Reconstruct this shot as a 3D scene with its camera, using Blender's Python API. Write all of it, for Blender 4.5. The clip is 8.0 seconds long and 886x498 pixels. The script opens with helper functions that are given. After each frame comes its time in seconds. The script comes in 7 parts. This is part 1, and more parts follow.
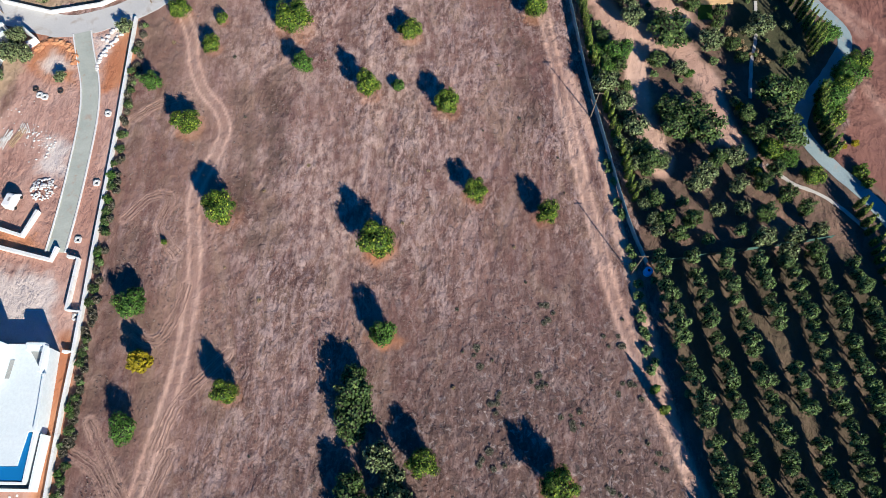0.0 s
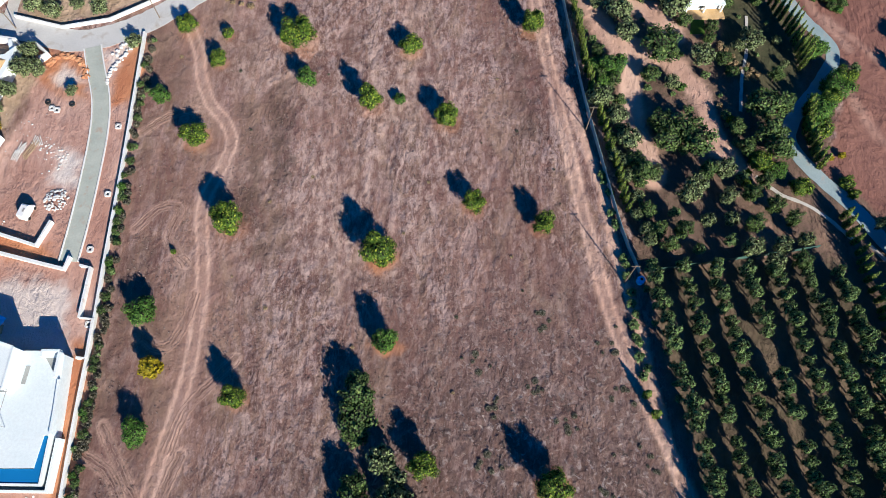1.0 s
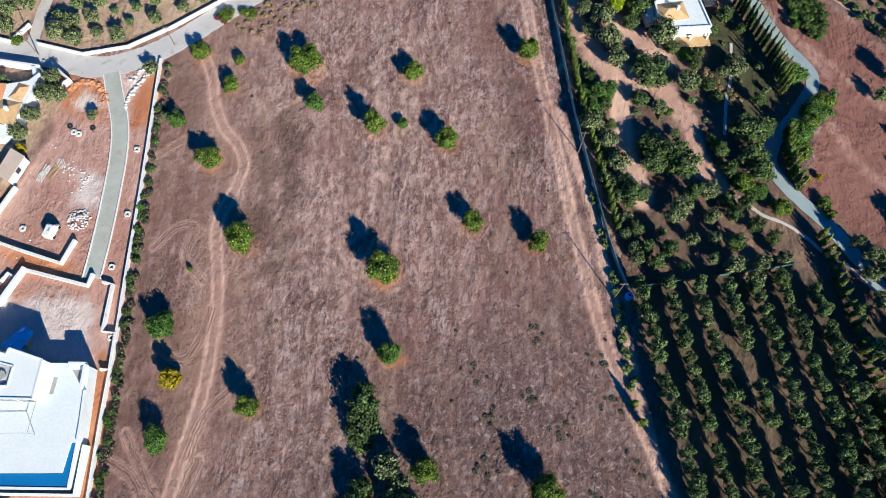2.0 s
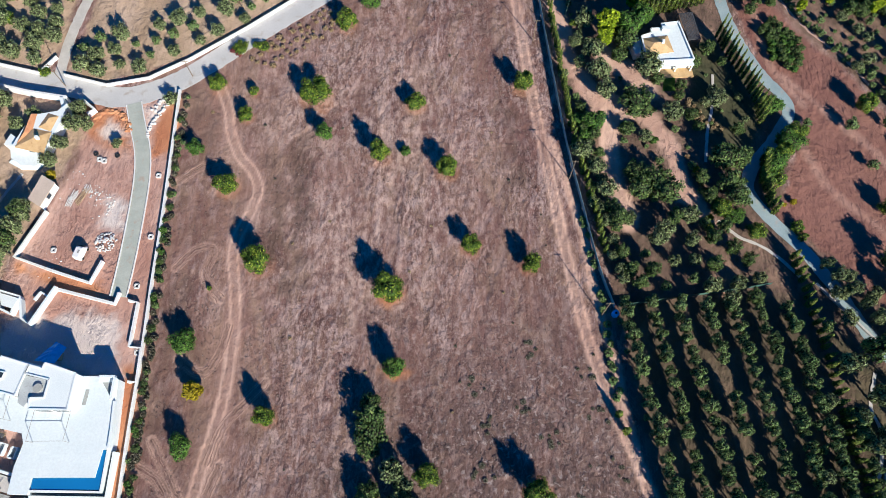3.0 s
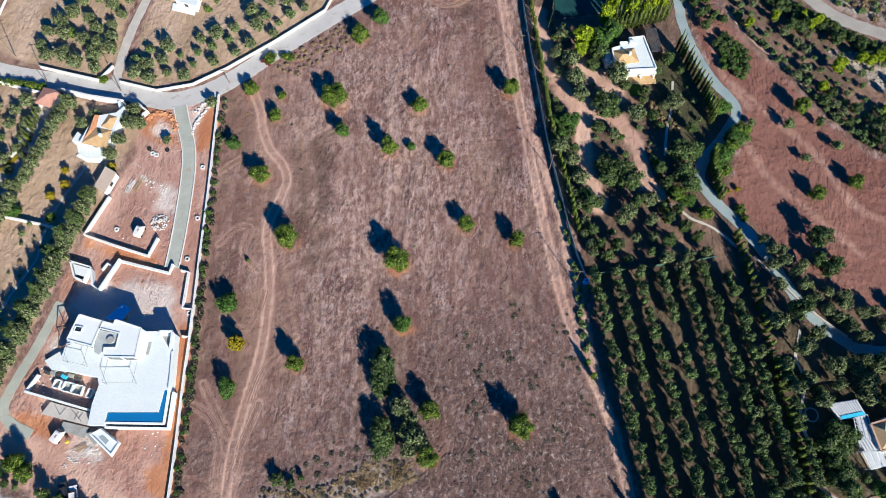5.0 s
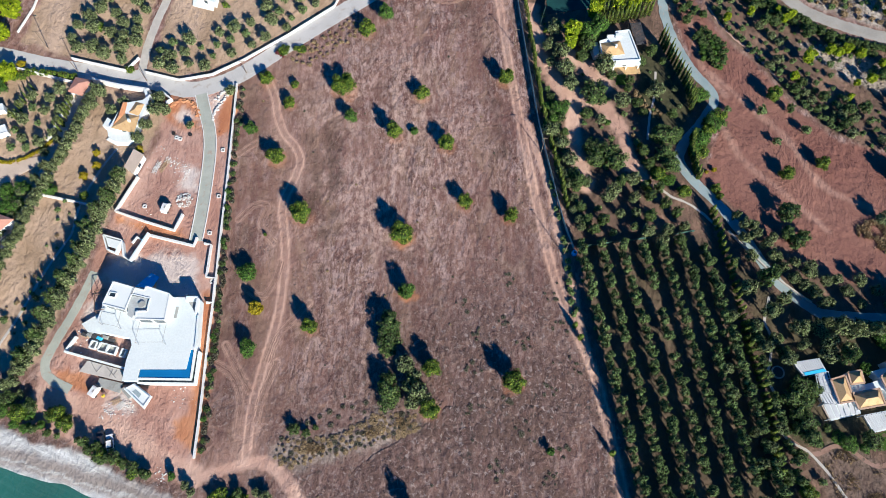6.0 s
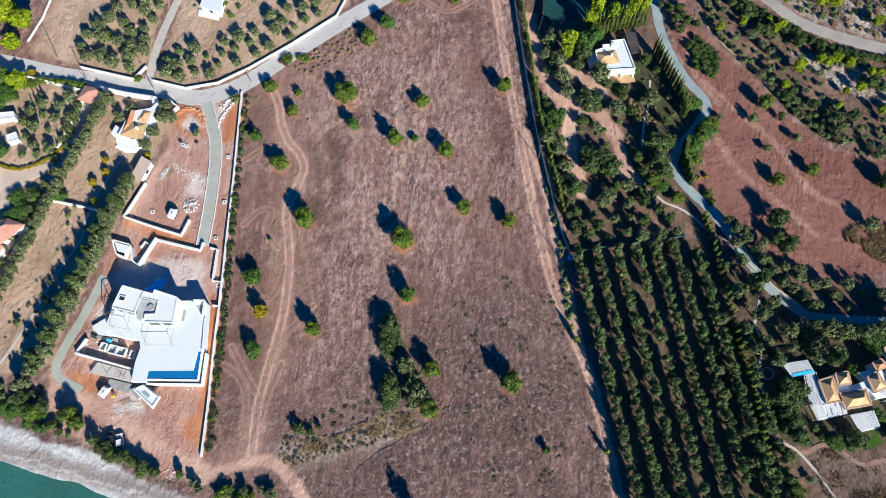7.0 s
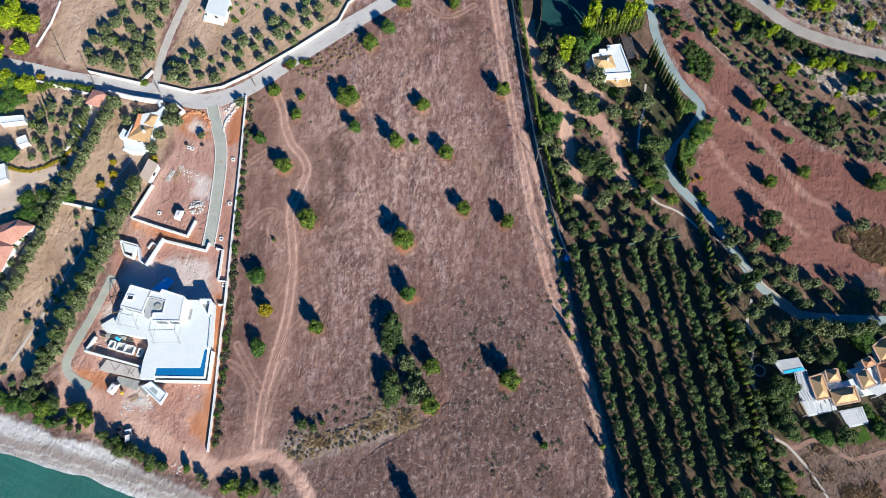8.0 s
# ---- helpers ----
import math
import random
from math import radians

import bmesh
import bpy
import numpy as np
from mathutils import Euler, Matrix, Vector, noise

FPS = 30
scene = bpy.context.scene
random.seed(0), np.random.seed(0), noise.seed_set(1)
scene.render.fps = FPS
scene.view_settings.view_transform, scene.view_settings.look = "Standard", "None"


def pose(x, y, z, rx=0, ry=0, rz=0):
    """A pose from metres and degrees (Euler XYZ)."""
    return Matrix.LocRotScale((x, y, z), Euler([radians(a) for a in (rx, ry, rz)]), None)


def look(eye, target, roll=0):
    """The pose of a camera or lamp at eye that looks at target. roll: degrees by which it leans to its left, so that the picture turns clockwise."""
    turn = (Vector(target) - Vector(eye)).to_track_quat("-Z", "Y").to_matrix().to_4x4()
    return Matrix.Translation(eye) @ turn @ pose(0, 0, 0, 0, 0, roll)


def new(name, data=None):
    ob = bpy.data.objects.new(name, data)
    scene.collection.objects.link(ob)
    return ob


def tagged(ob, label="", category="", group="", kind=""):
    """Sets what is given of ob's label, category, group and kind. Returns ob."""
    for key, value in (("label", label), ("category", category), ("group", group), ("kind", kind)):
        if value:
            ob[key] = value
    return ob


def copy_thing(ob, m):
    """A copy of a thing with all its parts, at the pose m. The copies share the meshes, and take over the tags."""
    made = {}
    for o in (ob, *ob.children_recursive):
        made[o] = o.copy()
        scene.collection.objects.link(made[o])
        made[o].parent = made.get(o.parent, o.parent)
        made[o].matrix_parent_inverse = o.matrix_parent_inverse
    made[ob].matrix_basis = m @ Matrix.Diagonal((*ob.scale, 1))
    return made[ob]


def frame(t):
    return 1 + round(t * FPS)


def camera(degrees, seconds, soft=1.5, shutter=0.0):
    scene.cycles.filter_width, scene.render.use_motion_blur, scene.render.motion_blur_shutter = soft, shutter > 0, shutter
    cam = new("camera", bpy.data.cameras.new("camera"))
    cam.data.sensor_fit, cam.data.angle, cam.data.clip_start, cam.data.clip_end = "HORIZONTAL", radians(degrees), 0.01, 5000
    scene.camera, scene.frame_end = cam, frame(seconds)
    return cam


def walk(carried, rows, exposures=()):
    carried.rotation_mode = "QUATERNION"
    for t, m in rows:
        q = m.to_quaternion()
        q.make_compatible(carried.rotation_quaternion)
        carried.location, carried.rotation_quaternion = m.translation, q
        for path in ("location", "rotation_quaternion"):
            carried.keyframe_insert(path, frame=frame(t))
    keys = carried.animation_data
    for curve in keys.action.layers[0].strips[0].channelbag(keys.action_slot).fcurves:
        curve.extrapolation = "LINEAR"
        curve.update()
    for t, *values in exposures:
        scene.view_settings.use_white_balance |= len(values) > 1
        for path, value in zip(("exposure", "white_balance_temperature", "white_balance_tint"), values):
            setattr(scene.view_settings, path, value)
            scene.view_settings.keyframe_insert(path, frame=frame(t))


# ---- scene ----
cam = camera(66.3, 8.0, soft=0.6)
# seconds and the place of the drone; its gimbal holds one direction
PITCH, ROLL = 67.54, 0.36
PATH = [
    (0, 0.00, -0.00, 110.00),
    (0.5, 0.00, -0.00, 112.26),
    (1, 0.02, -0.02, 114.48),
    (1.5, -0.00, -0.00, 117.10),
    (1.7, -0.03, 0.04, 119.41),
    (2.8, -0.19, 0.12, 132.21),
    (3, -0.20, 0.06, 134.47),
    (3.5, -0.18, -0.09, 140.35),
    (4, -0.16, -1.58, 146.25),
    (4.5, -0.14, -6.78, 152.34),
    (5, -0.08, -15.60, 158.45),
    (5.2, 0.00, -19.73, 161.03),
    (6.3, -0.27, -28.62, 172.75),
    (6.5, -0.19, -28.67, 173.66),
    (7, -0.13, -28.88, 175.86),
    (7.5, -0.07, -29.57, 178.01),
    (8, -0.14, -30.55, 180.27),
]
walk(cam, [(t, pose(x, y, z, 90 - PITCH, 0, 0) @ pose(0, 0, 0, 0, 0, ROLL)) for t, x, y, z in PATH])

# ---- light ----
SUN_ELEV = radians(27)
SUN_DIR = Vector((0.515 * math.cos(SUN_ELEV), -0.857 * math.cos(SUN_ELEV), math.sin(SUN_ELEV)))
world = bpy.data.worlds.new("world")
scene.world = world
world.use_nodes = True
wn = world.node_tree
sky = wn.nodes.new("ShaderNodeTexSky")
sky.sky_type = "NISHITA"
sky.sun_disc = False
sky.sun_elevation = SUN_ELEV
sky.sun_rotation = math.atan2(SUN_DIR.x, SUN_DIR.y)
sky.air_density, sky.dust_density, sky.ozone_density = 0.7, 0.0, 6.0
wn.nodes["Background"].inputs["Strength"].default_value = 0.078
deep = wn.nodes.new("ShaderNodeHueSaturation")
deep.inputs["Hue"].default_value, deep.inputs["Saturation"].default_value = 0.505, 2.6
wn.links.new(sky.outputs[0], deep.inputs["Color"])
wn.links.new(deep.outputs[0], wn.nodes["Background"].inputs["Color"])
sun_data = bpy.data.lights.new("sun", "SUN")
sun_data.energy, sun_data.angle, sun_data.color = 5.0, radians(0.5), (1.0, 0.95, 0.83)
sun = new("sun", sun_data)
sun.matrix_world = look(SUN_DIR * 300, (0, 0, 0))
scene.view_settings.exposure = 0.75

# ---- materials ----
MATS = {}


class Nodes:
    """A small builder for node materials."""

    def __init__(self, name, rough=0.9, spec=0.2, metal=0.0):
        self.mat = bpy.data.materials.new(name)
        self.mat.use_nodes = True
        self.t = self.mat.node_tree
        self.bsdf = self.t.nodes["Principled BSDF"]
        self.bsdf.inputs["Roughness"].default_value = rough
        self.bsdf.inputs["Specular IOR Level"].default_value = spec
        self.bsdf.inputs["Metallic"].default_value = metal
        self.co = self.add("ShaderNodeTexCoord").outputs["Object"]
        MATS[name] = self.mat

    def add(self, kind, **values):
        n = self.t.nodes.new(kind)
        for key, v in values.items():
            if key in n.inputs:
                if isinstance(v, bpy.types.NodeSocket):
                    self.t.links.new(v, n.inputs[key])
                else:
                    n.inputs[key].default_value = v
        return n

    def noise(self, scale, detail=4.0, rough=0.55, stretch=None, warp=0.0, turn=0.0):
        co = self.co
        if turn:
            co = self.add("ShaderNodeMapping", Vector=co, Rotation=(0, 0, radians(turn))).outputs[0]
        if stretch:
            co = self.add("ShaderNodeMapping", Vector=co, Scale=stretch).outputs[0]
        return self.add("ShaderNodeTexNoise", Vector=co, Scale=scale, Detail=detail, Roughness=rough, Distortion=warp).outputs["Fac"]

    def ramp(self, fac, lo, hi, a=0.0, b=1.0):
        n = self.add("ShaderNodeMapRange", Value=fac)
        n.inputs["From Min"].default_value, n.inputs["From Max"].default_value = lo, hi
        n.inputs["To Min"].default_value, n.inputs["To Max"].default_value = a, b
        return n.outputs[0]

    def math(self, op, a, b):
        n = self.t.nodes.new("ShaderNodeMath")
        n.operation = op
        for i, v in enumerate((a, b)):
            if isinstance(v, bpy.types.NodeSocket):
                self.t.links.new(v, n.inputs[i])
            else:
                n.inputs[i].default_value = v
        return n.outputs[0]

    def mix(self, fac, a, b, blend="MIX"):
        n = self.t.nodes.new("ShaderNodeMix")
        n.data_type, n.blend_type = "RGBA", blend
        for sock, v in ((n.inputs["Factor"], fac), (n.inputs[6], a), (n.inputs[7], b)):
            if isinstance(v, bpy.types.NodeSocket):
                self.t.links.new(v, sock)
            elif sock is n.inputs["Factor"]:
                sock.default_value = v
            else:
                sock.default_value = (*v, 1) if len(v) == 3 else v
        return n.outputs[2]

    def bump(self, height, strength=0.5, dist=0.1):
        n = self.add("ShaderNodeBump", Height=height, Strength=strength, Distance=dist)
        self.t.links.new(n.outputs[0], self.bsdf.inputs["Normal"])

    def colour(self, c):
        if isinstance(c, bpy.types.NodeSocket):
            self.t.links.new(c, self.bsdf.inputs["Base Color"])
        else:
            self.bsdf.inputs["Base Color"].default_value = (*c, 1)
        return self.mat


def surface(name, c1, c2, big=0.3, fine=3.0, rough=0.85, spec=0.2, bump=0.3, dirt=None, metal=0.0):
    """Two tones at a large scale, grain at a small one, optional stains."""
    n = Nodes(name, rough, spec, metal)
    c = n.mix(n.ramp(n.noise(big, 5), 0.35, 0.65), c1, c2)
    grain = n.noise(fine, 6, 0.65)
    c = n.mix(n.ramp(grain, 0.3, 0.7, 0.0, 0.35), c, tuple(v * 0.6 for v in c1))
    if dirt:
        c = n.mix(n.ramp(n.noise(big * 2.7, 6, 0.6, warp=0.6), 0.56, 0.72, 0, 0.8), c, dirt)
    n.bump(grain, bump, 0.05)
    return n.colour(c)


def foliage(name, dark, light, tip):
    """Leaves: each clump takes its own tone between dark and light."""
    n = Nodes(name, 0.6, 0.25)
    isl = n.add("ShaderNodeNewGeometry").outputs["Random Per Island"]
    own = n.add("ShaderNodeObjectInfo").outputs["Random"]
    c = n.mix(n.ramp(isl, 0, 1), dark, light)
    c = n.mix(n.ramp(isl, 0.72, 1.0, 0, 0.9), c, tip)
    c = n.mix(n.ramp(own, 0.0, 1.0, 0.0, 0.35), c, tuple(v * 0.55 for v in light))
    c = n.mix(n.ramp(n.noise(0.8, 3), 0.45, 0.7, 0, 0.45), c, tuple(v * 0.7 for v in dark))
    n.colour(c)
    tr = n.add("ShaderNodeBsdfTranslucent", Color=c)
    m = n.add("ShaderNodeMixShader", Fac=0.2)
    n.t.links.new(n.bsdf.outputs[0], m.inputs[1])
    n.t.links.new(tr.outputs[0], m.inputs[2])
    n.t.links.new(m.outputs[0], n.t.nodes["Material Output"].inputs["Surface"])
    return n.mat


foliage("leaf_bright", (0.035, 0.085, 0.014), (0.14, 0.24, 0.026), (0.44, 0.50, 0.06))
foliage("leaf_green", (0.035, 0.10, 0.018), (0.10, 0.22, 0.035), (0.20, 0.34, 0.06))
foliage("leaf_dark", (0.04, 0.08, 0.024), (0.11, 0.185, 0.05), (0.25, 0.32, 0.10))
foliage("leaf_olive", (0.10, 0.165, 0.06), (0.20, 0.305, 0.105), (0.31, 0.41, 0.16))
foliage("leaf_weed", (0.09, 0.085, 0.06), (0.16, 0.145, 0.105), (0.28, 0.25, 0.19))
foliage("leaf_grey", (0.095, 0.135, 0.06), (0.25, 0.31, 0.13), (0.45, 0.51, 0.27))
foliage("leaf_yellow", (0.20, 0.17, 0.010), (0.42, 0.33, 0.015), (0.60, 0.46, 0.03))
foliage("leaf_pine", (0.12, 0.20, 0.008), (0.34, 0.44, 0.012), (0.55, 0.60, 0.03))
foliage("leaf_cypress", (0.07, 0.12, 0.02), (0.20, 0.27, 0.045), (0.40, 0.45, 0.08))
foliage("leaf_dry", (0.26, 0.18, 0.10), (0.42, 0.31, 0.18), (0.56, 0.44, 0.28))
foliage("leaf_straw", (0.16, 0.12, 0.11), (0.26, 0.20, 0.18), (0.36, 0.29, 0.26))
foliage("leaf_pink", (0.20, 0.03, 0.05), (0.32, 0.05, 0.08), (0.10, 0.14, 0.03))
# near-black inside of the crowns: the shade between leaves, put into colour
surface("crown_shade", (0.022, 0.026, 0.014), (0.035, 0.038, 0.022), 1.5, 8)
surface("bark", (0.10, 0.07, 0.05), (0.16, 0.12, 0.09), 1.5, 8)
surface("white_plaster", (0.70, 0.76, 0.77), (0.77, 0.81, 0.82), 0.25, 5, 0.8, 0.2, 0.1)
surface("white_wall", (0.68, 0.68, 0.67), (0.76, 0.76, 0.75), 0.4, 4, 0.85, 0.2, 0.2, dirt=(0.5, 0.42, 0.36))
surface("terrace_white", (0.67, 0.74, 0.755), (0.73, 0.79, 0.805), 0.2, 2, 0.75, 0.25, 0.1, dirt=(0.64, 0.68, 0.685))
surface("raw_concrete", (0.30, 0.31, 0.30), (0.40, 0.41, 0.39), 0.3, 4, 0.85, 0.2, 0.2, dirt=(0.22, 0.21, 0.19))
surface("patio_screed", (0.40, 0.43, 0.44), (0.48, 0.51, 0.52), 0.5, 5, 0.85, 0.2, 0.2, dirt=(0.33, 0.34, 0.34))
surface("concrete_road", (0.36, 0.39, 0.35), (0.45, 0.47, 0.42), 0.25, 3, 0.85, 0.2, 0.2, dirt=(0.38, 0.29, 0.23))
surface("asphalt", (0.48, 0.475, 0.47), (0.56, 0.55, 0.54), 0.15, 4, 0.9, 0.2, 0.2, dirt=(0.36, 0.31, 0.27))
surface("blue_path", (0.25, 0.33, 0.35), (0.33, 0.41, 0.43), 0.2, 3, 0.85, 0.2, 0.2, dirt=(0.40, 0.33, 0.28))
surface("gravel_road", (0.33, 0.315, 0.29), (0.42, 0.40, 0.37), 0.2, 2.5, 0.9, 0.1, 0.4, dirt=(0.34, 0.29, 0.24))
surface("rut_soil", (0.46, 0.29, 0.24), (0.56, 0.37, 0.31), 0.4, 2.5, 0.95, 0.1, 0.6, dirt=(0.33, 0.2, 0.165))
surface("faint_rut", (0.28, 0.175, 0.14), (0.35, 0.225, 0.185), 0.5, 2.5, 0.95, 0.1, 0.6, dirt=(0.18, 0.11, 0.09))
surface("pale_path", (0.47, 0.44, 0.41), (0.57, 0.54, 0.50), 0.5, 3, 0.9, 0.1, 0.3)
surface("paving_beige", (0.52, 0.42, 0.35), (0.60, 0.49, 0.41), 0.3, 3, 0.85, 0.2, 0.2)
surface("roof_tan", (0.52, 0.34, 0.17), (0.62, 0.43, 0.24), 0.5, 6, 0.8, 0.2, 0.4, dirt=(0.36, 0.2, 0.1))
surface("roof_orange", (0.46, 0.20, 0.10), (0.56, 0.28, 0.15), 0.5, 6, 0.8, 0.2, 0.4, dirt=(0.3, 0.13, 0.08))
surface("roof_pink", (0.52, 0.26, 0.20), (0.62, 0.34, 0.27), 0.5, 6, 0.8, 0.2, 0.4, dirt=(0.36, 0.15, 0.11))
surface("roof_rim", (0.50, 0.33, 0.24), (0.58, 0.41, 0.31), 0.5, 6, 0.85, 0.2, 0.2)
surface("roof_red", (0.45, 0.13, 0.10), (0.55, 0.19, 0.15), 0.5, 6, 0.8, 0.2, 0.4)
surface("blue_pool", (0.01, 0.20, 0.48), (0.015, 0.26, 0.55), 0.3, 2, 0.4, 0.3, 0.05)
surface("blue_sheet", (0.04, 0.52, 0.92), (0.06, 0.6, 0.95), 0.5, 2, 0.5, 0.3, 0.4)
surface("orange_soil", (0.40, 0.17, 0.09), (0.56, 0.29, 0.16), 0.5, 4, 0.95, 0.05, 0.8, dirt=(0.26, 0.11, 0.065))
surface("pergola_white", (0.56, 0.59, 0.62), (0.64, 0.67, 0.69), 0.6, 4, 0.8, 0.2, 0.1, dirt=(0.45, 0.45, 0.46))
surface("steel", (0.28, 0.27, 0.26), (0.36, 0.35, 0.34), 1, 6, 0.5, 0.4, 0.1)
surface("rusty_steel", (0.14, 0.08, 0.06), (0.22, 0.13, 0.09), 1, 6, 0.8, 0.2, 0.2)
surface("fence_teal", (0.20, 0.36, 0.36), (0.28, 0.46, 0.45), 0.8, 5, 0.6, 0.3, 0.1)
surface("fence_dark", (0.04, 0.09, 0.08), (0.06, 0.13, 0.11), 0.8, 5, 0.7, 0.2, 0.1)
surface("wood_pole", (0.16, 0.12, 0.09), (0.24, 0.19, 0.14), 1, 8, 0.9, 0.1, 0.2)
surface("timber", (0.42, 0.29, 0.18), (0.52, 0.38, 0.25), 1, 8, 0.8, 0.2, 0.2)
surface("dark_timber", (0.05, 0.05, 0.055), (0.09, 0.09, 0.10), 1, 8, 0.7, 0.3, 0.2)
surface("glass_dark", (0.02, 0.04, 0.06), (0.03, 0.05, 0.07), 0.5, 2, 0.1, 0.5, 0.0)
surface("rubber", (0.02, 0.02, 0.02), (0.035, 0.035, 0.035), 2, 9, 0.8, 0.3, 0.2)
surface("stone_white", (0.62, 0.61, 0.59), (0.75, 0.74, 0.72), 1, 5, 0.9, 0.1, 0.4)
surface("stone_tan", (0.34, 0.26, 0.20), (0.46, 0.38, 0.31), 1, 5, 0.9, 0.1, 0.4)
surface("lawn", (0.035, 0.085, 0.014), (0.065, 0.13, 0.022), 0.3, 6, 0.9, 0.1, 0.6)
surface("mixer_yellow", (0.70, 0.48, 0.02), (0.78, 0.55, 0.04), 1, 6, 0.5, 0.4, 0.1, dirt=(0.45, 0.40, 0.33))
surface("car_white", (0.75, 0.75, 0.75), (0.8, 0.8, 0.8), 0.5, 2, 0.3, 0.5, 0.0)
surface("car_dark", (0.03, 0.03, 0.04), (0.05, 0.05, 0.06), 0.5, 2, 0.3, 0.5, 0.0)
# kept dark: tree shade put into the colour of court and round pool
surface("court_green", (0.008, 0.05, 0.055), (0.012, 0.075, 0.075), 0.2, 3, 0.8, 0.2, 0.1)


def water_material(name, tint, clear):
    n = Nodes(name, 0.12, 0.3)
    c = n.mix(n.ramp(n.noise(0.05, 4), 0.35, 0.7), tint, tuple(v * 0.75 for v in tint))
    n.bump(n.noise(0.9, 5, 0.6, (1, 2.2, 1)), 0.12, 0.1)
    n.colour(c)
    tr = n.add("ShaderNodeBsdfTransparent")
    m = n.add("ShaderNodeMixShader", Fac=clear)
    n.t.links.new(n.bsdf.outputs[0], m.inputs[1])
    n.t.links.new(tr.outputs[0], m.inputs[2])
    n.t.links.new(m.outputs[0], n.t.nodes["Material Output"].inputs["Surface"])
    return n.mat


water_material("sea_water", (0.002, 0.150, 0.125), 0.24)
water_material("pool_water", (0.01, 0.22, 0.55), 0.25)


def ground_material():
    """Soils of the place, partly darkened for shade, blended by the masks stored on the ground sheet."""
    n = Nodes("soil", 0.95, 0.08)

    def mask(name):
        a = n.add("ShaderNodeAttribute")
        a.attribute_name = name
        s = n.add("ShaderNodeSeparateColor")
        n.t.links.new(a.outputs["Color"], s.inputs[0])
        return s.outputs[0], s.outputs[1], s.outputs[2]

    lot, track, red = mask("soil_a")
    beach, orchard, orange = mask("soil_b")
    pale, scrub, wet = mask("soil_c")
    shade, stain, surf = mask("soil_d")
    straw, worked, moss = mask("soil_e")
    shade_turf = mask("soil_f")[0]
    grain = n.noise(1.1, 8, 0.72)
    tuft = n.noise(0.45, 7, 0.7, (1.6, 0.75, 1))
    clod = n.noise(3.2, 6, 0.7)
    streak = n.noise(0.28, 5, 0.6, (1.0, 0.10, 1), 0.4)
    wide = n.noise(0.035, 4, 0.5)
    mid = n.noise(0.11, 5, 0.6, (1.3, 0.6, 1))
    # dry stubble field
    speck = n.noise(2.6, 4, 0.7, (1.15, 0.85, 1), 0.5)
    crumb = n.noise(1.9, 4, 0.7, (1.15, 0.8, 1), 0.6)
    comb = n.noise(1.5, 5, 0.7, (1.6, 0.16, 1), 0.3)
    pit = n.noise(1.0, 7, 0.7, (1.3, 0.6, 1))
    patch = n.noise(0.07, 5, 0.6, (1.5, 0.55, 1), 0.5)
    furrow = n.noise(0.62, 3, 0.5, (1.0, 0.03, 1), 0.15)
    lump = n.noise(0.62, 6, 0.68, (1.35, 0.65, 1), 0.4)
    heap = n.noise(0.40, 6, 0.68, (1.5, 0.6, 1), 0.6)
    uneven = n.math("MULTIPLY", n.ramp(n.noise(0.045, 4, 0.6, (1.4, 0.7, 1), 0.8), 0.40, 0.60, 0.25, 1.0), n.ramp(worked, 0, 1, 1.0, 0.45))
    uneven = n.math("MAXIMUM", uneven, n.math("MULTIPLY", moss, 0.95))

    def spots(noise, lo, hi, most):
        return n.math("MULTIPLY", n.ramp(noise, lo, hi, 0, most), uneven)

    strand = n.noise(2.2, 4, 0.7, (1.2, 0.75, 1), 0.8)
    f = n.mix(n.ramp(wide, 0.42, 0.58), (0.172, 0.094, 0.078), (0.252, 0.144, 0.119))
    f = n.mix(n.math("MULTIPLY", worked, 0.75), f, (0.228, 0.130, 0.100))
    f = n.mix(n.ramp(streak, 0.44, 0.62, 0, 0.5), f, (0.153, 0.077, 0.069))
    f = n.mix(n.ramp(patch, 0.50, 0.64, 0, 0.5), f, (0.140, 0.081, 0.069))
    blotch = n.noise(0.24, 4, 0.62, (1.4, 0.65, 1), 0.9)
    tan = n.noise(0.085, 4, 0.6, (1.5, 0.5, 1), 1.2)
    f = n.mix(n.ramp(tan, 0.50, 0.64, 0, 0.55), f, (0.33, 0.225, 0.165))
    f = n.mix(n.ramp(tan, 0.46, 0.34, 0, 0.45), f, (0.20, 0.098, 0.096))
    f = n.mix(n.math("MULTIPLY", n.ramp(blotch, 0.53, 0.60, 0, 0.75), uneven), f, (0.115, 0.064, 0.058))
    f = n.mix(n.math("MULTIPLY", n.ramp(blotch, 0.45, 0.38, 0, 0.65), uneven), f, (0.45, 0.33, 0.31))
    f = n.mix(n.ramp(furrow, 0.54, 0.62, 0, 0.4), f, (0.140, 0.073, 0.065))
    f = n.mix(n.ramp(furrow, 0.40, 0.34, 0, 0.3), f, (0.391, 0.246, 0.212))
    f = n.mix(n.ramp(comb, 0.50, 0.64, 0, 0.22), f, (0.140, 0.075, 0.070))
    f = n.mix(spots(lump, 0.52, 0.61, 0.6), f, (0.121, 0.066, 0.058))
    f = n.mix(spots(heap, 0.52, 0.61, 0.7), f, (0.470, 0.335, 0.310))
    f = n.mix(spots(tuft, 0.50, 0.61, 0.6), f, (0.450, 0.325, 0.300))
    f = n.mix(n.ramp(crumb, 0.55, 0.66, 0, 0.35), f, (0.125, 0.064, 0.058))
    f = n.mix(spots(strand, 0.54, 0.66, 0.35), f, (0.52, 0.365, 0.33))
    f = n.mix(spots(speck, 0.56, 0.66, 0.45), f, (0.614, 0.458, 0.397))
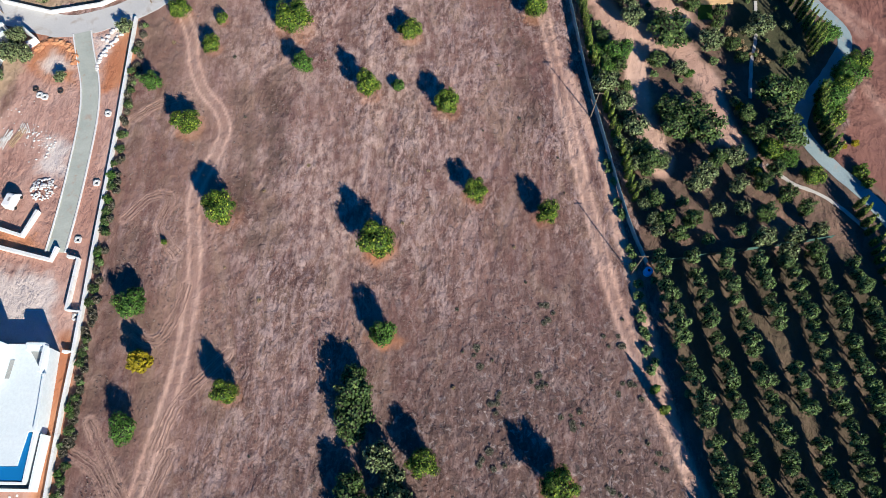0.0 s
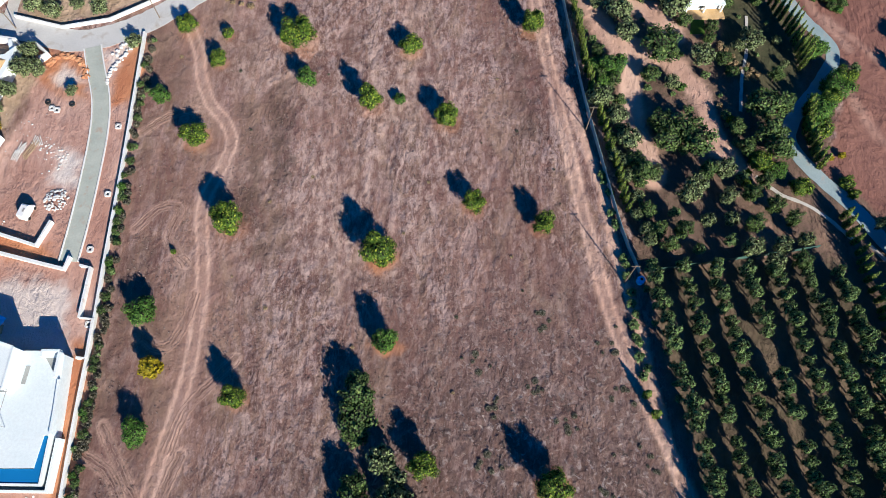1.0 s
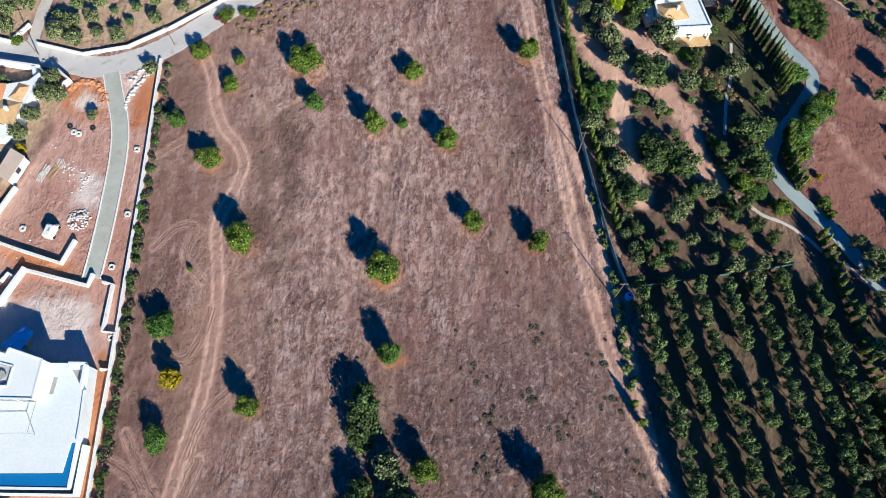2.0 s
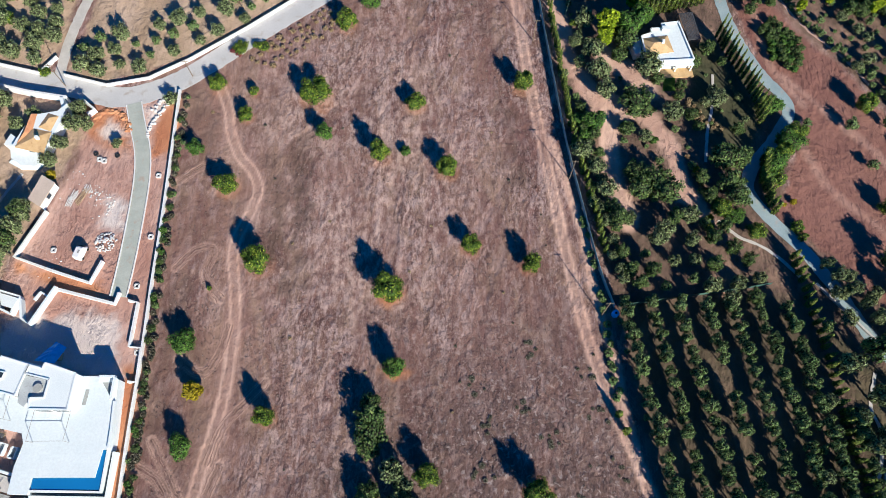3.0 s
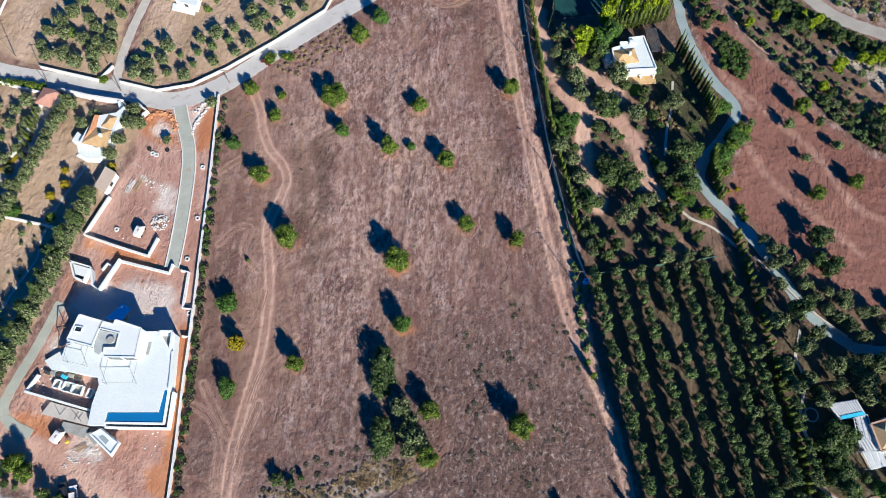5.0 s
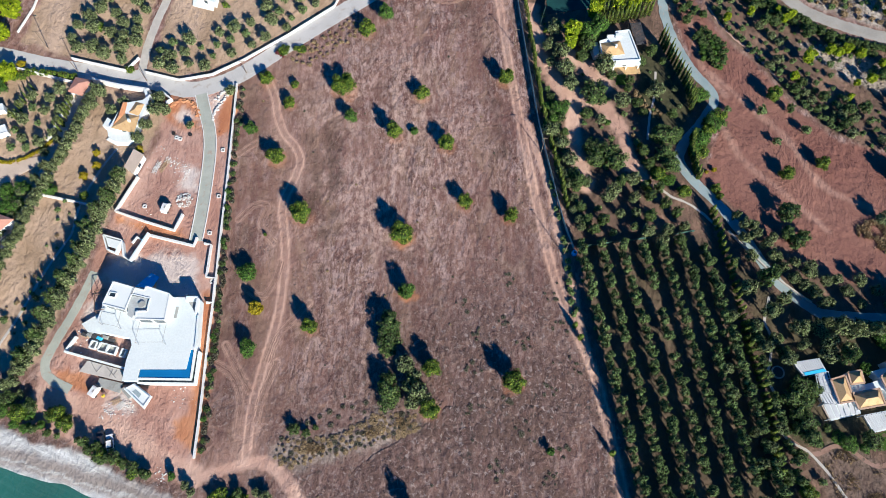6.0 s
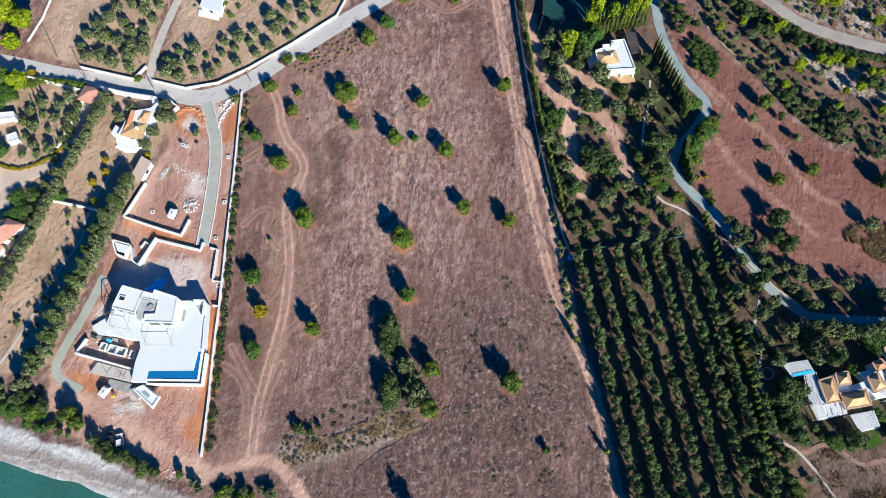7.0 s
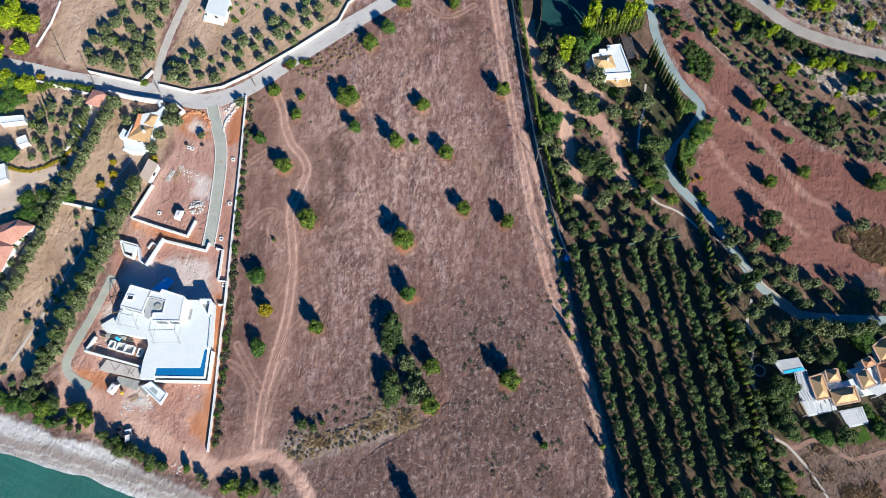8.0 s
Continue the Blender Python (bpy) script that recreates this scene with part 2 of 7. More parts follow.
    f = n.mix(spots(pit, 0.57, 0.65, 0.7), f, (0.070, 0.039, 0.037))
    f = n.mix(n.ramp(mid, 0.58, 0.70, 0, 0.4), f, (0.140, 0.092, 0.071))
    # pale dry grass of the upper field, with sun glare added to its colour
    f = n.mix(n.math("MULTIPLY", straw, n.ramp(tuft, 0.42, 0.60, 0.05, 0.7)), f, (0.577, 0.413, 0.354))
    f = n.mix(n.math("MULTIPLY", moss, n.ramp(lump, 0.40, 0.56, 0.5, 0.9)), f, (0.112, 0.072, 0.064))
    f = n.mix(n.math("MULTIPLY", moss, n.ramp(n.noise(0.8, 5, 0.65, None, 0.7), 0.55, 0.66, 0, 0.75)), f, (0.40, 0.33, 0.31))
    f = n.mix(n.math("MULTIPLY", moss, n.ramp(n.noise(0.55, 5, 0.65, None, 0.9), 0.58, 0.66, 0, 0.8)), f, (0.055, 0.052, 0.050))
    # building-site earth
    s = n.mix(n.ramp(mid, 0.35, 0.65), (0.41, 0.235, 0.19), (0.56, 0.37, 0.31))
    s = n.mix(n.ramp(grain, 0.5, 0.75, 0, 0.5), s, (0.33, 0.165, 0.125))
    s = n.mix(n.ramp(lump, 0.53, 0.62, 0, 0.45), s, (0.30, 0.155, 0.12))
    s = n.mix(n.ramp(wide, 0.50, 0.62, 0, 0.5), s, (0.36, 0.175, 0.13))
    c = n.mix(lot, f, s)
    o = n.mix(n.ramp(mid, 0.4, 0.65), (0.42, 0.165, 0.085), (0.57, 0.275, 0.15))
    c = n.mix(orange, c, o)
    d = n.mix(n.ramp(mid, 0.35, 0.65), (0.37, 0.26, 0.18), (0.52, 0.38, 0.29))
    d = n.mix(n.ramp(grain, 0.52, 0.72, 0, 0.6), d, (0.15, 0.12, 0.075))
    c = n.mix(orchard, c, d)
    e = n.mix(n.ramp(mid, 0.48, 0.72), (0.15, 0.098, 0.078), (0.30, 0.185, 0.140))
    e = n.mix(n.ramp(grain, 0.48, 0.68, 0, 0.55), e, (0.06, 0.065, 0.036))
    # dark ground cover; shade under the trees is put into its colour too
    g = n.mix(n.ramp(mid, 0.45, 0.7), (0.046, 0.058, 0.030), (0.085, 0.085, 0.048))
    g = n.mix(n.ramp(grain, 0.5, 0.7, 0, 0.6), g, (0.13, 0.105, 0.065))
    e = n.mix(shade_turf, e, g)
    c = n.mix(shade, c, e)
    r = n.mix(n.ramp(wide, 0.35, 0.65), (0.205, 0.095, 0.078), (0.275, 0.14, 0.112))
    r = n.mix(n.ramp(n.noise(0.5, 5, 0.65, (0.5, 1.8, 1), 1.0), 0.5, 0.7, 0, 0.4), r, (0.18, 0.08, 0.072))
    c = n.mix(red, c, r)
    k = n.mix(n.ramp(mid, 0.35, 0.65), (0.34, 0.29, 0.25), (0.52, 0.46, 0.41))
    k = n.mix(n.ramp(grain, 0.46, 0.62, 0, 0.85), k, (0.13, 0.11, 0.085))
    c = n.mix(scrub, c, k)
    t = n.mix(n.ramp(mid, 0.35, 0.65), (0.50, 0.305, 0.24), (0.62, 0.415, 0.335))
    t = n.mix(n.ramp(grain, 0.55, 0.75, 0, 0.3), t, (0.30, 0.17, 0.135))
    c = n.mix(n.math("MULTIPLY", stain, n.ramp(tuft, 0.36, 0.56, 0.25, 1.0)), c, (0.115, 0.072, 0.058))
    c = n.mix(track, c, t)
    p = n.mix(n.ramp(clod, 0.35, 0.65), (0.62, 0.58, 0.55), (0.74, 0.70, 0.67))
    c = n.mix(pale, c, p)
    b = n.mix(n.ramp(n.noise(0.45, 6, 0.65, (0.16, 1.6, 1), 0.5, 24), 0.38, 0.62), (0.44, 0.45, 0.46), (0.66, 0.67, 0.675))
    b = n.mix(n.ramp(n.noise(0.16, 5, 0.6, (0.2, 1.5, 1), 0.4, 24), 0.5, 0.66, 0, 0.6), b, (0.38, 0.38, 0.385))
    b = n.mix(n.ramp(clod, 0.5, 0.75, 0, 0.35), b, (0.36, 0.35, 0.34))
    c = n.mix(beach, c, b)
    c = n.mix(wet, c, (0.25, 0.20, 0.175))
    c = n.mix(surf, c, (0.55, 0.56, 0.55))
    fine = n.math("ADD", n.math("MULTIPLY", grain, 0.6), n.math("MULTIPLY", clod, 0.35))
    coarse = n.math("MULTIPLY", n.math("ADD", n.math("MULTIPLY", tuft, 0.9), n.math("ADD", n.math("MULTIPLY", pit, -0.9), n.math("MULTIPLY", blotch, 1.6))), n.ramp(uneven, 0, 1, 0.3, 1.2))
    crumple = n.math("MULTIPLY", n.math("ADD", n.math("MULTIPLY", lump, 0.9), n.math("MULTIPLY", n.noise(0.9, 3, 0.5, None, 0.9), 0.6)), n.ramp(uneven, 0, 1, 0.15, 1.2))
    n.bump(n.math("ADD", n.math("ADD", n.math("MULTIPLY", fine, 0.6), n.math("MULTIPLY", coarse, 0.8)), crumple), 1.0, 0.32)
    return n.colour(c)


ground_material()


# ---- building helpers ----
def part(name, bm, material, parent=None, label="", smooth=False):
    """Links a bmesh as one mesh object, under a thing or a part."""
    me = bpy.data.meshes.new(name)
    bmesh.ops.recalc_face_normals(bm, faces=bm.faces)
    bm.to_mesh(me)
    bm.free()
    me.materials.append(MATS[material])
    if smooth:
        me.shade_smooth()
    ob = new(name, me)
    ob.parent = parent
    return tagged(ob, label)


def raw(name, verts, faces, material, parent=None, label=""):
    """Links vertices and faces as one mesh object."""
    me = bpy.data.meshes.new(name)
    me.from_pydata(verts, [], faces)
    me.materials.append(MATS[material])
    ob = new(name, me)
    ob.parent = parent
    return tagged(ob, label)


def thing(name, label, category, group="", kind="", at=(0, 0, 0)):
    ob = new(name)
    ob.location = at
    ob.empty_display_size = 0.3
    return tagged(ob, label, category, group, kind)


def prism(pts, z0, z1, bm=None, top=None):
    """An upright prism over an outline; top: another outline for its upper rim."""
    bm = bm or bmesh.new()
    low = [bm.verts.new((x, y, z0)) for x, y in pts]
    high = [bm.verts.new((x, y, z1)) for x, y in (top or pts)]
    bm.faces.new(low[::-1])
    bm.faces.new(high)
    for i in range(len(pts)):
        j = (i + 1) % len(pts)
        bm.faces.new((low[i], low[j], high[j], high[i]))
    return bm


def box(x0, y0, z0, x1, y1, z1, bm=None):
    return prism([(x0, y0), (x1, y0), (x1, y1), (x0, y1)], z0, z1, bm)


def beam(a, b, width, bm=None, height=None):
    """A bar of rectangular section from a to b."""
    bm = bm or bmesh.new()
    a, b = Vector(a), Vector(b)
    d = (b - a).normalized()
    side = d.cross(Vector((0, 0, 1)))
    side = side.normalized() if side.length > 1e-3 else Vector((1, 0, 0))
    up = side.cross(d).normalized() * (height or width) / 2
    side *= width / 2
    ring = [[bm.verts.new(p + s * side + u * up) for s, u in ((-1, -1), (1, -1), (1, 1), (-1, 1))] for p in (a, b)]
    bm.faces.new(ring[0][::-1])
    bm.faces.new(ring[1])
    for i in range(4):
        j = (i + 1) % 4
        bm.faces.new((ring[0][i], ring[0][j], ring[1][j], ring[1][i]))
    return bm


def smooth_line(pts, step=1.0):
    """A line through the points, rounded, at even steps."""
    p = [Vector((*q, 0)) for q in pts]
    p = [2 * p[0] - p[1]] + p + [2 * p[-1] - p[-2]]
    out = []
    for i in range(1, len(p) - 2):
        k = max(2, int((p[i + 1] - p[i]).length / step))
        for j in range(k):
            t = j / k
            a, b, c, d = p[i - 1:i + 3]
            q = 0.5 * ((2 * b) + (c - a) * t + (2 * a - 5 * b + 4 * c - d) * t * t + (3 * b - a - 3 * c + d) * t ** 3)
            out.append((q.x, q.y))
    return out + [tuple(pts[-1])]


def sides(line, half, wobble=0.0):
    """The two rims of a strip along a line."""
    left, right = [], []
    for i, (x, y) in enumerate(line):
        a, b = line[max(0, i - 1)], line[min(len(line) - 1, i + 1)]
        d = Vector((b[0] - a[0], b[1] - a[1])).normalized()
        w1 = half + wobble * noise.noise((x * 0.9, y * 0.9, 3.1))
        w2 = half + wobble * noise.noise((x * 0.9, y * 0.9, 9.4))
        left.append((x - d.y * w1, y + d.x * w1))
        right.append((x + d.y * w2, y - d.x * w2))
    return left, right


def strip(pts, width, z0, z1, bm=None, wobble=0.0, rounded=True, step=1.0):
    """A strip of a given width and thickness along a line: a road, a path, a wall."""
    bm = bm or bmesh.new()
    line = smooth_line(pts, step) if rounded else pts
    left, right = sides(line, width / 2, wobble)
    rows = [[bm.verts.new((*p, z)) for p, z in ((l, z0), (r, z0), (r, z1), (l, z1))] for l, r in zip(left, right)]
    for a, b in zip(rows, rows[1:]):
        for i in range(4):
            j = (i + 1) % 4
            bm.faces.new((a[i], a[j], b[j], b[i]))
    bm.faces.new(rows[0][::-1])
    bm.faces.new(rows[-1])
    return bm


def hip_roof(pts, z0, rise, over=0.3, bm=None):
    """A hipped roof over a quad; the ridge runs along its longer side."""
    bm = bm or bmesh.new()
    p = [Vector((*q, z0)) for q in pts]
    mid = sum(p, Vector()) / 4
    p = [q + (q - mid).normalized() * over for q in p]
    if (p[1] - p[0]).length < (p[2] - p[1]).length:
        p = p[1:] + p[:1]
    half = min((p[2] - p[1]).length / 2, (p[1] - p[0]).length / 2 * 0.98)
    d = ((p[1] - p[0]) + (p[2] - p[3])).normalized()
    a = (p[0] + p[3]) / 2 + d * half + Vector((0, 0, rise))
    b = (p[1] + p[2]) / 2 - d * half + Vector((0, 0, rise))
    low = [bm.verts.new(q - Vector((0, 0, 0.18))) for q in p]
    v = [bm.verts.new(q) for q in p]
    va, vb = bm.verts.new(a), bm.verts.new(b)
    for f in ((v[0], v[1], vb, va), (v[1], v[2], vb), (v[2], v[3], va, vb), (v[3], v[0], va)):
        bm.faces.new(f)
    for i in range(4):
        j = (i + 1) % 4
        bm.faces.new((low[i], low[j], v[j], v[i]))
    bm.faces.new(low[::-1])
    return bm


def stone(rng, r, bm, at, flat=0.6):
    """A rough boulder joined into bm."""
    made = bmesh.ops.create_icosphere(bm, subdivisions=1, radius=r)["verts"]
    for v in made:
        k = rng.uniform(0.75, 1.2)
        v.co = Vector((v.co.x * k * 1.1, v.co.y * k, v.co.z * k * flat)) + Vector(at)
    return bm


# ---- plants ----
def leaf_mesh(name, rng, lumps, count, size, material, lift=0.55, long=1.0, core=0.74):
    """A crown: many small leaf clumps on rounded lumps, round a dense inside coloured dark as shade."""
    verts, faces, inner = [], [], []
    total = sum(l[3] * l[3] for l in lumps)
    gold = math.pi * (3 - math.sqrt(5))
    heart = Vector((0, 0, sum(l[2] for l in lumps) / len(lumps)))
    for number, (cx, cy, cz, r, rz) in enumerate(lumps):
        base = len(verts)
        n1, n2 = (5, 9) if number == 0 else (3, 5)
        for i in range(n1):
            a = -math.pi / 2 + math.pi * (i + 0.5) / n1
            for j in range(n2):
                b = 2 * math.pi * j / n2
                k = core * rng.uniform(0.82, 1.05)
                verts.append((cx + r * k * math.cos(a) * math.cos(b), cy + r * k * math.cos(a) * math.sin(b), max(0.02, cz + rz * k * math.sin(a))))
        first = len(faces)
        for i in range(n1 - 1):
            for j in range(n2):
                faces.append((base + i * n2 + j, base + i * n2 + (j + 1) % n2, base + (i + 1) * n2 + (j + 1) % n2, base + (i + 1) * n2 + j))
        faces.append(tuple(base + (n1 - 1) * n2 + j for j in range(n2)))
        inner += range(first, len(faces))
        k = max(12, int(count * r * r / total))
        for i in range(k):
            u = 1 - 1.75 * (i + rng.random()) / k
            a = i * gold + rng.uniform(-0.4, 0.4)
            s = math.sqrt(max(0, 1 - u * u))
            n = Vector((s * math.cos(a), s * math.sin(a), u))
            d = rng.uniform(0.72, 1.12)
            p = Vector((cx + n.x * r * d, cy + n.y * r * d, cz + n.z * rz * d))
            if p.z < 0.05:
                continue
            # the blade lies along the crown's surface, tilted outwards at its tip
            face = (n * 0.7 + (p - heart).normalized() * 0.6 + Vector((rng.uniform(-1, 1), rng.uniform(-1, 1), rng.uniform(-1, 1))) * lift).normalized()
            side = face.cross(Vector((rng.uniform(-1, 1), rng.uniform(-1, 1), rng.uniform(-1, 1)))).normalized()
            out = (side.cross(face) + n * rng.uniform(0.0, 0.7)).normalized()
            third = out.cross(side)
            h = size * rng.uniform(0.6, 1.5)
            w = h * 0.42
            b = len(verts)
            verts += [tuple(p - out * h * 0.45), tuple(p - side * w + third * w * 0.3), tuple(p + out * h * 0.7 * long), tuple(p + side * w + third * w * 0.3)]
            faces.append((b, b + 1, b + 2, b + 3))
    ob = raw(name, verts, faces, material)
    ob.data.materials.append(MATS["crown_shade"])
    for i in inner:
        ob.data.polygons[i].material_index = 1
    return ob


def trunk_mesh(rng, height, radius, limbs, spread):
    """A tapered trunk with limbs."""
    verts, faces = [], []

    def tube(a, b, ra, rb, n=6):
        d = (b - a).normalized()
        s = d.orthogonal().normalized()
        u = d.cross(s)
        base = len(verts)
        for p, r in ((a, ra), (b, rb)):
            for i in range(n):
                w = 2 * math.pi * i / n
                verts.append(tuple(p + (s * math.cos(w) + u * math.sin(w)) * r))
        for i in range(n):
            faces.append((base + i, base + (i + 1) % n, base + n + (i + 1) % n, base + n + i))
        faces.append(tuple(base + n + i for i in range(n)))

    fork = Vector((rng.uniform(-0.1, 0.1), rng.uniform(-0.1, 0.1), height * 0.45))
    tube(Vector((0, 0, -0.15)), fork, radius * 1.25, radius * 0.8)
    for i in range(limbs):
        a = 2 * math.pi * i / limbs + rng.uniform(-0.4, 0.4)
        tip = fork + Vector((math.cos(a) * spread, math.sin(a) * spread, height * 0.45))
        tube(fork - Vector((0, 0, 0.1)), tip, radius * 0.6, radius * 0.2)
    return raw("trunk", verts, faces, "bark")


def tree(name, label, category, material, seed, height, width, count, leaf, lumps=9, low=0.12, lift=0.55, long=1.0, group=""):
    """One tree with its trunk and crown, built round the origin at its true mean size."""
    rng = random.Random(seed)
    root = thing(name, label, category, group)
    c = height * (1 + low) / 2
    rz = height * (1 - low) / 2
    blobs = [(0, 0, c * 0.95, width * 0.36, rz * 0.78)]
    for i in range(lumps * 2):
        a = i * 2.4 + rng.uniform(-0.5, 0.5)
        t = rng.uniform(-0.7, 0.85)
        k = math.sqrt(1 - t * t)
        d = width * rng.uniform(0.27, 0.40) * k
        r = width * rng.uniform(0.09, 0.17)
        blobs.append((d * math.cos(a), d * math.sin(a), c + rz * t * 0.8, r, r * rng.uniform(0.7, 1.1)))
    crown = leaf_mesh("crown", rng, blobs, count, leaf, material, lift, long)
    stem = trunk_mesh(rng, height * 0.8, width * 0.045, 4, width * 0.25)
    crown.parent = stem.parent = root
    return root


def cypress(name, label, material, seed, height, width, count, leaf):
    rng = random.Random(seed)
    root = thing(name, label, "cypress", "cypress row")
    blobs = []
    for i in range(7):
        t = (i + 0.5) / 7
        r = width / 2 * (1 - t) ** 0.55 * (0.8 + 0.5 * min(1, t * 3))
        blobs.append((rng.uniform(-0.05, 0.05), rng.uniform(-0.05, 0.05), height * (0.04 + 0.93 * t), r, height * 0.11))
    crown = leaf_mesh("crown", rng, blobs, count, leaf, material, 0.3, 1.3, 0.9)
    stem = trunk_mesh(rng, height * 0.5, 0.12, 3, 0.1)
    crown.parent = stem.parent = root
    return root


KINDS = {}


def kind_of(key, makers):
    """The first trees of a kind; plant() puts the first of them to use before it copies."""
    KINDS[key] = [[m, False] for m in makers]


PLANT = random.Random(77)


def plant(key, x, y, wide=1.0, high=1.0, label="", group="", z=0.0):
    """Puts a tree of a kind at a place, scaled in width and height."""
    key = key + "_small" if key in ("bush", "green") and wide < 0.62 else key
    k = PLANT.randrange(len(KINDS[key]))
    slot = KINDS[key][k]
    w1, w2 = wide * PLANT.uniform(0.93, 1.07), wide * PLANT.uniform(0.93, 1.07)
    m = pose(x, y, z, 0, 0, PLANT.uniform(0, 360)) @ Matrix.Diagonal((w1, w2, high * PLANT.uniform(0.94, 1.06), 1))
    if slot[1]:
        ob = copy_thing(slot[0], m)
        ob.matrix_basis = m
    else:
        ob = slot[0]
        ob.matrix_basis = m
        slot[1] = True
    return tagged(ob, label, "", group)


def inside(x, y, poly):
    odd = False
    for (x0, y0), (x1, y1) in zip(poly, poly[1:] + poly[:1]):
        if (y0 > y) != (y1 > y) and x < x0 + (y - y0) * (x1 - x0) / (y1 - y0):
            odd = not odd
    return odd


TAKEN = []


def scatter(poly, gap, seed, most=400):
    """Places inside an outline, no two nearer than gap, none on ground already taken."""
    rng = random.Random(seed)
    xs, ys = [p[0] for p in poly], [p[1] for p in poly]
    out = []
    for _ in range(most * 30):
        x, y = rng.uniform(min(xs), max(xs)), rng.uniform(min(ys), max(ys))
        if inside(x, y, poly) and all((x - a) ** 2 + (y - b) ** 2 > gap * gap for a, b in out) and all((x - a) ** 2 + (y - b) ** 2 > r * r for a, b, r in TAKEN):
            out.append((x, y))
            if len(out) >= most:
                break
    return out


def take(line, r, step=1.5):
    """Keeps scattered plants off a strip."""
    for p in smooth_line(line, step):
        TAKEN.append((*p, r))


# ---- lines of the plan ----
NORTH_ROAD = [(-155.4, 109.9), (-136.1, 106), (-120.7, 102.2), (-105.7, 99.7), (-90.9, 97.4), (-77.9, 93.9), (-69.2, 95.6), (-60.8, 100.4), (-49, 110.5), (-35.1, 122), (-20.5, 133.4), (-5.4, 145.4)]
SIDE_ROAD = [(-92.3, 100.2), (-92.1, 110.1), (-90.7, 120.4), (-87.6, 134.8), (-86.2, 144.7)]
DRIVEWAY = [(-73, 92.2), (-71.4, 87.2), (-68.8, 79.5), (-67.6, 71.5), (-67.3, 60), (-67.4, 50.8), (-67.7, 44.4)]
SITE_LANE = [(-93.4, 35.2), (-96.4, 24.9), (-100.1, 14.5), (-101.1, 10.6), (-100.2, 7.8), (-97.7, 5.7), (-93.3, 3.7)]
BLUE_PATH = [(67.7, 146), (69.3, 133.6), (69.8, 121.7), (72, 111.4), (75.7, 101.9), (80.8, 92.5), (76.4, 84.2), (69.9, 76.4), (67.7, 70.1), (71.9, 62.5), (77.3, 55.8), (82.5, 46.5), (88.6, 34.4), (96, 26.9), (102.5, 24.2), (127.2, 23.1)]
GRAVEL_ROAD = [(97.6, 143.7), (106.7, 134.4), (115.4, 124.8), (129, 118), (144.2, 113.1), (156.7, 110.4)]
FIELD_TRACK = [(15.7, 145.5), (18.7, 114.4), (21.1, 92.5), (23.9, 72.2), (26.7, 51.5), (29.9, 34), (34, 20.9), (38.2, 8.4), (40.9, -6.3), (43, -21.5), (44.5, -29.4)]
SIDE_TRACK = [(24.2, 83), (27.6, 69.5), (29.8, 60), (31.4, 47.4), (33.0, 39.0), (34.5, 30.6), (35.4, 23.0), (36.7, 16.2), (37.8, 9)]
BUSH_TRACK = [(-53.2, 97), (-50.6, 90.7), (-49.5, 85.2), (-46.7, 78.5), (-43.4, 74.6), (-41.4, 70.2), (-41.9, 65.9), (-43.3, 61.7), (-44.8, 57.5), (-44.9, 53.0), (-43.7, 46.4), (-42.8, 39.0), (-42.8, 32.9), (-42.9, 27.1), (-43.6, 20.6), (-44.8, 14.4), (-46.0, 7.9), (-47.4, -1.1), (-47.5, -8.3), (-47.6, -13.6)]
EXIT_TRACK = [(-59.5, -17.4), (-53.4, -15.4), (-49.3, -14.0), (-45.1, -13.3), (-41.0, -14.5), (-37.5, -17.3), (-34.7, -20.9), (-32.4, -25.5), (-30.5, -31)]
EXIT_FAN = [(-47.6, -5), (-48.6, -10.5), (-53.5, -14.2)]
TURN_MARKS = [
    [(-56.9, 50.9), (-52.7, 55.5), (-49, 55), (-50.4, 49.2), (-46.3, 43.9)],
    [(-53.3, 31.4), (-48, 28.5), (-45.2, 32.7), (-43.9, 38.6)],
    [(-35.2, 26.9), (-39.5, 22), (-43, 17.2), (-44.7, 10.9)],
    [(-42.4, 11), (-45.2, 1.9), (-46.1, -4)],
    [(-58.3, 10.9), (-53.4, 7.8), (-50.5, 1.8), (-50.2, -6.9)],
    [(-55.9, 15.5), (-52.1, 9.4), (-48.1, 3.3)],
    [(-59.2, 71.6), (-54.5, 75.6), (-49.5, 77.2)],
    [(-9.1, 134.2), (0.5, 128.2), (10, 133.1)],
]
BEACH_INNER = [(-138, 2.8), (-115.4, -3.7), (-99.5, -8.9), (-87.3, -11.6), (-75.4, -17.9), (-64.2, -21.1), (-53.7, -25.4), (-36.4, -29.8)]
SHORE = [(-135.4, -5.8), (-113.4, -11.5), (-101.1, -14.5), (-89.1, -17), (-75.5, -21.1), (-63.6, -24.5), (-50.4, -29.7)]
RED_MARKS = [[(80.6, 101.5), (89.4, 90.9), (99.6, 78.3), (107, 63.1), (118.9, 55.8)], [(80.7, 85.6), (86.3, 70.7), (94.9, 61.2), (105.8, 48.4)], [(77.3, 121.7), (79, 103.7), (84.7, 92.9)]]
GARDEN_PATHS = [
    [(27.0, 125.5), (28.8, 115.4), (30.8, 103.2), (34.5, 96.5), (38.0, 87.6), (37.8, 78.3), (38.4, 69.3), (40.5, 63)],
    [(34.5, 96.5), (41.0, 91.6), (45.7, 90.0), (50.0, 85.3), (52.5, 77.6), (54.1, 69.5), (57.5, 64)],
    [(37.5, 107.5), (42.8, 103.3), (46.6, 99.1), (48.6, 96.4)],
]
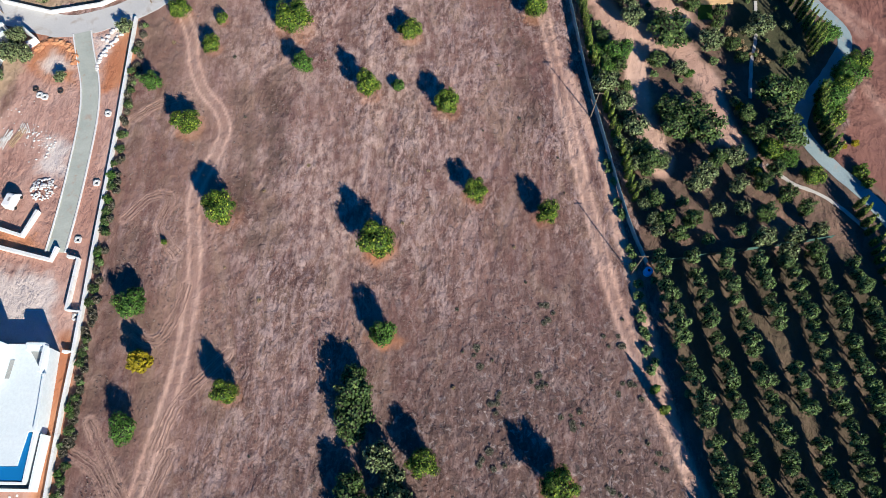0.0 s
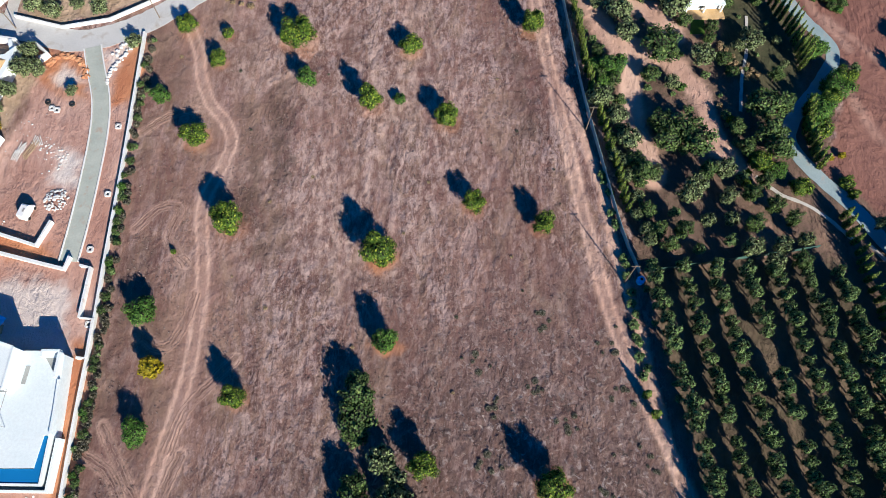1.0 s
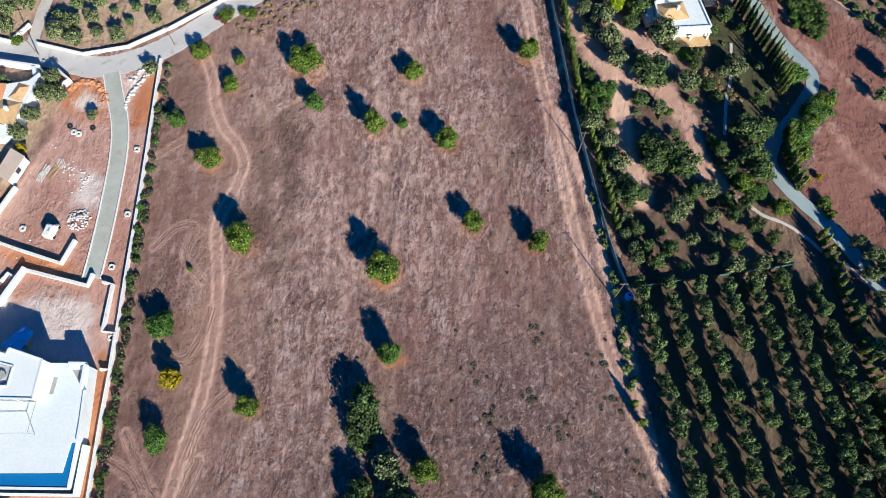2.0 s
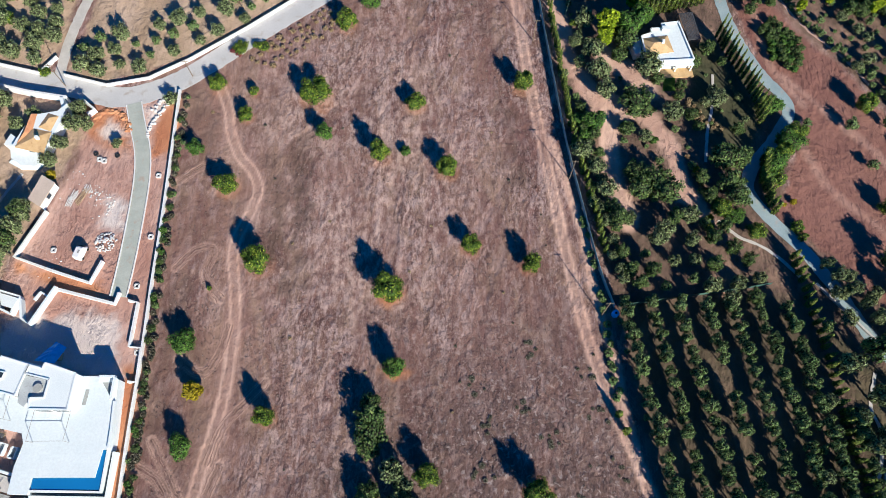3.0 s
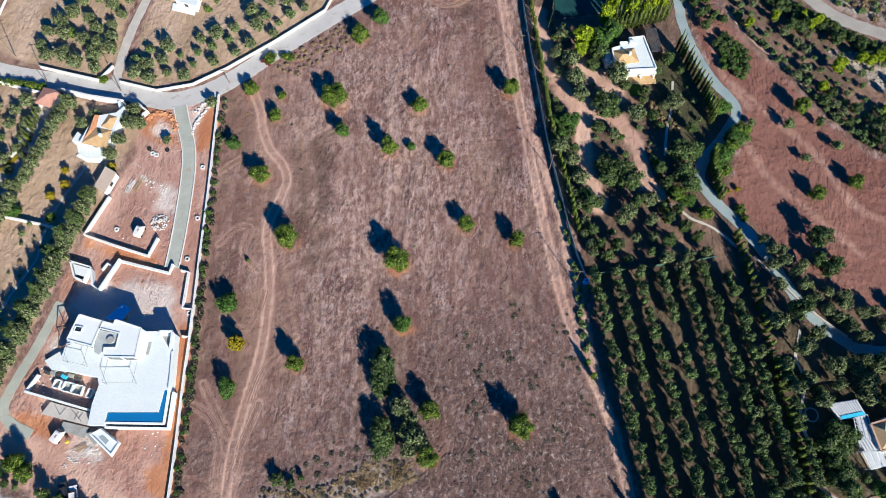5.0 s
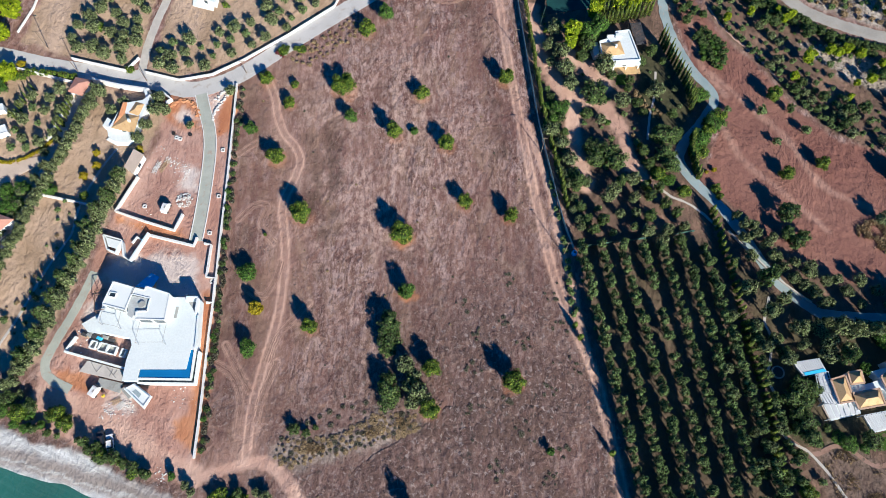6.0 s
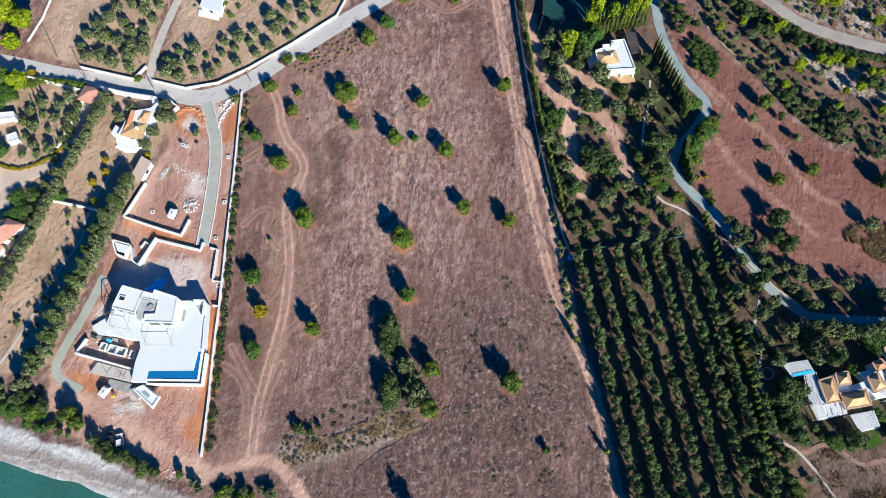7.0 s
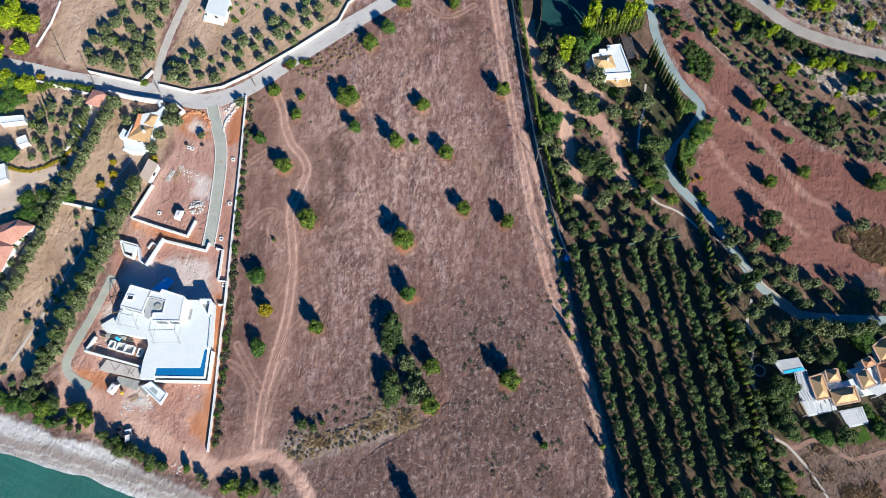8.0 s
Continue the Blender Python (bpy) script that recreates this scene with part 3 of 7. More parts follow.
SITE = [(-85.6, 86.5), (-78.7, 93.4), (-62.6, 95.7), (-61.1, 63.9), (-60.5, 30.1), (-60.4, 17.1), (-59.4, -12.3), (-60.9, -18.8), (-72, -16.5), (-84.5, -11), (-97, -6.9), (-106.7, -3.2), (-101.4, 3), (-102.7, 10.6), (-94.8, 34), (-94.5, 40.9), (-91.4, 52.1), (-86.5, 65.6), (-82.4, 77.4)]
COAST_TRACK = [(-100.7, 3), (-91.3, 0.9), (-81.4, -4.2), (-72.4, -9.6), (-64.6, -13.4), (-58.5, -15.6)]
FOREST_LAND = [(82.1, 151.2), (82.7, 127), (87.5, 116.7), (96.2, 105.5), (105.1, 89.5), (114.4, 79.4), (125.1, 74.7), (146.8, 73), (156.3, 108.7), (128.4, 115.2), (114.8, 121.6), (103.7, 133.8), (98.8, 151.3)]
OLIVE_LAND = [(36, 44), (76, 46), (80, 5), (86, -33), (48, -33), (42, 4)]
EAST_SHADE_TURF = [(60, 112), (66, 112), (72, 100), (74, 88), (68, 76), (64, 76), (57, 90), (58.5, 100)]
SOUTH_SHADE_TURF = [(78, 40), (95, 24), (130, 22), (124, -6), (100, -10), (84, -8)]
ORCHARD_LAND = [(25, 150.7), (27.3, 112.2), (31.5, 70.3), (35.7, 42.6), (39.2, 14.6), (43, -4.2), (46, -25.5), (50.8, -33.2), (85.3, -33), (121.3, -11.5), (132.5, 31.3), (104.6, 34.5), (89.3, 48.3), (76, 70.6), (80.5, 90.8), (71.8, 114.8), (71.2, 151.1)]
RED_FIELD = [(73.2, 151.1), (76.3, 136.1), (80.9, 127.7), (85.9, 116), (95.2, 104.9), (104.1, 88.9), (113.5, 78.4), (124.6, 73.9), (146.2, 71.1), (143.5, 48.7), (125, 39.8), (112.2, 32.9), (98.5, 36.2), (89.2, 47.4), (80.8, 57), (72.5, 63.8), (77.1, 72.6), (84, 87.7), (76.1, 104.7), (73.2, 121.7)]
RED_FIELD_SOUTH = [(80.5, 57.3), (89.4, 48.7), (102.4, 39.6), (115.8, 34.6), (115.6, 30.4), (106.2, 34.5), (95.9, 39.6), (84.6, 49.2)]
SCRUB = [(107.7, 140), (112.7, 132.7), (119.5, 126.8), (131.4, 120.8), (157.6, 113.6), (169.2, 157.1), (101.6, 156.5)]
SCRUB_LOW = [(109.4, 112.8), (120.1, 101.8), (132.6, 93.3), (148.4, 79), (151.6, 91.3), (136.4, 101.9), (125.6, 110.7)]
DRY_MOUND = [(109.9, 48.5), (118.5, 53.9), (141.2, 52.3), (136.5, 34.7), (120.1, 39.7)]
DRY_BANK = [(-41.2, -12.5), (-39.7, -8.9), (-34.8, -7.5), (-26.7, -7.4), (-21.0, -4.5), (-15.3, -0.9), (-7.1, -1.6), (-5.6, -5.2), (-13.6, -8.1), (-22.2, -10.9), (-29.3, -12.4), (-36.4, -14.5)]
SOUTH_SCRUB = [(89.7, -10.3), (97.4, -8.1), (106.5, -13), (115.9, -10.1), (120.6, -25), (98.3, -36.7), (93, -22.5)]
DARK_FALLOW = [(90.9, -11.7), (95.1, -10.5), (103.2, -14.6), (113.7, -13.2), (126, -15.6), (120.3, -36.5), (97.8, -32.9), (94.4, -22.5)]
NORTH_LOT = [(-131.8, 111), (-129.5, 129.6), (-130.4, 146.9), (-114.8, 147), (-110.2, 118), (-114, 104.8)]
NORTH_GROVE = [(-90.7, 101.3), (-80.3, 98.1), (-61.4, 105.9), (-35.4, 126.7), (-21.1, 147.8), (-86.5, 147.2), (-87.7, 122.8)]
NORTH_GROVE_WEST = [(-114, 104.8), (-97, 101.2), (-94, 106.8), (-91.4, 147.2), (-115.8, 147), (-110.2, 118)]
WEST_GARDEN = [(-161.7, 106.3), (-131, 99.9), (-110.4, 95.8), (-104.8, 94.7), (-86.4, 91.7), (-83, 83.4), (-87.7, 67.5), (-95, 43.5), (-103.9, 10.6), (-132, 2.8)]
PALE_SPOTS = [[(-77.7, 86.5), (-73.3, 83.9), (-76.1, 81.8), (-79.2, 85.1)], [(-74.9, 67.6), (-69.6, 65.7), (-69.6, 59.7), (-74.7, 60.4)], [(-69.4, 90.8), (-65.4, 94), (-66.5, 88.7), (-68.6, 84.5)], [(-81.3, 3.1), (-76.3, 4.7), (-77.2, -1.6), (-82.6, -1.6)], [(-92.9, 32.8), (-89.7, 38.3), (-85.7, 39.7), (-79.6, 40.1), (-73.1, 40.8), (-67.2, 38.8), (-64, 27.6), (-78.2, 29.2)], [(-94, 18.5), (-93.6, 26), (-91.1, 27.1), (-88.8, 20.6), (-90.4, 16.8)]]
ORANGE_SPOTS = [[(-83.8, 92.1), (-75.3, 90.7), (-71.4, 79.4), (-76.8, 80.4), (-82.1, 84.4)], [(-67.8, 90.8), (-62.5, 94), (-62, 80.5), (-66.5, 77.5)], [(-90.8, 51.6), (-71.2, 47.2), (-70.4, 44), (-81.6, 46.3), (-90.3, 50)], [(-64.6, 30), (-60.5, 30.1), (-59.4, 10.9), (-58.8, -12.8), (-63.1, -9.1), (-62.4, 3.3), (-63.4, 17.1)], [(-99, 9.1), (-90.4, 7.6), (-86.5, 3.1), (-94.7, 3.1)], [(-66, -4.1), (-60.9, -1.2), (-59.5, -11.9), (-66.1, -8.4)], [(-12.4, 29.4), (-10.8, 31.1), (-7.7, 30.7), (-6.7, 28.8), (-8.8, 27.1), (-11.4, 27.6)], [(-14.2, 45.1), (-11.3, 46.2), (-8, 45.9), (-8.6, 43.8), (-12.2, 43.4)]]
ORANGE_LINES = [[(58, 95.9), (60.8, 88.6), (65.4, 82.4)], [(83, -6.8), (88.9, -10.3), (100.3, -8.1), (104.1, -10.9), (112.9, -10.1)]]

# lone trees of the field: place, width and height
FIELD = [(-53.4, 96.6, 0.8, 0.7), (-44.9, 95.2, 0.47, 0.5), (-46.0, 88.2, 0.64, 0.55), (-48.0, 70.0, 0.92, 0.8), (-30.2, 94.0, 1.42, 0.92), (-14.5, 78.0, 0.82, 1.08), (0.6, 74.5, 0.86, 0.8), (-6.9, 91.9, 0.82, 0.7), (18.4, 97.0, 0.8, 0.92), (5.7, 56.0, 0.78, 0.75), (18.3, 51.6, 0.73, 0.82), (-11.4, 45.7, 1.13, 1.08), (-39.2, 51.8, 1.1, 1.0), (-24.2, 115.4, 0.92, 0.75), (-34.3, 19.8, 0.71, 0.88), (17.6, 6.0, 1.02, 1.08), (-3.3, -0.9, 0.88, 0.95), (3.3, 131.7, 0.7, 0.8), (-13.7, 132.3, 0.9, 0.8)]
STAINS = [[(-57.9, 94), (-54.1, 84.6), (-54.7, 77.6)], [(-39, 75.7), (-36.1, 64), (-36.5, 54.7)], [(-32.5, 81.7), (-31.7, 64.1), (-31.9, 47.5)], [(4.3, 133.1), (8, 121.2), (10.7, 109.8)], [(14.8, 90.3), (16.4, 80.1), (17.9, 72.1)], [(17.1, -6.5), (22.8, -12.1), (28.7, -21.6)], [(-56, 43.8), (-55.7, 30.1), (-55.3, 17.1)], [(-54.8, 47.3), (-48.3, 17.2), (-50.4, 7.9)]]


def olive_row(i):
    """The two ends of one row of the olive orchard."""
    return [(36.7 + 5.55 * i, 43.0 - 0.1 * i), (47.6 + 5.42 * i, -24.0)]


# ---- the ground: one sheet out to the horizon ----
def spaced(lo, hi, step, far):
    return np.concatenate([[lo - f for f in far[::-1]], np.arange(lo, hi + step / 2, step), [hi + f for f in far]])


def line_distance(X, Y, line):
    best = np.full(X.shape, 1e9)
    for (x0, y0), (x1, y1) in zip(line, line[1:]):
        dx, dy = x1 - x0, y1 - y0
        t = np.clip(((X - x0) * dx + (Y - y0) * dy) / (dx * dx + dy * dy + 1e-9), 0, 1)
        best = np.minimum(best, np.hypot(X - x0 - t * dx, Y - y0 - t * dy))
    return best


def area_distance(X, Y, poly):
    """Distance to an outline, negative inside."""
    dist = line_distance(X, Y, poly + poly[:1])
    odd = np.zeros(X.shape, bool)
    for (x0, y0), (x1, y1) in zip(poly, poly[1:] + poly[:1]):
        if y0 != y1:
            odd ^= ((y0 > Y) != (y1 > Y)) & (X < x0 + (Y - y0) * (x1 - x0) / (y1 - y0))
    return np.where(odd, -dist, dist)


def value_noise(X, Y, cell, seed):
    """Smooth random values on a lattice, -1 to 1."""
    rng = np.random.RandomState(seed)
    table = rng.uniform(-1, 1, (257, 257))
    gx, gy = X / cell, Y / cell
    ix, iy = np.floor(gx).astype(int), np.floor(gy).astype(int)
    fx, fy = gx - ix, gy - iy
    fx, fy = fx * fx * (3 - 2 * fx), fy * fy * (3 - 2 * fy)
    ix, iy = ix % 256, iy % 256
    a = table[ix, iy] * (1 - fx) + table[ix + 1, iy] * fx
    b = table[ix, iy + 1] * (1 - fx) + table[ix + 1, iy + 1] * fx
    return a * (1 - fy) + b * fy


def step_down(v, soft):
    t = np.clip(0.5 - v / (2 * soft), 0, 1)
    return t * t * (3 - 2 * t)


def build_ground():
    far = [3, 10, 30, 90, 250, 700, 2000]
    gx = spaced(-156, 156, 0.4, far)
    gy = spaced(-42, 146, 0.4, far)
    X, Y = np.meshgrid(gx, gy)
    rough = 0.9 * value_noise(X, Y, 3.1, 4) + 0.6 * value_noise(X, Y, 1.2, 5) + 0.35 * value_noise(X, Y, 0.6, 6)

    def area(poly, soft, ragged=1.0):
        return step_down(area_distance(X, Y, poly) + ragged * rough, soft)

    def lane(line, half, soft, ragged=0.3):
        return step_down(line_distance(X, Y, smooth_line(line, 1.5)) - half + ragged * rough, soft)

    def ruts(line, gauge, half, ragged=0.15):
        dist = line_distance(X, Y, smooth_line(line, 1.2))
        return step_down(np.abs(dist - gauge / 2) - half + ragged * rough, 0.28)

    big = np.maximum.reduce
    lot = area(SITE, 0.8, 0.4)
    tracks = big([1.0 * ruts(FIELD_TRACK, 1.8, 0.34), 0.45 * lane(FIELD_TRACK, 1.5, 0.4), 0.85 * lane(SIDE_TRACK, 0.9, 0.4),
                  1.0 * ruts(BUSH_TRACK, 1.9, 0.3, 0.08), 0.34 * lane(BUSH_TRACK, 1.6, 0.3, 0.2), 0.9 * lane(EXIT_TRACK, 1.55, 0.7, 0.5), 0.95 * lane(COAST_TRACK, 1.8, 1.2, 0.8),
                  0.4 * lane(EXIT_FAN, 3.0, 2.6, 1.6), 0.12 * lane(BUSH_TRACK, 4.5, 3.0, 1.6)]
                 + [0.65 * ruts(l, 1.6, 0.24) for l in TURN_MARKS] + [0.32 * lane(l, 1.0, 0.8, 0.5) for l in RED_MARKS] + [0.95 * lane(l, 2.3, 1.0, 0.9) for l in GARDEN_PATHS])
    red = big([area(RED_FIELD, 0.9, 0.5), 0.9 * area(RED_FIELD_SOUTH, 0.9, 0.8)])
    inner = area_distance(X, Y, BEACH_INNER + [(400, -260), (400, -2500), (-2500, -2500), (-2500, 40)])
    sea = area_distance(X, Y, SHORE + [(400, -290), (400, -2600), (-2600, -2600), (-2600, 20)])
    beach = step_down(inner + 0.8 * rough, 0.8)
    wet = step_down(np.abs(sea - 0.8 + 0.6 * rough) - 2.2, 1.4) * 0.8
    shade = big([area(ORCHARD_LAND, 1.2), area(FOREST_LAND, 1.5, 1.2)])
    shade_turf = big([0.4 * area(OLIVE_LAND, 1.5), 0.85 * area(EAST_SHADE_TURF, 1.5, 1.2), 0.6 * area(SOUTH_SHADE_TURF, 1.5, 1.2)])
    surf = step_down(np.abs(sea - 0.1 + 0.8 * rough) - 0.25, 0.35) * 0.8
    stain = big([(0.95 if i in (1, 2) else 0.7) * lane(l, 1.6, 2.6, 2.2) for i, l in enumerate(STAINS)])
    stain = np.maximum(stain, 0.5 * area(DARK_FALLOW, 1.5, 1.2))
    orchard = big([0.5 * lane([(x + 1.1, y) for x, y in olive_row(i)], 0.9, 0.9, 1.3) for i in range(8)] + [area(WEST_GARDEN, 1.0, 0.6), area(NORTH_GROVE, 1.0), area(NORTH_GROVE_WEST, 1.0), area(NORTH_LOT, 1.0)])
    orange = big([area(p, 1.2, 0.9) * 0.95 for p in ORANGE_SPOTS] + [0.7 * lane(l, 2.2, 1.5, 1.2) for l in ORANGE_LINES] + [0.6 * area(DRY_MOUND, 2, 1.5), 0.3 * area(SOUTH_SCRUB, 2, 1.5)] + [0.35 * step_down(np.hypot(X - x, Y - y) - 3.0 * k + 0.5 * rough, 0.6) for x, y, k, h in FIELD])
    pale = big([area(p, 1.8, 1.3) * (0.62 if i == 4 else 0.7) for i, p in enumerate(PALE_SPOTS)])
    scrub = big([area(SCRUB, 1.5), 0.9 * area(SCRUB_LOW, 2.0, 1.5), 0.2 * area(SOUTH_SCRUB, 1.5, 1.0)])
    scrub = np.maximum(scrub, 0.6 * area(DRY_BANK, 2.0, 1.6))
    worked = big([step_down(line_distance(X, Y, BUSH_TRACK) - 9 + 3 * value_noise(X, Y, 8, 41), 5.0), step_down(line_distance(X, Y, [(-60.9, 94), (-59.3, 50.9), (-58.1, 9.3), (-57, -11.2)]) - 9 + 3 * value_noise(X, Y, 8, 42), 4.0)])
    U, V = 0.8 * X + 0.6 * Y + 2.5 * rough, 0.8 * Y - 0.6 * X + 2.5 * value_noise(X, Y, 4, 45)
    cloud = 0.5 + 0.5 * value_noise(U, V, 14, 21) + 0.35 * value_noise(V, U, 5, 22)
    straw = step_down(np.hypot((X + 22) / 30, (Y - 72) / 45) - 0.9, 0.45) * np.clip(cloud, 0, 1)
    moss = np.maximum(step_down(np.hypot((X - 16) / 48, (Y + 4) / 42) - 0.9, 0.5), step_down(Y - 12 - 0.12 * X + 7 * value_noise(U, V, 11, 46), 16)) * np.clip(0.5 + 0.7 * cloud, 0, 1) * (1 - 0.35 * worked)
    # small relief: clods in the field, ruts a little lower, the shore falling off
    heave = np.clip(0.55 + 0.7 * value_noise(X, Y, 13, 43), 0.15, 1) * (1 - 0.6 * worked)
    Z = (0.03 + 0.075 * heave) * rough + 0.06 * value_noise(X, Y, 0.8, 8) + 0.04 * heave * value_noise(X * 2.2, Y * 0.12, 3.0, 44)
    near = big([lane(NORTH_ROAD, 5.5, 1), lane(SIDE_ROAD, 3.5, 1), lane(DRIVEWAY, 3.5, 1), lane(SITE_LANE, 2.5, 1), lane(BLUE_PATH, 3.0, 1), lane(GRAVEL_ROAD, 4.5, 1)])
    Z = Z * (1 - 0.8 * np.clip(tracks, 0, 1)) * (1 - near) * (1 - 0.6 * lot) * (1 - beach) * step_down(np.hypot(X, Y - 50) - 250, 60)
    Z -= 0.06 * ruts(FIELD_TRACK, 2.0, 0.3)
    Z -= np.clip(-inner, 0, 14) * 0.05 + 0.05 * beach * value_noise(X, Y, 5, 31) + np.clip(-sea, 0, 400) * 0.08
    ny, nx = X.shape
    me = bpy.data.meshes.new("ground")
    idx = np.arange(nx * ny).reshape(ny, nx)
    quads = np.stack([idx[:-1, :-1], idx[:-1, 1:], idx[1:, 1:], idx[1:, :-1]], -1).reshape(-1, 4)
    me.vertices.add(nx * ny)
    me.vertices.foreach_set("co", np.stack([X, Y, Z], -1).astype(np.float32).ravel())
    me.loops.add(quads.size)
    me.loops.foreach_set("vertex_index", quads.ravel().astype(np.int32))
    me.polygons.add(len(quads))
    me.polygons.foreach_set("loop_start", np.arange(0, quads.size, 4, dtype=np.int32))
    me.update(calc_edges=True)
    one = np.ones(X.size)
    for name, trio in (("soil_a", (lot, tracks, red)), ("soil_b", (beach, orchard, orange)), ("soil_c", (pale, scrub, wet)), ("soil_d", (shade, stain, surf)), ("soil_e", (straw, worked, moss)), ("soil_f", (shade_turf, shade_turf, shade_turf))):
        layer = me.attributes.new(name, "FLOAT_COLOR", "POINT")
        layer.data.foreach_set("color", np.stack([m.ravel() for m in trio] + [one], -1).astype(np.float32).ravel())
    me.materials.append(MATS["soil"])
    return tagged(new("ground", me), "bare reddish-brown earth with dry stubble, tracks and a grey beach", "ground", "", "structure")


build_ground()


def setting(name, bm, material, label, category):
    return tagged(part(name, bm, material), label, category, "", "structure")


setting("sea", prism([(x + 2.5, y + 7.0) for x, y in SHORE] + [(400, -283), (2500, -900), (2500, -2600), (-2600, -2600), (-2600, 20)], -30, -0.54), "sea_water", "clear green sea water along the shore", "water")
setting("road", strip(NORTH_ROAD, 5.6, -0.05, 0.06, wobble=0.25), "asphalt", "worn grey asphalt lane between white garden walls", "road")
setting("road", strip(SIDE_ROAD, 2.6, -0.05, 0.05, wobble=0.2), "pale_path", "narrow pale concrete lane between the groves", "road")
setting("driveway", strip(DRIVEWAY, 3.2, -0.05, 0.09, wobble=0.1), "concrete_road", "grey-green concrete driveway with low kerbs", "driveway")
for rim in sides(smooth_line(DRIVEWAY), 1.75):
    setting("kerb", strip(rim, 0.22, -0.05, 0.28, rounded=False), "white_wall", "low white kerb wall along the driveway", "kerb")
setting("lane", strip(SITE_LANE, 2.4, -0.05, 0.07, wobble=0.2), "concrete_road", "bare concrete lane round the building site", "road")
setting("path", strip(BLUE_PATH, 2.9, -0.05, 0.07, wobble=0.25), "blue_path", "winding blue-grey concrete drive", "path")
setting("path", strip(GRAVEL_ROAD, 4.4, -0.05, 0.07, wobble=0.4), "gravel_road", "pale gravel road through scrub", "road")
setting("lane", strip([(-109, 94.5), (-111.3, 82.8), (-112.9, 70.8), (-115.4, 60.7), (-117.4, 50.5), (-120, 39.5)], 2.6, -0.05, 0.06, wobble=0.2), "pale_path", "pale earth lane between rows of olive trees", "path")
for line in ([(59.8, 62.8), (63.5, 59.1), (68.3, 56.7), (72, 53.6), (75.3, 49.7)], [(59.2, 77.4), (60.8, 85.5), (63, 92.8), (64.3, 101.4)], [(86.2, 29.4), (83.8, 22.8), (84.7, 18), (83.2, 11.7), (81.8, 7.9), (83.2, 2.7), (83.4, -6.1), (88.9, -10.3)], [(88.9, -10.3), (92.9, -15.8), (96.5, -22.8), (100, -29.1)], [(-102, 46.1), (-106.9, 34.8), (-110.6, 23.2), (-113.2, 16.8), (-116, 10.5)], [(-94.7, 73.3), (-98.4, 65.5), (-101.5, 55.7), (-102, 46.1)]):
    setting("path", strip(line, 0.65, -0.05, 0.12, wobble=0.15), "pale_path", "narrow pale garden path", "path")
setting("path", strip([(82.7, -4.3), (85.1, -7.5), (89.9, -10.7), (95.5, -8.8), (99.6, -10.2), (104.1, -13.3), (109.5, -12.4), (118.8, -10.1)], 1.1, -0.05, 0.06, wobble=0.3), "faint_rut", "pinkish earth path round the terraces", "path")
setting("path", strip([(83.4, 127.7), (88.3, 117.2), (96.9, 106.4), (101.4, 98.4)], 0.7, -0.05, 0.06, wobble=0.3), "rut_soil", "pale earth rim along the wood", "path")
setting("patio", prism([(-142.6, 63.3), (-130.6, 69.1), (-123.7, 68.6), (-115.6, 70.8), (-113.8, 68.9), (-122.4, 63.4), (-124.8, 55.9), (-139.1, 50.4)], -0.05, 0.08), "paving_beige", "beige paved forecourt of a garden house", "paving")
setting("lawn", prism([(52.8, 102.4), (55.3, 102.4), (54.8, 96.5), (51.7, 96.5)], -0.05, 0.12), "lawn", "small bright green lawn", "lawn")
setting("lawn", prism([(105.7, -6.2), (109.5, -4.9), (110.8, -8.2), (107.2, -9.8)], -0.05, 0.12), "lawn", "bright green lawn below the terraces", "lawn")
setting("tennis_court", prism([(33, 145.7), (53.1, 145.8), (47.7, 126.2), (32.5, 123.3)], -0.05, 0.1), "court_green", "green sports court behind pines, darkened for tree shade", "court")

# white walls along the roads and round the site
WALLS = [
    ([(-114.3, 104.6), (-105.3, 102.3), (-96.8, 100.2), (-93.7, 105)], 0.35, 1.1), ([(-90.8, 99.8), (-80.1, 97), (-70.5, 99.1), (-61.3, 104.8), (-49.3, 113.9), (-35.3, 125.6), (-32.5, 133.3), (-28.4, 137.7)], 0.35, 0.9),
    ([(-105.8, 96.2), (-97.5, 94.1), (-88, 92.5)], 0.5, 2.2), ([(-131.3, 101), (-110.3, 95.3), (-114.8, 75.1)], 0.4, 1.4), ([(-84.2, 92.1), (-81.2, 89.6), (-82.7, 88.4)], 0.5, 1.6),
    ([(-86.7, 63.7), (-91, 52.9), (-82.2, 49.8), (-73.9, 47.2), (-72.2, 52.1)], 0.5, 1.1), ([(-80.8, 45.9), (-74, 44.2), (-67.9, 42.7), (-67.3, 45.1)], 0.55, 1.0),
    ([(-65.1, 43.4), (-63.1, 43), (-63.2, 33.7), (-60.7, 33.4), (-60.5, 26.6), (-62.2, 26.6)], 0.45, 1.0),
    ([(-114.5, 58.2), (-105.8, 56.4), (-96.2, 54.3)], 0.4, 1.2), ([(-129.8, 133.5), (-130.8, 124.3), (-133.4, 114.6)], 0.35, 0.7),
]
for line, thick, high in WALLS:
    setting("garden_wall", strip(line, thick, -0.05, high, rounded=False), "white_wall", "white plastered garden wall", "wall")
setting("boundary_wall", strip([(-62.6, 95.7), (-62, 80.5), (-61.4, 63.9), (-61, 45.5), (-60.5, 30.1), (-60.4, 17.1), (-59.9, 0.3), (-59.8, -12.6)], 0.45, -0.05, 0.9), "white_wall", "long low white boundary wall beside the field", "wall")
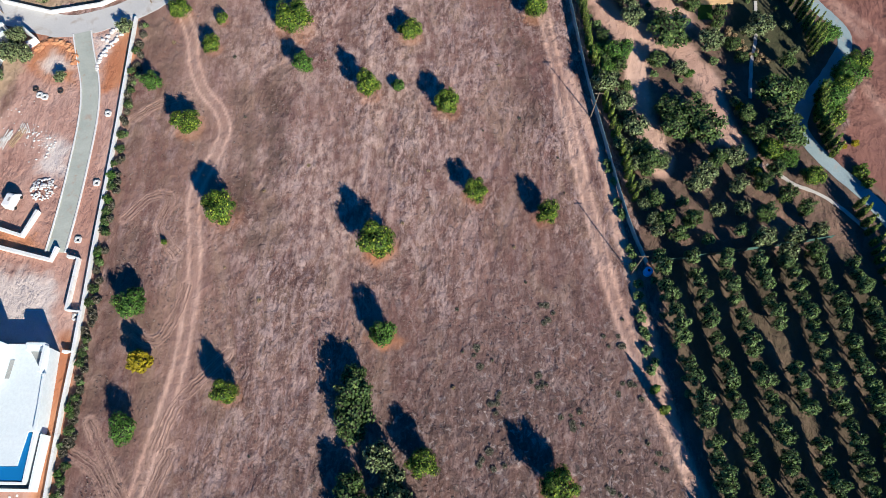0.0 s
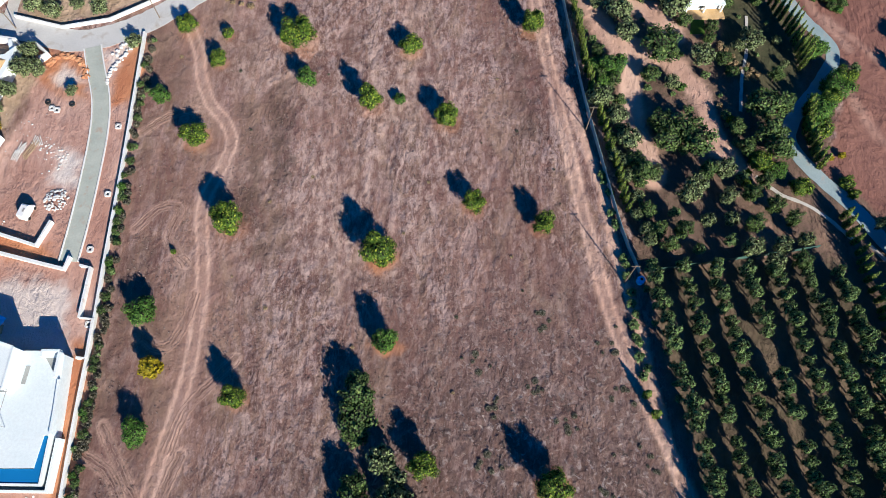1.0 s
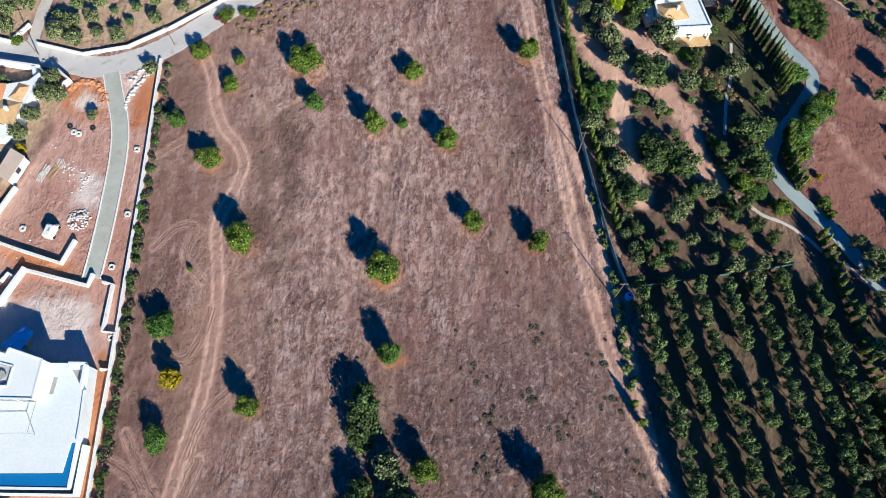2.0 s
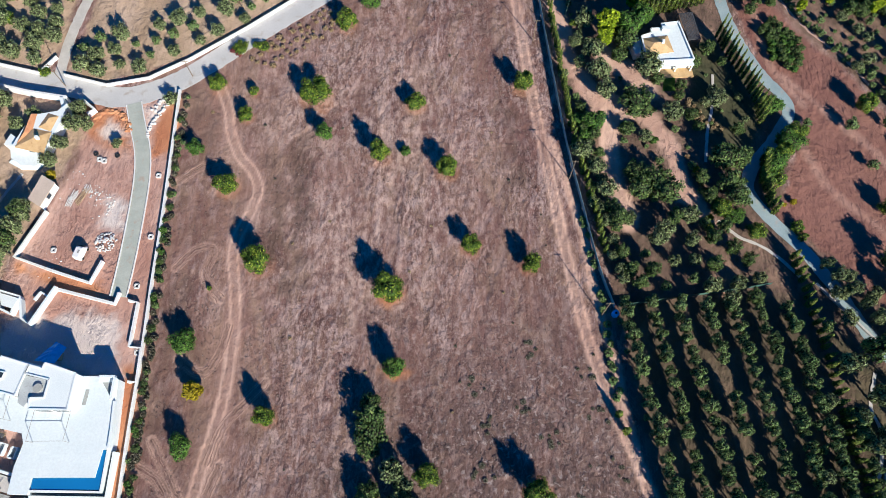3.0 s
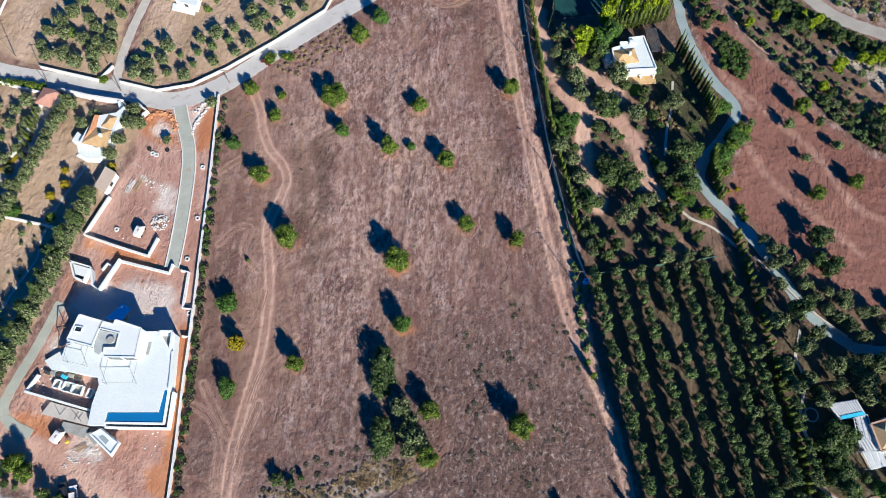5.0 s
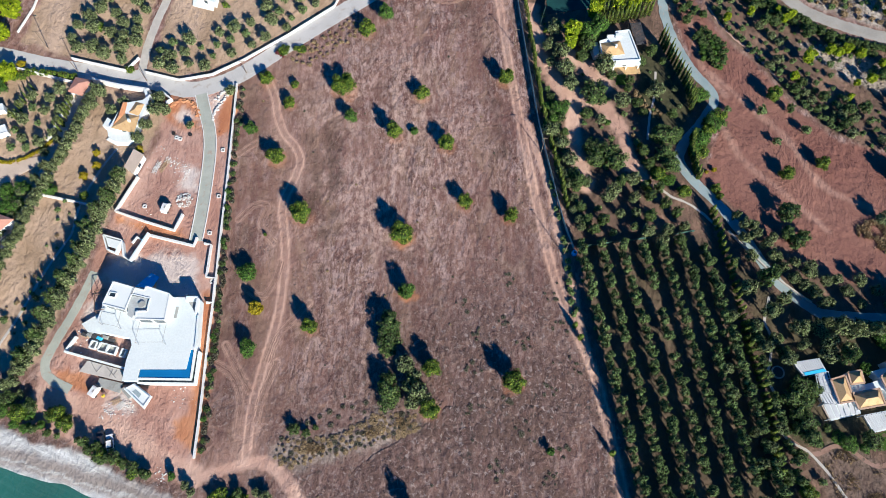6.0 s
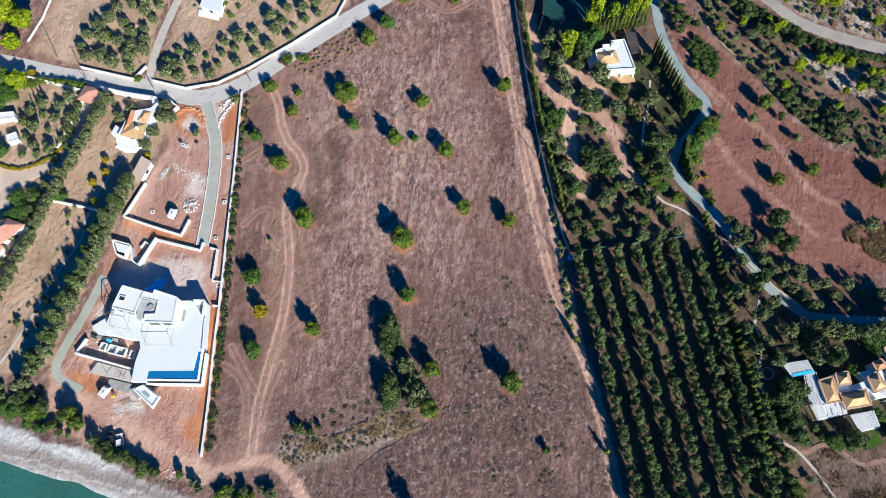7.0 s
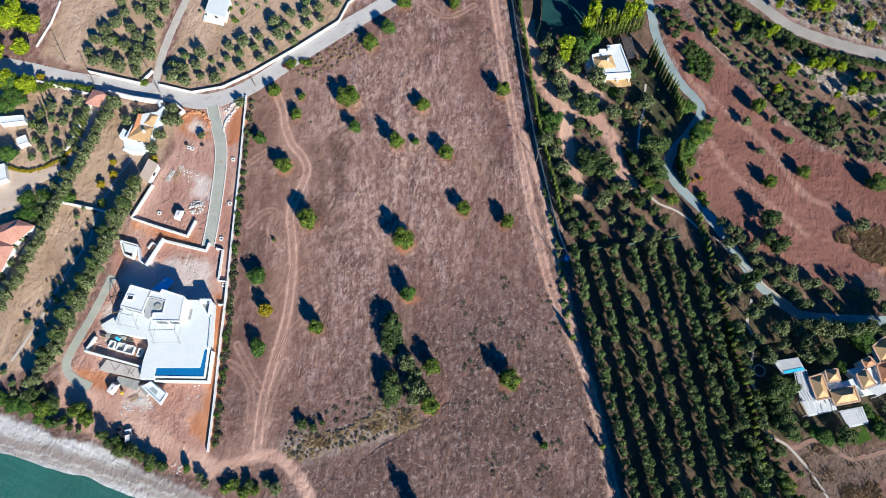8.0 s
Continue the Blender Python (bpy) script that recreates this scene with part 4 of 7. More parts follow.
for rim in sides(smooth_line([(76.9, 47.3), (81.7, 41.2), (88.4, 33), (95.9, 26.5)]), 1.6)[:1]:
    setting("path_wall", strip(rim, 0.4, -0.05, 0.6, rounded=False), "pale_path", "low pale stone wall along the drive", "wall")

# wheel ruts pressed into the tracks
for line, gauge, wide, mat_name in [(l, g, 0.17, "faint_rut") for l in TURN_MARKS for g in (0.5, 1.7)]:
    for rim in sides(smooth_line(line, 0.8), gauge / 2, 0.25):
        setting("wheel_rut", strip(rim, wide, -0.1, 0.05, rounded=False, wobble=0.2), mat_name, "pale wheel rut pressed into the earth", "rut")


# ---- the white villa on the building site ----
def ring(pts, width, z0, z1):
    """A rim along a closed outline."""
    bm = bmesh.new()
    for a, b in zip(pts, pts[1:] + pts[:1]):
        beam((*a, (z0 + z1) / 2), (*b, (z0 + z1) / 2), width, bm, z1 - z0)
    return bm


def window(parent, x0, y0, x1, y1, z0, z1):
    """A framed pane on a wall from (x0, y0) to (x1, y1), set just proud of it."""
    d = Vector((x1 - x0, y1 - y0, 0)).normalized()
    out = Vector((d.y, -d.x, 0)) * 0.03
    a, b = Vector((x0, y0, 0)) + out, Vector((x1, y1, 0)) + out
    bm = bmesh.new()
    for p, q in (((a.x, a.y, z0), (b.x, b.y, z0)), ((a.x, a.y, z1), (b.x, b.y, z1)), ((a.x, a.y, z0), (a.x, a.y, z1)), ((b.x, b.y, z0), (b.x, b.y, z1))):
        beam(p, q, 0.1, bm)
    w = part("window", bm, "steel", parent, "grey metal window frame")
    mid = (a + b) / 2
    part("pane", beam((a.x, a.y, (z0 + z1) / 2), (b.x, b.y, (z0 + z1) / 2), 0.04, None, z1 - z0), "glass_dark", w, "dark window glass")
    return w


villa = thing("villa", "unfinished white flat-roofed villa with a pool on a red earth plot", "villa")
PODIUM = [(-70, 27.2), (-65.6, 27.2), (-63, 26.6), (-62.3, 16.4), (-62.2, 13.5), (-63.5, 13.5), (-64, 8.5), (-75.6, 8.4), (-75.7, 5.4), (-79.4, 5.5), (-79.3, 10.4),
          (-78.6, 14.5), (-79.3, 16.3), (-86.2, 17.7), (-88.8, 20), (-88, 25.2), (-86, 31), (-78.6, 29.2), (-77, 28.6), (-76.3, 29.6)]
part("podium", prism(PODIUM, 0, 3.0), "terrace_white", villa, "broad white terrace slab")
BLOCK_A = [(-84.9, 30.3), (-79.25, 28.7), (-80.5, 22.8), (-86.5, 24.3)]
BLOCK_B = [(-79.1, 28.65), (-76.5, 28.0), (-76.2, 29.1), (-69.9, 27.1), (-70.1, 20.3), (-77.4, 20.4), (-77.6, 22.4), (-74.9, 22.5), (-74.7, 25.9), (-79.5, 27.0)]
for outline in (BLOCK_A, BLOCK_B):
    body = part("upper_floor", prism(outline, 3.0, 6.0), "white_plaster", villa, "white plastered upper storey")
    part("parapet", ring(outline, 0.28, 6.0, 6.16), "white_plaster", body)
window(villa, -76.8, 20.4, -73.9, 20.35, 3.3, 5.4)
window(villa, -73.2, 20.34, -70.7, 20.31, 3.3, 5.4)
window(villa, -85.9, 24.15, -83.9, 23.65, 3.3, 5.3)
window(villa, -83.3, 23.5, -81.2, 22.98, 3.3, 5.3)
part("patio", prism([(-80.3, 26.9), (-74.8, 25.8), (-74.95, 22.6), (-77.7, 22.5), (-78.6, 20.8), (-79.9, 21.6)], 3.0, 5.62), "patio_screed", villa, "grey screed of the sunken roof patio")
bm = bmesh.new()
bmesh.ops.create_cone(bm, cap_ends=True, segments=20, radius1=0.85, radius2=0.85, depth=0.4, matrix=Matrix.Translation((-76.6, 24.3, 5.8)))
part("planter", bm, "raw_concrete", villa, "round grey concrete planter")
part("skylight", prism([(-85.1, 27.5), (-83.4, 27.2), (-83.6, 26.0), (-85.3, 26.3)], 6.0, 6.03), "glass_dark", villa, "dark roof light")
part("skylight_rim", ring([(-85.1, 27.5), (-83.4, 27.2), (-83.6, 26.0), (-85.3, 26.3)], 0.2, 6.0, 6.25), "white_plaster", villa)
part("roof_step", prism([(-68.9, 24.6), (-68.2, 24.6), (-68.4, 21.6), (-69.1, 21.6)], 3.0, 3.06), "raw_concrete", villa)
# stair hood at the corner and the edge wall of the terrace
hood = bmesh.new()
for x0, y0, x1, y1 in ((-66.4, 26.8, -63.4, 27.2), (-63.6, 22.6, -63.2, 26.8), (-66.4, 26.0, -66.1, 26.8)):
    box(x0, y0, 3.0, x1, y1, 4.1, hood)
part("stair_hood", hood, "white_plaster", villa)
# flat grey triangle that paints the shadow inside the stair hood
part("stairwell", prism([(-66.0, 26.0), (-63.7, 26.0), (-63.7, 22.8), (-64.9, 24.6)], 3.0, 3.02), "raw_concrete", villa, "grey patch painted as the shadow of the stair hood")
part("edge_wall", strip([(-62.9, 22.4), (-62.5, 17.0), (-62.4, 13.6)], 0.35, 3.0, 3.45, rounded=False), "white_plaster", villa)
# pool with its overflow edge
pool = thing("pool", "L-shaped blue swimming pool with a white overflow edge", "pool")
part("basin", prism([(-75.5, 8.36), (-64.04, 8.46), (-63.54, 13.46), (-62.9, 13.46), (-62.9, 6.3), (-75.5, 6.3)], 0.0, 1.4), "blue_pool", pool)
part("pool_water", prism([(-75.45, 8.3), (-64.0, 8.4), (-63.5, 13.4), (-62.95, 13.4), (-62.95, 6.35), (-75.45, 6.35)], 1.42, 2.72), "pool_water", pool, "clear blue water")
part("inner_rim", strip([(-75.6, 6.1), (-62.65, 6.0), (-62.6, 13.5)], 0.4, 0, 2.85, rounded=False), "white_plaster", pool)
part("gutter", strip([(-75.6, 5.6), (-62.2, 5.55), (-62.1, 13.0)], 0.45, 0, 1.7, rounded=False), "glass_dark", pool, "dark overflow gutter")
part("outer_rim", strip([(-75.8, 5.15), (-61.75, 5.05), (-61.7, 13.2)], 0.4, 0, 2.3, rounded=False), "white_plaster", pool)
# steel frames of future awnings
for posts, back in (([(-76.8, 14.6), (-70.0, 14.7)], 20.3), ([(-86.8, 19.6), (-82.0, 18.6)], 23.6)):
    frame_thing = thing("awning_frame", "bare grey steel awning frame on the terrace", "awning frame")
    for x, y in posts:
        part("post", beam((x, y, 3), (x, y, 5.4), 0.065), "steel", frame_thing)
        part("rail", beam((x, y, 5.4), (x + 0.3, back, 5.4), 0.065), "steel", frame_thing)
    part("crossbar", beam((*posts[0], 5.4), (*posts[1], 5.4), 0.065), "steel", frame_thing)
scaffold = thing("scaffold", "rusty scaffold frame beside the villa wall", "scaffold")
for x, y in ((-90.6, 28.6), (-89.6, 23.2)):
    part("post", beam((x, y, 0), (x, y, 3.4), 0.14), "rusty_steel", scaffold)
    part("rail", beam((x, y, 3.4), (x + 2.6, y + 0.6, 3.4), 0.14), "rusty_steel", scaffold)
part("rail", beam((-90.6, 28.6, 3.4), (-89.6, 23.2, 3.4), 0.14), "rusty_steel", scaffold)
# lower terrace to the west with tubs and rubble
lower = thing("lower_terrace", "low white terrace walls round a strip of bare earth", "terrace")
part("slab", prism([(-79.5, 5.5), (-79.7, 8.3), (-89.9, 10.9), (-91.5, 8.2)], 0, 1.0), "pale_path", lower, "dusty pale concrete slab")
for a, b in (((-88.8, 10.3), (-87.1, 8.0)), ((-86.0, 9.6), (-87.0, 8.0)), ((-84.7, 9.2), (-81.9, 6.5)), ((-83.0, 8.7), (-83.6, 6.9)), ((-81.0, 8.2), (-80.1, 6.5)), ((-82.0, 8.4), (-82.7, 7.1))):
    part("rafter", beam((*a, 1.07), (*b, 1.07), 0.16, None, 0.12), "steel", lower, "grey steel rafter lying on the slab")
part("front_wall", strip([(-96.2, 13.2), (-79.6, 8.8)], 0.5, 0, 1.5, rounded=False), "white_plaster", lower)
part("side_wall", strip([(-96.2, 13.3), (-94.2, 17.2)], 0.4, 0, 1.2, rounded=False), "white_plaster", lower)
part("ledge", prism([(-93.5, 20.5), (-89.0, 23.8), (-88.2, 20.0), (-86.2, 17.75), (-91.5, 18.4)], 0, 0.9), "terrace_white", lower)
for x, y, wide, deep in ((-89.5, 15.1, 1.5, 1.9), (-86.9, 14.4, 2.2, 2.1), (-84.5, 13.8, 2.3, 2.1), (-81.5, 13.0, 1.2, 2.0)):
    tub = thing("plant_tub", "empty white concrete plant tub on bare earth", "plant tub", "plant tubs")
    q = [tuple((Matrix.Rotation(radians(-12), 2) @ Vector(p)) + Vector((x, y))) for p in ((-wide / 2, -deep / 2), (wide / 2, -deep / 2), (wide / 2, deep / 2), (-wide / 2, deep / 2))]
    part("rim", ring(q, 0.25, 0, 0.9), "white_plaster", tub)
    part("bed", prism(q, 0, 0.15), "raw_concrete", tub, "dusty grey bottom")
wing = thing("walkway_roof", "white flat roof over the lower entrance", "roof slab")
part("roof", prism([(-79, 3.6), (-76.5, 5), (-71.6, 1.8), (-73, -1.3)], 1.9, 2.25), "white_plaster", wing)
part("roof_rim", ring([(-78.5, 3.6), (-76.6, 4.7), (-72, 1.6), (-73.2, -0.7)], 0.25, 2.25, 2.5), "white_plaster", wing)
part("roof_light", prism([(-76.7, 3), (-75.9, 3.5), (-74.3, 2.3), (-74.8, 1.4)], 2.25, 2.29), "blue_path", wing, "blue-grey roof panel")
part("support", prism([(-78.8, 3.6), (-77, 4.8), (-72.9, 1.8), (-73.7, -0.2)], 0, 1.9), "raw_concrete", wing)
part("step", prism([(-79.0, 4.4), (-77.0, 2.2), (-77.8, 1.4), (-80.2, 3.8)], 0, 1.2), "raw_concrete", wing)
part("lower_slab", prism([(-86.2, 6.6), (-80.2, 5.3), (-80.6, 2.9), (-86.6, 4.6)], 0, 0.7), "raw_concrete", wing, "bare grey concrete slab")
sheet = thing("blue_sheet", "crumpled bright blue plastic sheet on the ground", "tarpaulin")
rng = random.Random(5)
verts, faces = [], []
for i in range(9):
    for j in range(9):
        u, v = i / 8, j / 8
        p = (Vector((-81.2, 30.5)) * (1 - u) + Vector((-76.9, 29.9)) * u) * (1 - v) + (Vector((-77.6, 34.4)) * (1 - u) + Vector((-75.2, 33.2)) * u) * v
        verts.append((p.x, p.y, 1.5 + rng.uniform(-0.08, 0.12) + 0.5 * math.sin(u * 3)))
faces = [(i * 9 + j, i * 9 + j + 1, i * 9 + j + 10, i * 9 + j + 9) for i in range(8) for j in range(8)]
raw("cloth", verts, faces, "blue_sheet", sheet)
part("stand", beam((-77.2, 31.6, 0), (-77.2, 31.6, 1.5), 1.6), "timber", sheet, "stack of boards under the sheet")


# ---- loose things on the site ----
def car(x, y, turn, paint, label):
    root = thing("car", label, "car", "", "", (x, y, 0.05))
    root.rotation_euler.z = radians(turn)
    bm = prism([(-0.85, -1.95), (0.85, -1.95), (0.85, 1.95), (-0.85, 1.95)], 0.3, 0.85, top=[(-0.80, -1.9), (0.80, -1.9), (0.80, 1.9), (-0.80, 1.9)])
    bmesh.ops.bevel(bm, geom=bm.edges[:], offset=0.09, segments=2, affect="EDGES")
    part("body", bm, paint, root)
    bm = prism([(-0.74, -1.6), (0.74, -1.6), (0.74, 0.9), (-0.74, 0.9)], 0.85, 1.42, top=[(-0.6, -1.3), (0.6, -1.3), (0.6, 0.3), (-0.6, 0.3)])
    part("windows", bm, "glass_dark", root, "dark car windows")
    bm = prism([(-0.61, -1.32), (0.61, -1.32), (0.61, 0.32), (-0.61, 0.32)], 1.42, 1.48)
    part("roof", bm, paint, root)
    for sx in (-0.8, 0.8):
        for sy in (-1.2, 1.25):
            bm = bmesh.new()
            bmesh.ops.create_cone(bm, cap_ends=True, segments=14, radius1=0.31, radius2=0.31, depth=0.2, matrix=Matrix.Translation((sx, sy, 0.31)) @ Matrix.Rotation(radians(90), 4, "Y"))
            part("wheel", bm, "rubber", root)
    return root


def van(x, y, turn, label):
    """A small white delivery van: one tall rounded box with a raked windscreen."""
    root = thing("van", label, "van", "", "", (x, y, 0.05))
    root.rotation_euler.z = radians(turn)
    bm = prism([(-0.9, -1.7), (0.9, -1.7), (0.9, 1.75), (-0.9, 1.75)], 0.3, 1.95, top=[(-0.8, -1.6), (0.8, -1.6), (0.8, 0.85), (-0.8, 0.85)])
    bmesh.ops.bevel(bm, geom=bm.edges[:], offset=0.14, segments=3, affect="EDGES")
    part("body", bm, "car_white", root)
    part("windscreen", prism([(-0.7, 1.50), (0.7, 1.50), (0.7, 1.56), (-0.7, 1.56)], 0.95, 1.8, top=[(-0.62, 0.98), (0.62, 0.98), (0.62, 1.06), (-0.62, 1.06)]), "glass_dark", root, "dark blue windscreen")
    part("roof_vent", box(0.1, -0.6, 1.95, 0.4, 0.1, 2.03), "steel", root)
    for sx in (-0.85, 0.85):
        for sy in (-1.1, 1.1):
            bm = bmesh.new()
            bmesh.ops.create_cone(bm, cap_ends=True, segments=14, radius1=0.32, radius2=0.32, depth=0.22, matrix=Matrix.Translation((sx, sy, 0.32)) @ Matrix.Rotation(radians(90), 4, "Y"))
            part("wheel", bm, "rubber", root)
    return root


for (x, y), turn in zip([(-77.2, 54), (-86.6, 3.4)], (-14, -28)):
    van(x, y, turn, "small white van parked on bare red earth")
for (x, y), turn, paint in zip([(-80.6, -9), (-82.9, -8.3)], (15, 20), ("car_white", "car_dark")):
    car(x, y, turn, paint, f"{'white' if paint == 'car_white' else 'dark'} car parked in tree shade by the beach")

mixer = thing("concrete_mixer", "small yellow concrete mixer on dusty ground", "concrete mixer", "", "", (-84.3, 2.2, 0))
bm = bmesh.new()
bmesh.ops.create_cone(bm, cap_ends=True, segments=16, radius1=0.28, radius2=0.45, depth=0.4, matrix=Matrix.Translation((0, 0, 0.75)) @ Matrix.Rotation(radians(35), 4, "X"))
bmesh.ops.create_cone(bm, cap_ends=True, segments=16, radius1=0.45, radius2=0.25, depth=0.45, matrix=Matrix.Translation((0, -0.24, 1.1)) @ Matrix.Rotation(radians(35), 4, "X"))
part("drum", bm, "mixer_yellow", mixer)
for sx in (-0.4, 0.4):
    part("leg", beam((sx, -0.3, 0), (sx, 0, 0.8), 0.07), "steel", mixer)
    part("leg", beam((sx, 0.45, 0), (sx, 0, 0.8), 0.07), "steel", mixer)
heap_at = (-72.7, 56.7)
rng = random.Random(8)
heap = tagged(new("stone_heap"), "round heap of broken white building stone", "stone heap")
for i in range(130):
    r, a = 2.3 * math.sqrt(rng.random()), rng.uniform(0, 6.28)
    part("stone", stone(rng, rng.uniform(0.1, 0.28), bmesh.new(), (heap_at[0] + r * math.cos(a), heap_at[1] + r * math.sin(a), 0.1 + 0.8 * max(0, 1 - r / 2.3))), "stone_white", heap)
rubble = tagged(new("rubble"), "scattered broken stone and plaster on the site", "rubble", "", "stuff")
bm = bmesh.new()
for cx, cy, spread, n in [(-77.5, 68, 2.2, 60), (-73.4, 65.3, 3, 60), (-82.5, 51.6, 3, 14), (-78.4, -0.5, 2, 60), (-82.6, -1.6, 2, 50), (-83.4, 72.4, 4, 20), (-65.4, 1.8, 4, 20), (-88.3, 16.9, 3, 30), (-93, 16.9, 3, 30), (-67, -16.5, 2, 40)]:
    for i in range(n):
        stone(rng, rng.choice((0.06, 0.08, 0.1, 0.14, 0.22)), bm, (cx + rng.gauss(0, spread * 0.5), cy + rng.gauss(0, spread * 0.5), 0.08))
part("stones", bm, "stone_white", rubble)
for i, (x, y, turn) in enumerate([(-81.8, 67.9, 70), (-80.4, 66.8, 62), (-82.4, 66.4, 75), (-79.7, 68.5, 66), (-79.1, 69.5, 120), (-81.2, 0.9, 30), (-79.8, -0.1, 50)]):
    stack = thing("plank_stack", "loose stack of pale planks on bare earth", "plank stack", "plank stacks", "", (x, y, 0))
    stack.rotation_euler.z = radians(turn)
    for j in range(5):
        part("plank", beam((-1.1 + rng.uniform(-0.3, 0.3), -0.6 + 0.3 * j, 0.12), (1.1 + rng.uniform(-0.3, 0.3), -0.6 + 0.3 * j + rng.uniform(-0.15, 0.15), 0.16 + rng.uniform(0, 0.15)), 0.14, None, 0.05), "timber" if i % 2 else "stone_white", stack)
for x, y in [(-64, 72.9), (-63.2, 58), (-64.2, 46.7), (-78, 77), (-76.9, 76.6), (-61.6, 32.6), (-83.4, 54.7)]:
    pit = thing("inspection_pit", "square white concrete inspection pit, open, in bare earth", "inspection pit", "inspection pits")
    part("rim", ring([(x - 0.42, y - 0.42), (x + 0.42, y - 0.42), (x + 0.42, y + 0.42), (x - 0.42, y + 0.42)], 0.26, -0.05, 0.35), "white_wall", pit)
    # solid near-black block stands in for the shaded depth of the pit
    part("hole", box(x - 0.3, y - 0.3, -0.05, x + 0.3, y + 0.3, 0.06), "glass_dark", pit, "dark block painted as the shaded opening")
for x, y in [(-74.2, 78), (-79.1, 78.4)]:
    tyre = thing("tyre", "old black tyre lying on bare earth", "tyre")
    bm = bmesh.new()
    vs = [[bm.verts.new((x + (0.42 + 0.16 * math.cos(b)) * math.cos(a), y + (0.42 + 0.16 * math.cos(b)) * math.sin(a), 0.2 + 0.14 * math.sin(b))) for b in [k * math.pi / 4 for k in range(8)]] for a in [k * math.pi / 8 for k in range(16)]]
    for i in range(16):
        for j in range(8):
            bm.faces.new((vs[i][j], vs[(i + 1) % 16][j], vs[(i + 1) % 16][(j + 1) % 8], vs[i][(j + 1) % 8]))
    part("casing", bm, "rubber", tyre, smooth=True)
shed = thing("site_shed", "small half-built white block shed", "shed")
part("wall", ring([(-92.6, 45.4), (-87.3, 43.9), (-88.3, 40.2), (-90.7, 41.2)], 0.4, 0, 1.6), "white_plaster", shed)
part("roof", prism([(-91.6, 44.6), (-87.2, 43.4), (-88, 41.2), (-90.4, 41.9)], 1.6, 1.75), "white_plaster", shed)
pitwall = thing("trench_wall", "open white retaining walls of a trench", "retaining wall")
part("wall", strip([(-87.1, 43.4), (-85.9, 39.2), (-84.1, 38), (-80.5, 46.2)], 0.5, 0, 1.5, rounded=False), "white_plaster", pitwall)
part("wall", strip([(-84.7, 43.4), (-83.7, 45.2), (-81.9, 44.1)], 0.4, 0, 0.8, rounded=False), "white_plaster", pitwall)
bank = tagged(new("stone_bank"), "bank of rough white stones beside the driveway", "stone bank")
for line in ([(-68.3, 83.1), (-67.4, 87.2), (-64.5, 92.7)], [(-68.1, 90.1), (-66.7, 92.7), (-65.4, 94.4)]):
    for x, y in smooth_line(line, 0.35):
        part("stone", stone(rng, rng.uniform(0.25, 0.5), bmesh.new(), (x + rng.uniform(-0.4, 0.4), y + rng.uniform(-0.3, 0.3), 0.2)), "stone_white", bank)

berm = tagged(new("earth_bank"), "curved bank of dug orange earth beside the driveway", "earth bank", "", "structure")
bm = bmesh.new()
rng = random.Random(12)
for x, y in smooth_line([(-80.8, 87.4), (-80.5, 89), (-78.8, 90), (-75.9, 89.4), (-73.7, 87.4), (-72.8, 84.6)], 0.12):
    stone(rng, rng.uniform(0.25, 0.6), bm, (x + rng.uniform(-0.5, 0.5), y + rng.uniform(-0.5, 0.5), 0.02), 0.75)
part("bank", bm, "orange_soil", berm)
for x, y, turn, paint in [(-92.5, 17.8, 20, 0), (-91.1, 17.6, 35, 1), (-89.7, 17.3, 10, 0), (-88.3, 16.8, 25, 2), (-86.8, 17.1, 15, 1), (-85, 16.3, 12, 0), (-90.8, 18.5, 50, 1)]:
    crate = thing("building_pallet", "stack of building material on a low pallet", "pallet", "pallets", "", (x, y, 0))
    crate.rotation_euler.z = radians(-turn)
    for k in range(4):
        part("board", beam((-0.9, -0.45 + 0.3 * k, 0.12), (0.9, -0.45 + 0.3 * k, 0.12), 0.2, None, 0.12), "timber", crate)
    bm = box(-0.75, -0.4, 0.18, 0.75, 0.4, 0.75)
    bmesh.ops.bevel(bm, geom=bm.edges[:], offset=0.06, segments=1, affect="EDGES")
    part("load", bm, ("dark_timber", "raw_concrete", "blue_sheet")[int(paint)], crate)


# ---- other houses ----
def slatted(name, label, quad, z, count, material, rail="white_plaster"):
    """A pergola: posts, two rails and slats across a quad."""
    root = thing(name, label, "pergola")
    p = [Vector((*q, z)) for q in quad]
    for q in p:
        part("post", beam((q.x, q.y, 0), (q.x, q.y, z), 0.2), rail, root)
    part("rail", beam(p[0], p[1], 0.22), rail, root)
    part("rail", beam(p[3], p[2], 0.22), rail, root)
    for i in range(count):
        t = (i + 0.5) / count
        part("slat", beam(p[0].lerp(p[1], t) + Vector((0, 0, 0.15)), p[3].lerp(p[2], t) + Vector((0, 0, 0.15)), (p[1] - p[0]).length / count * 0.72, None, 0.08), material, root)
    return root


def walls(house, outline, z, windows=True):
    body = part("wall", prism(outline, 0, z), "white_plaster", house)
    if windows:
        for a, b in zip(outline, outline[1:] + outline[:1]):
            a, b = Vector(a), Vector(b)
            if (b - a).length > 2.6:
                m, d = (a + b) / 2, (b - a).normalized() * 0.6
                window(house, m.x - d.x, m.y - d.y, m.x + d.x, m.y + d.y, 0.9, 2.1)
    return body


def ccw(pts):
    s = sum(a[0] * b[1] - b[0] * a[1] for a, b in zip(pts, pts[1:] + pts[:1]))
    return pts if s > 0 else pts[::-1]


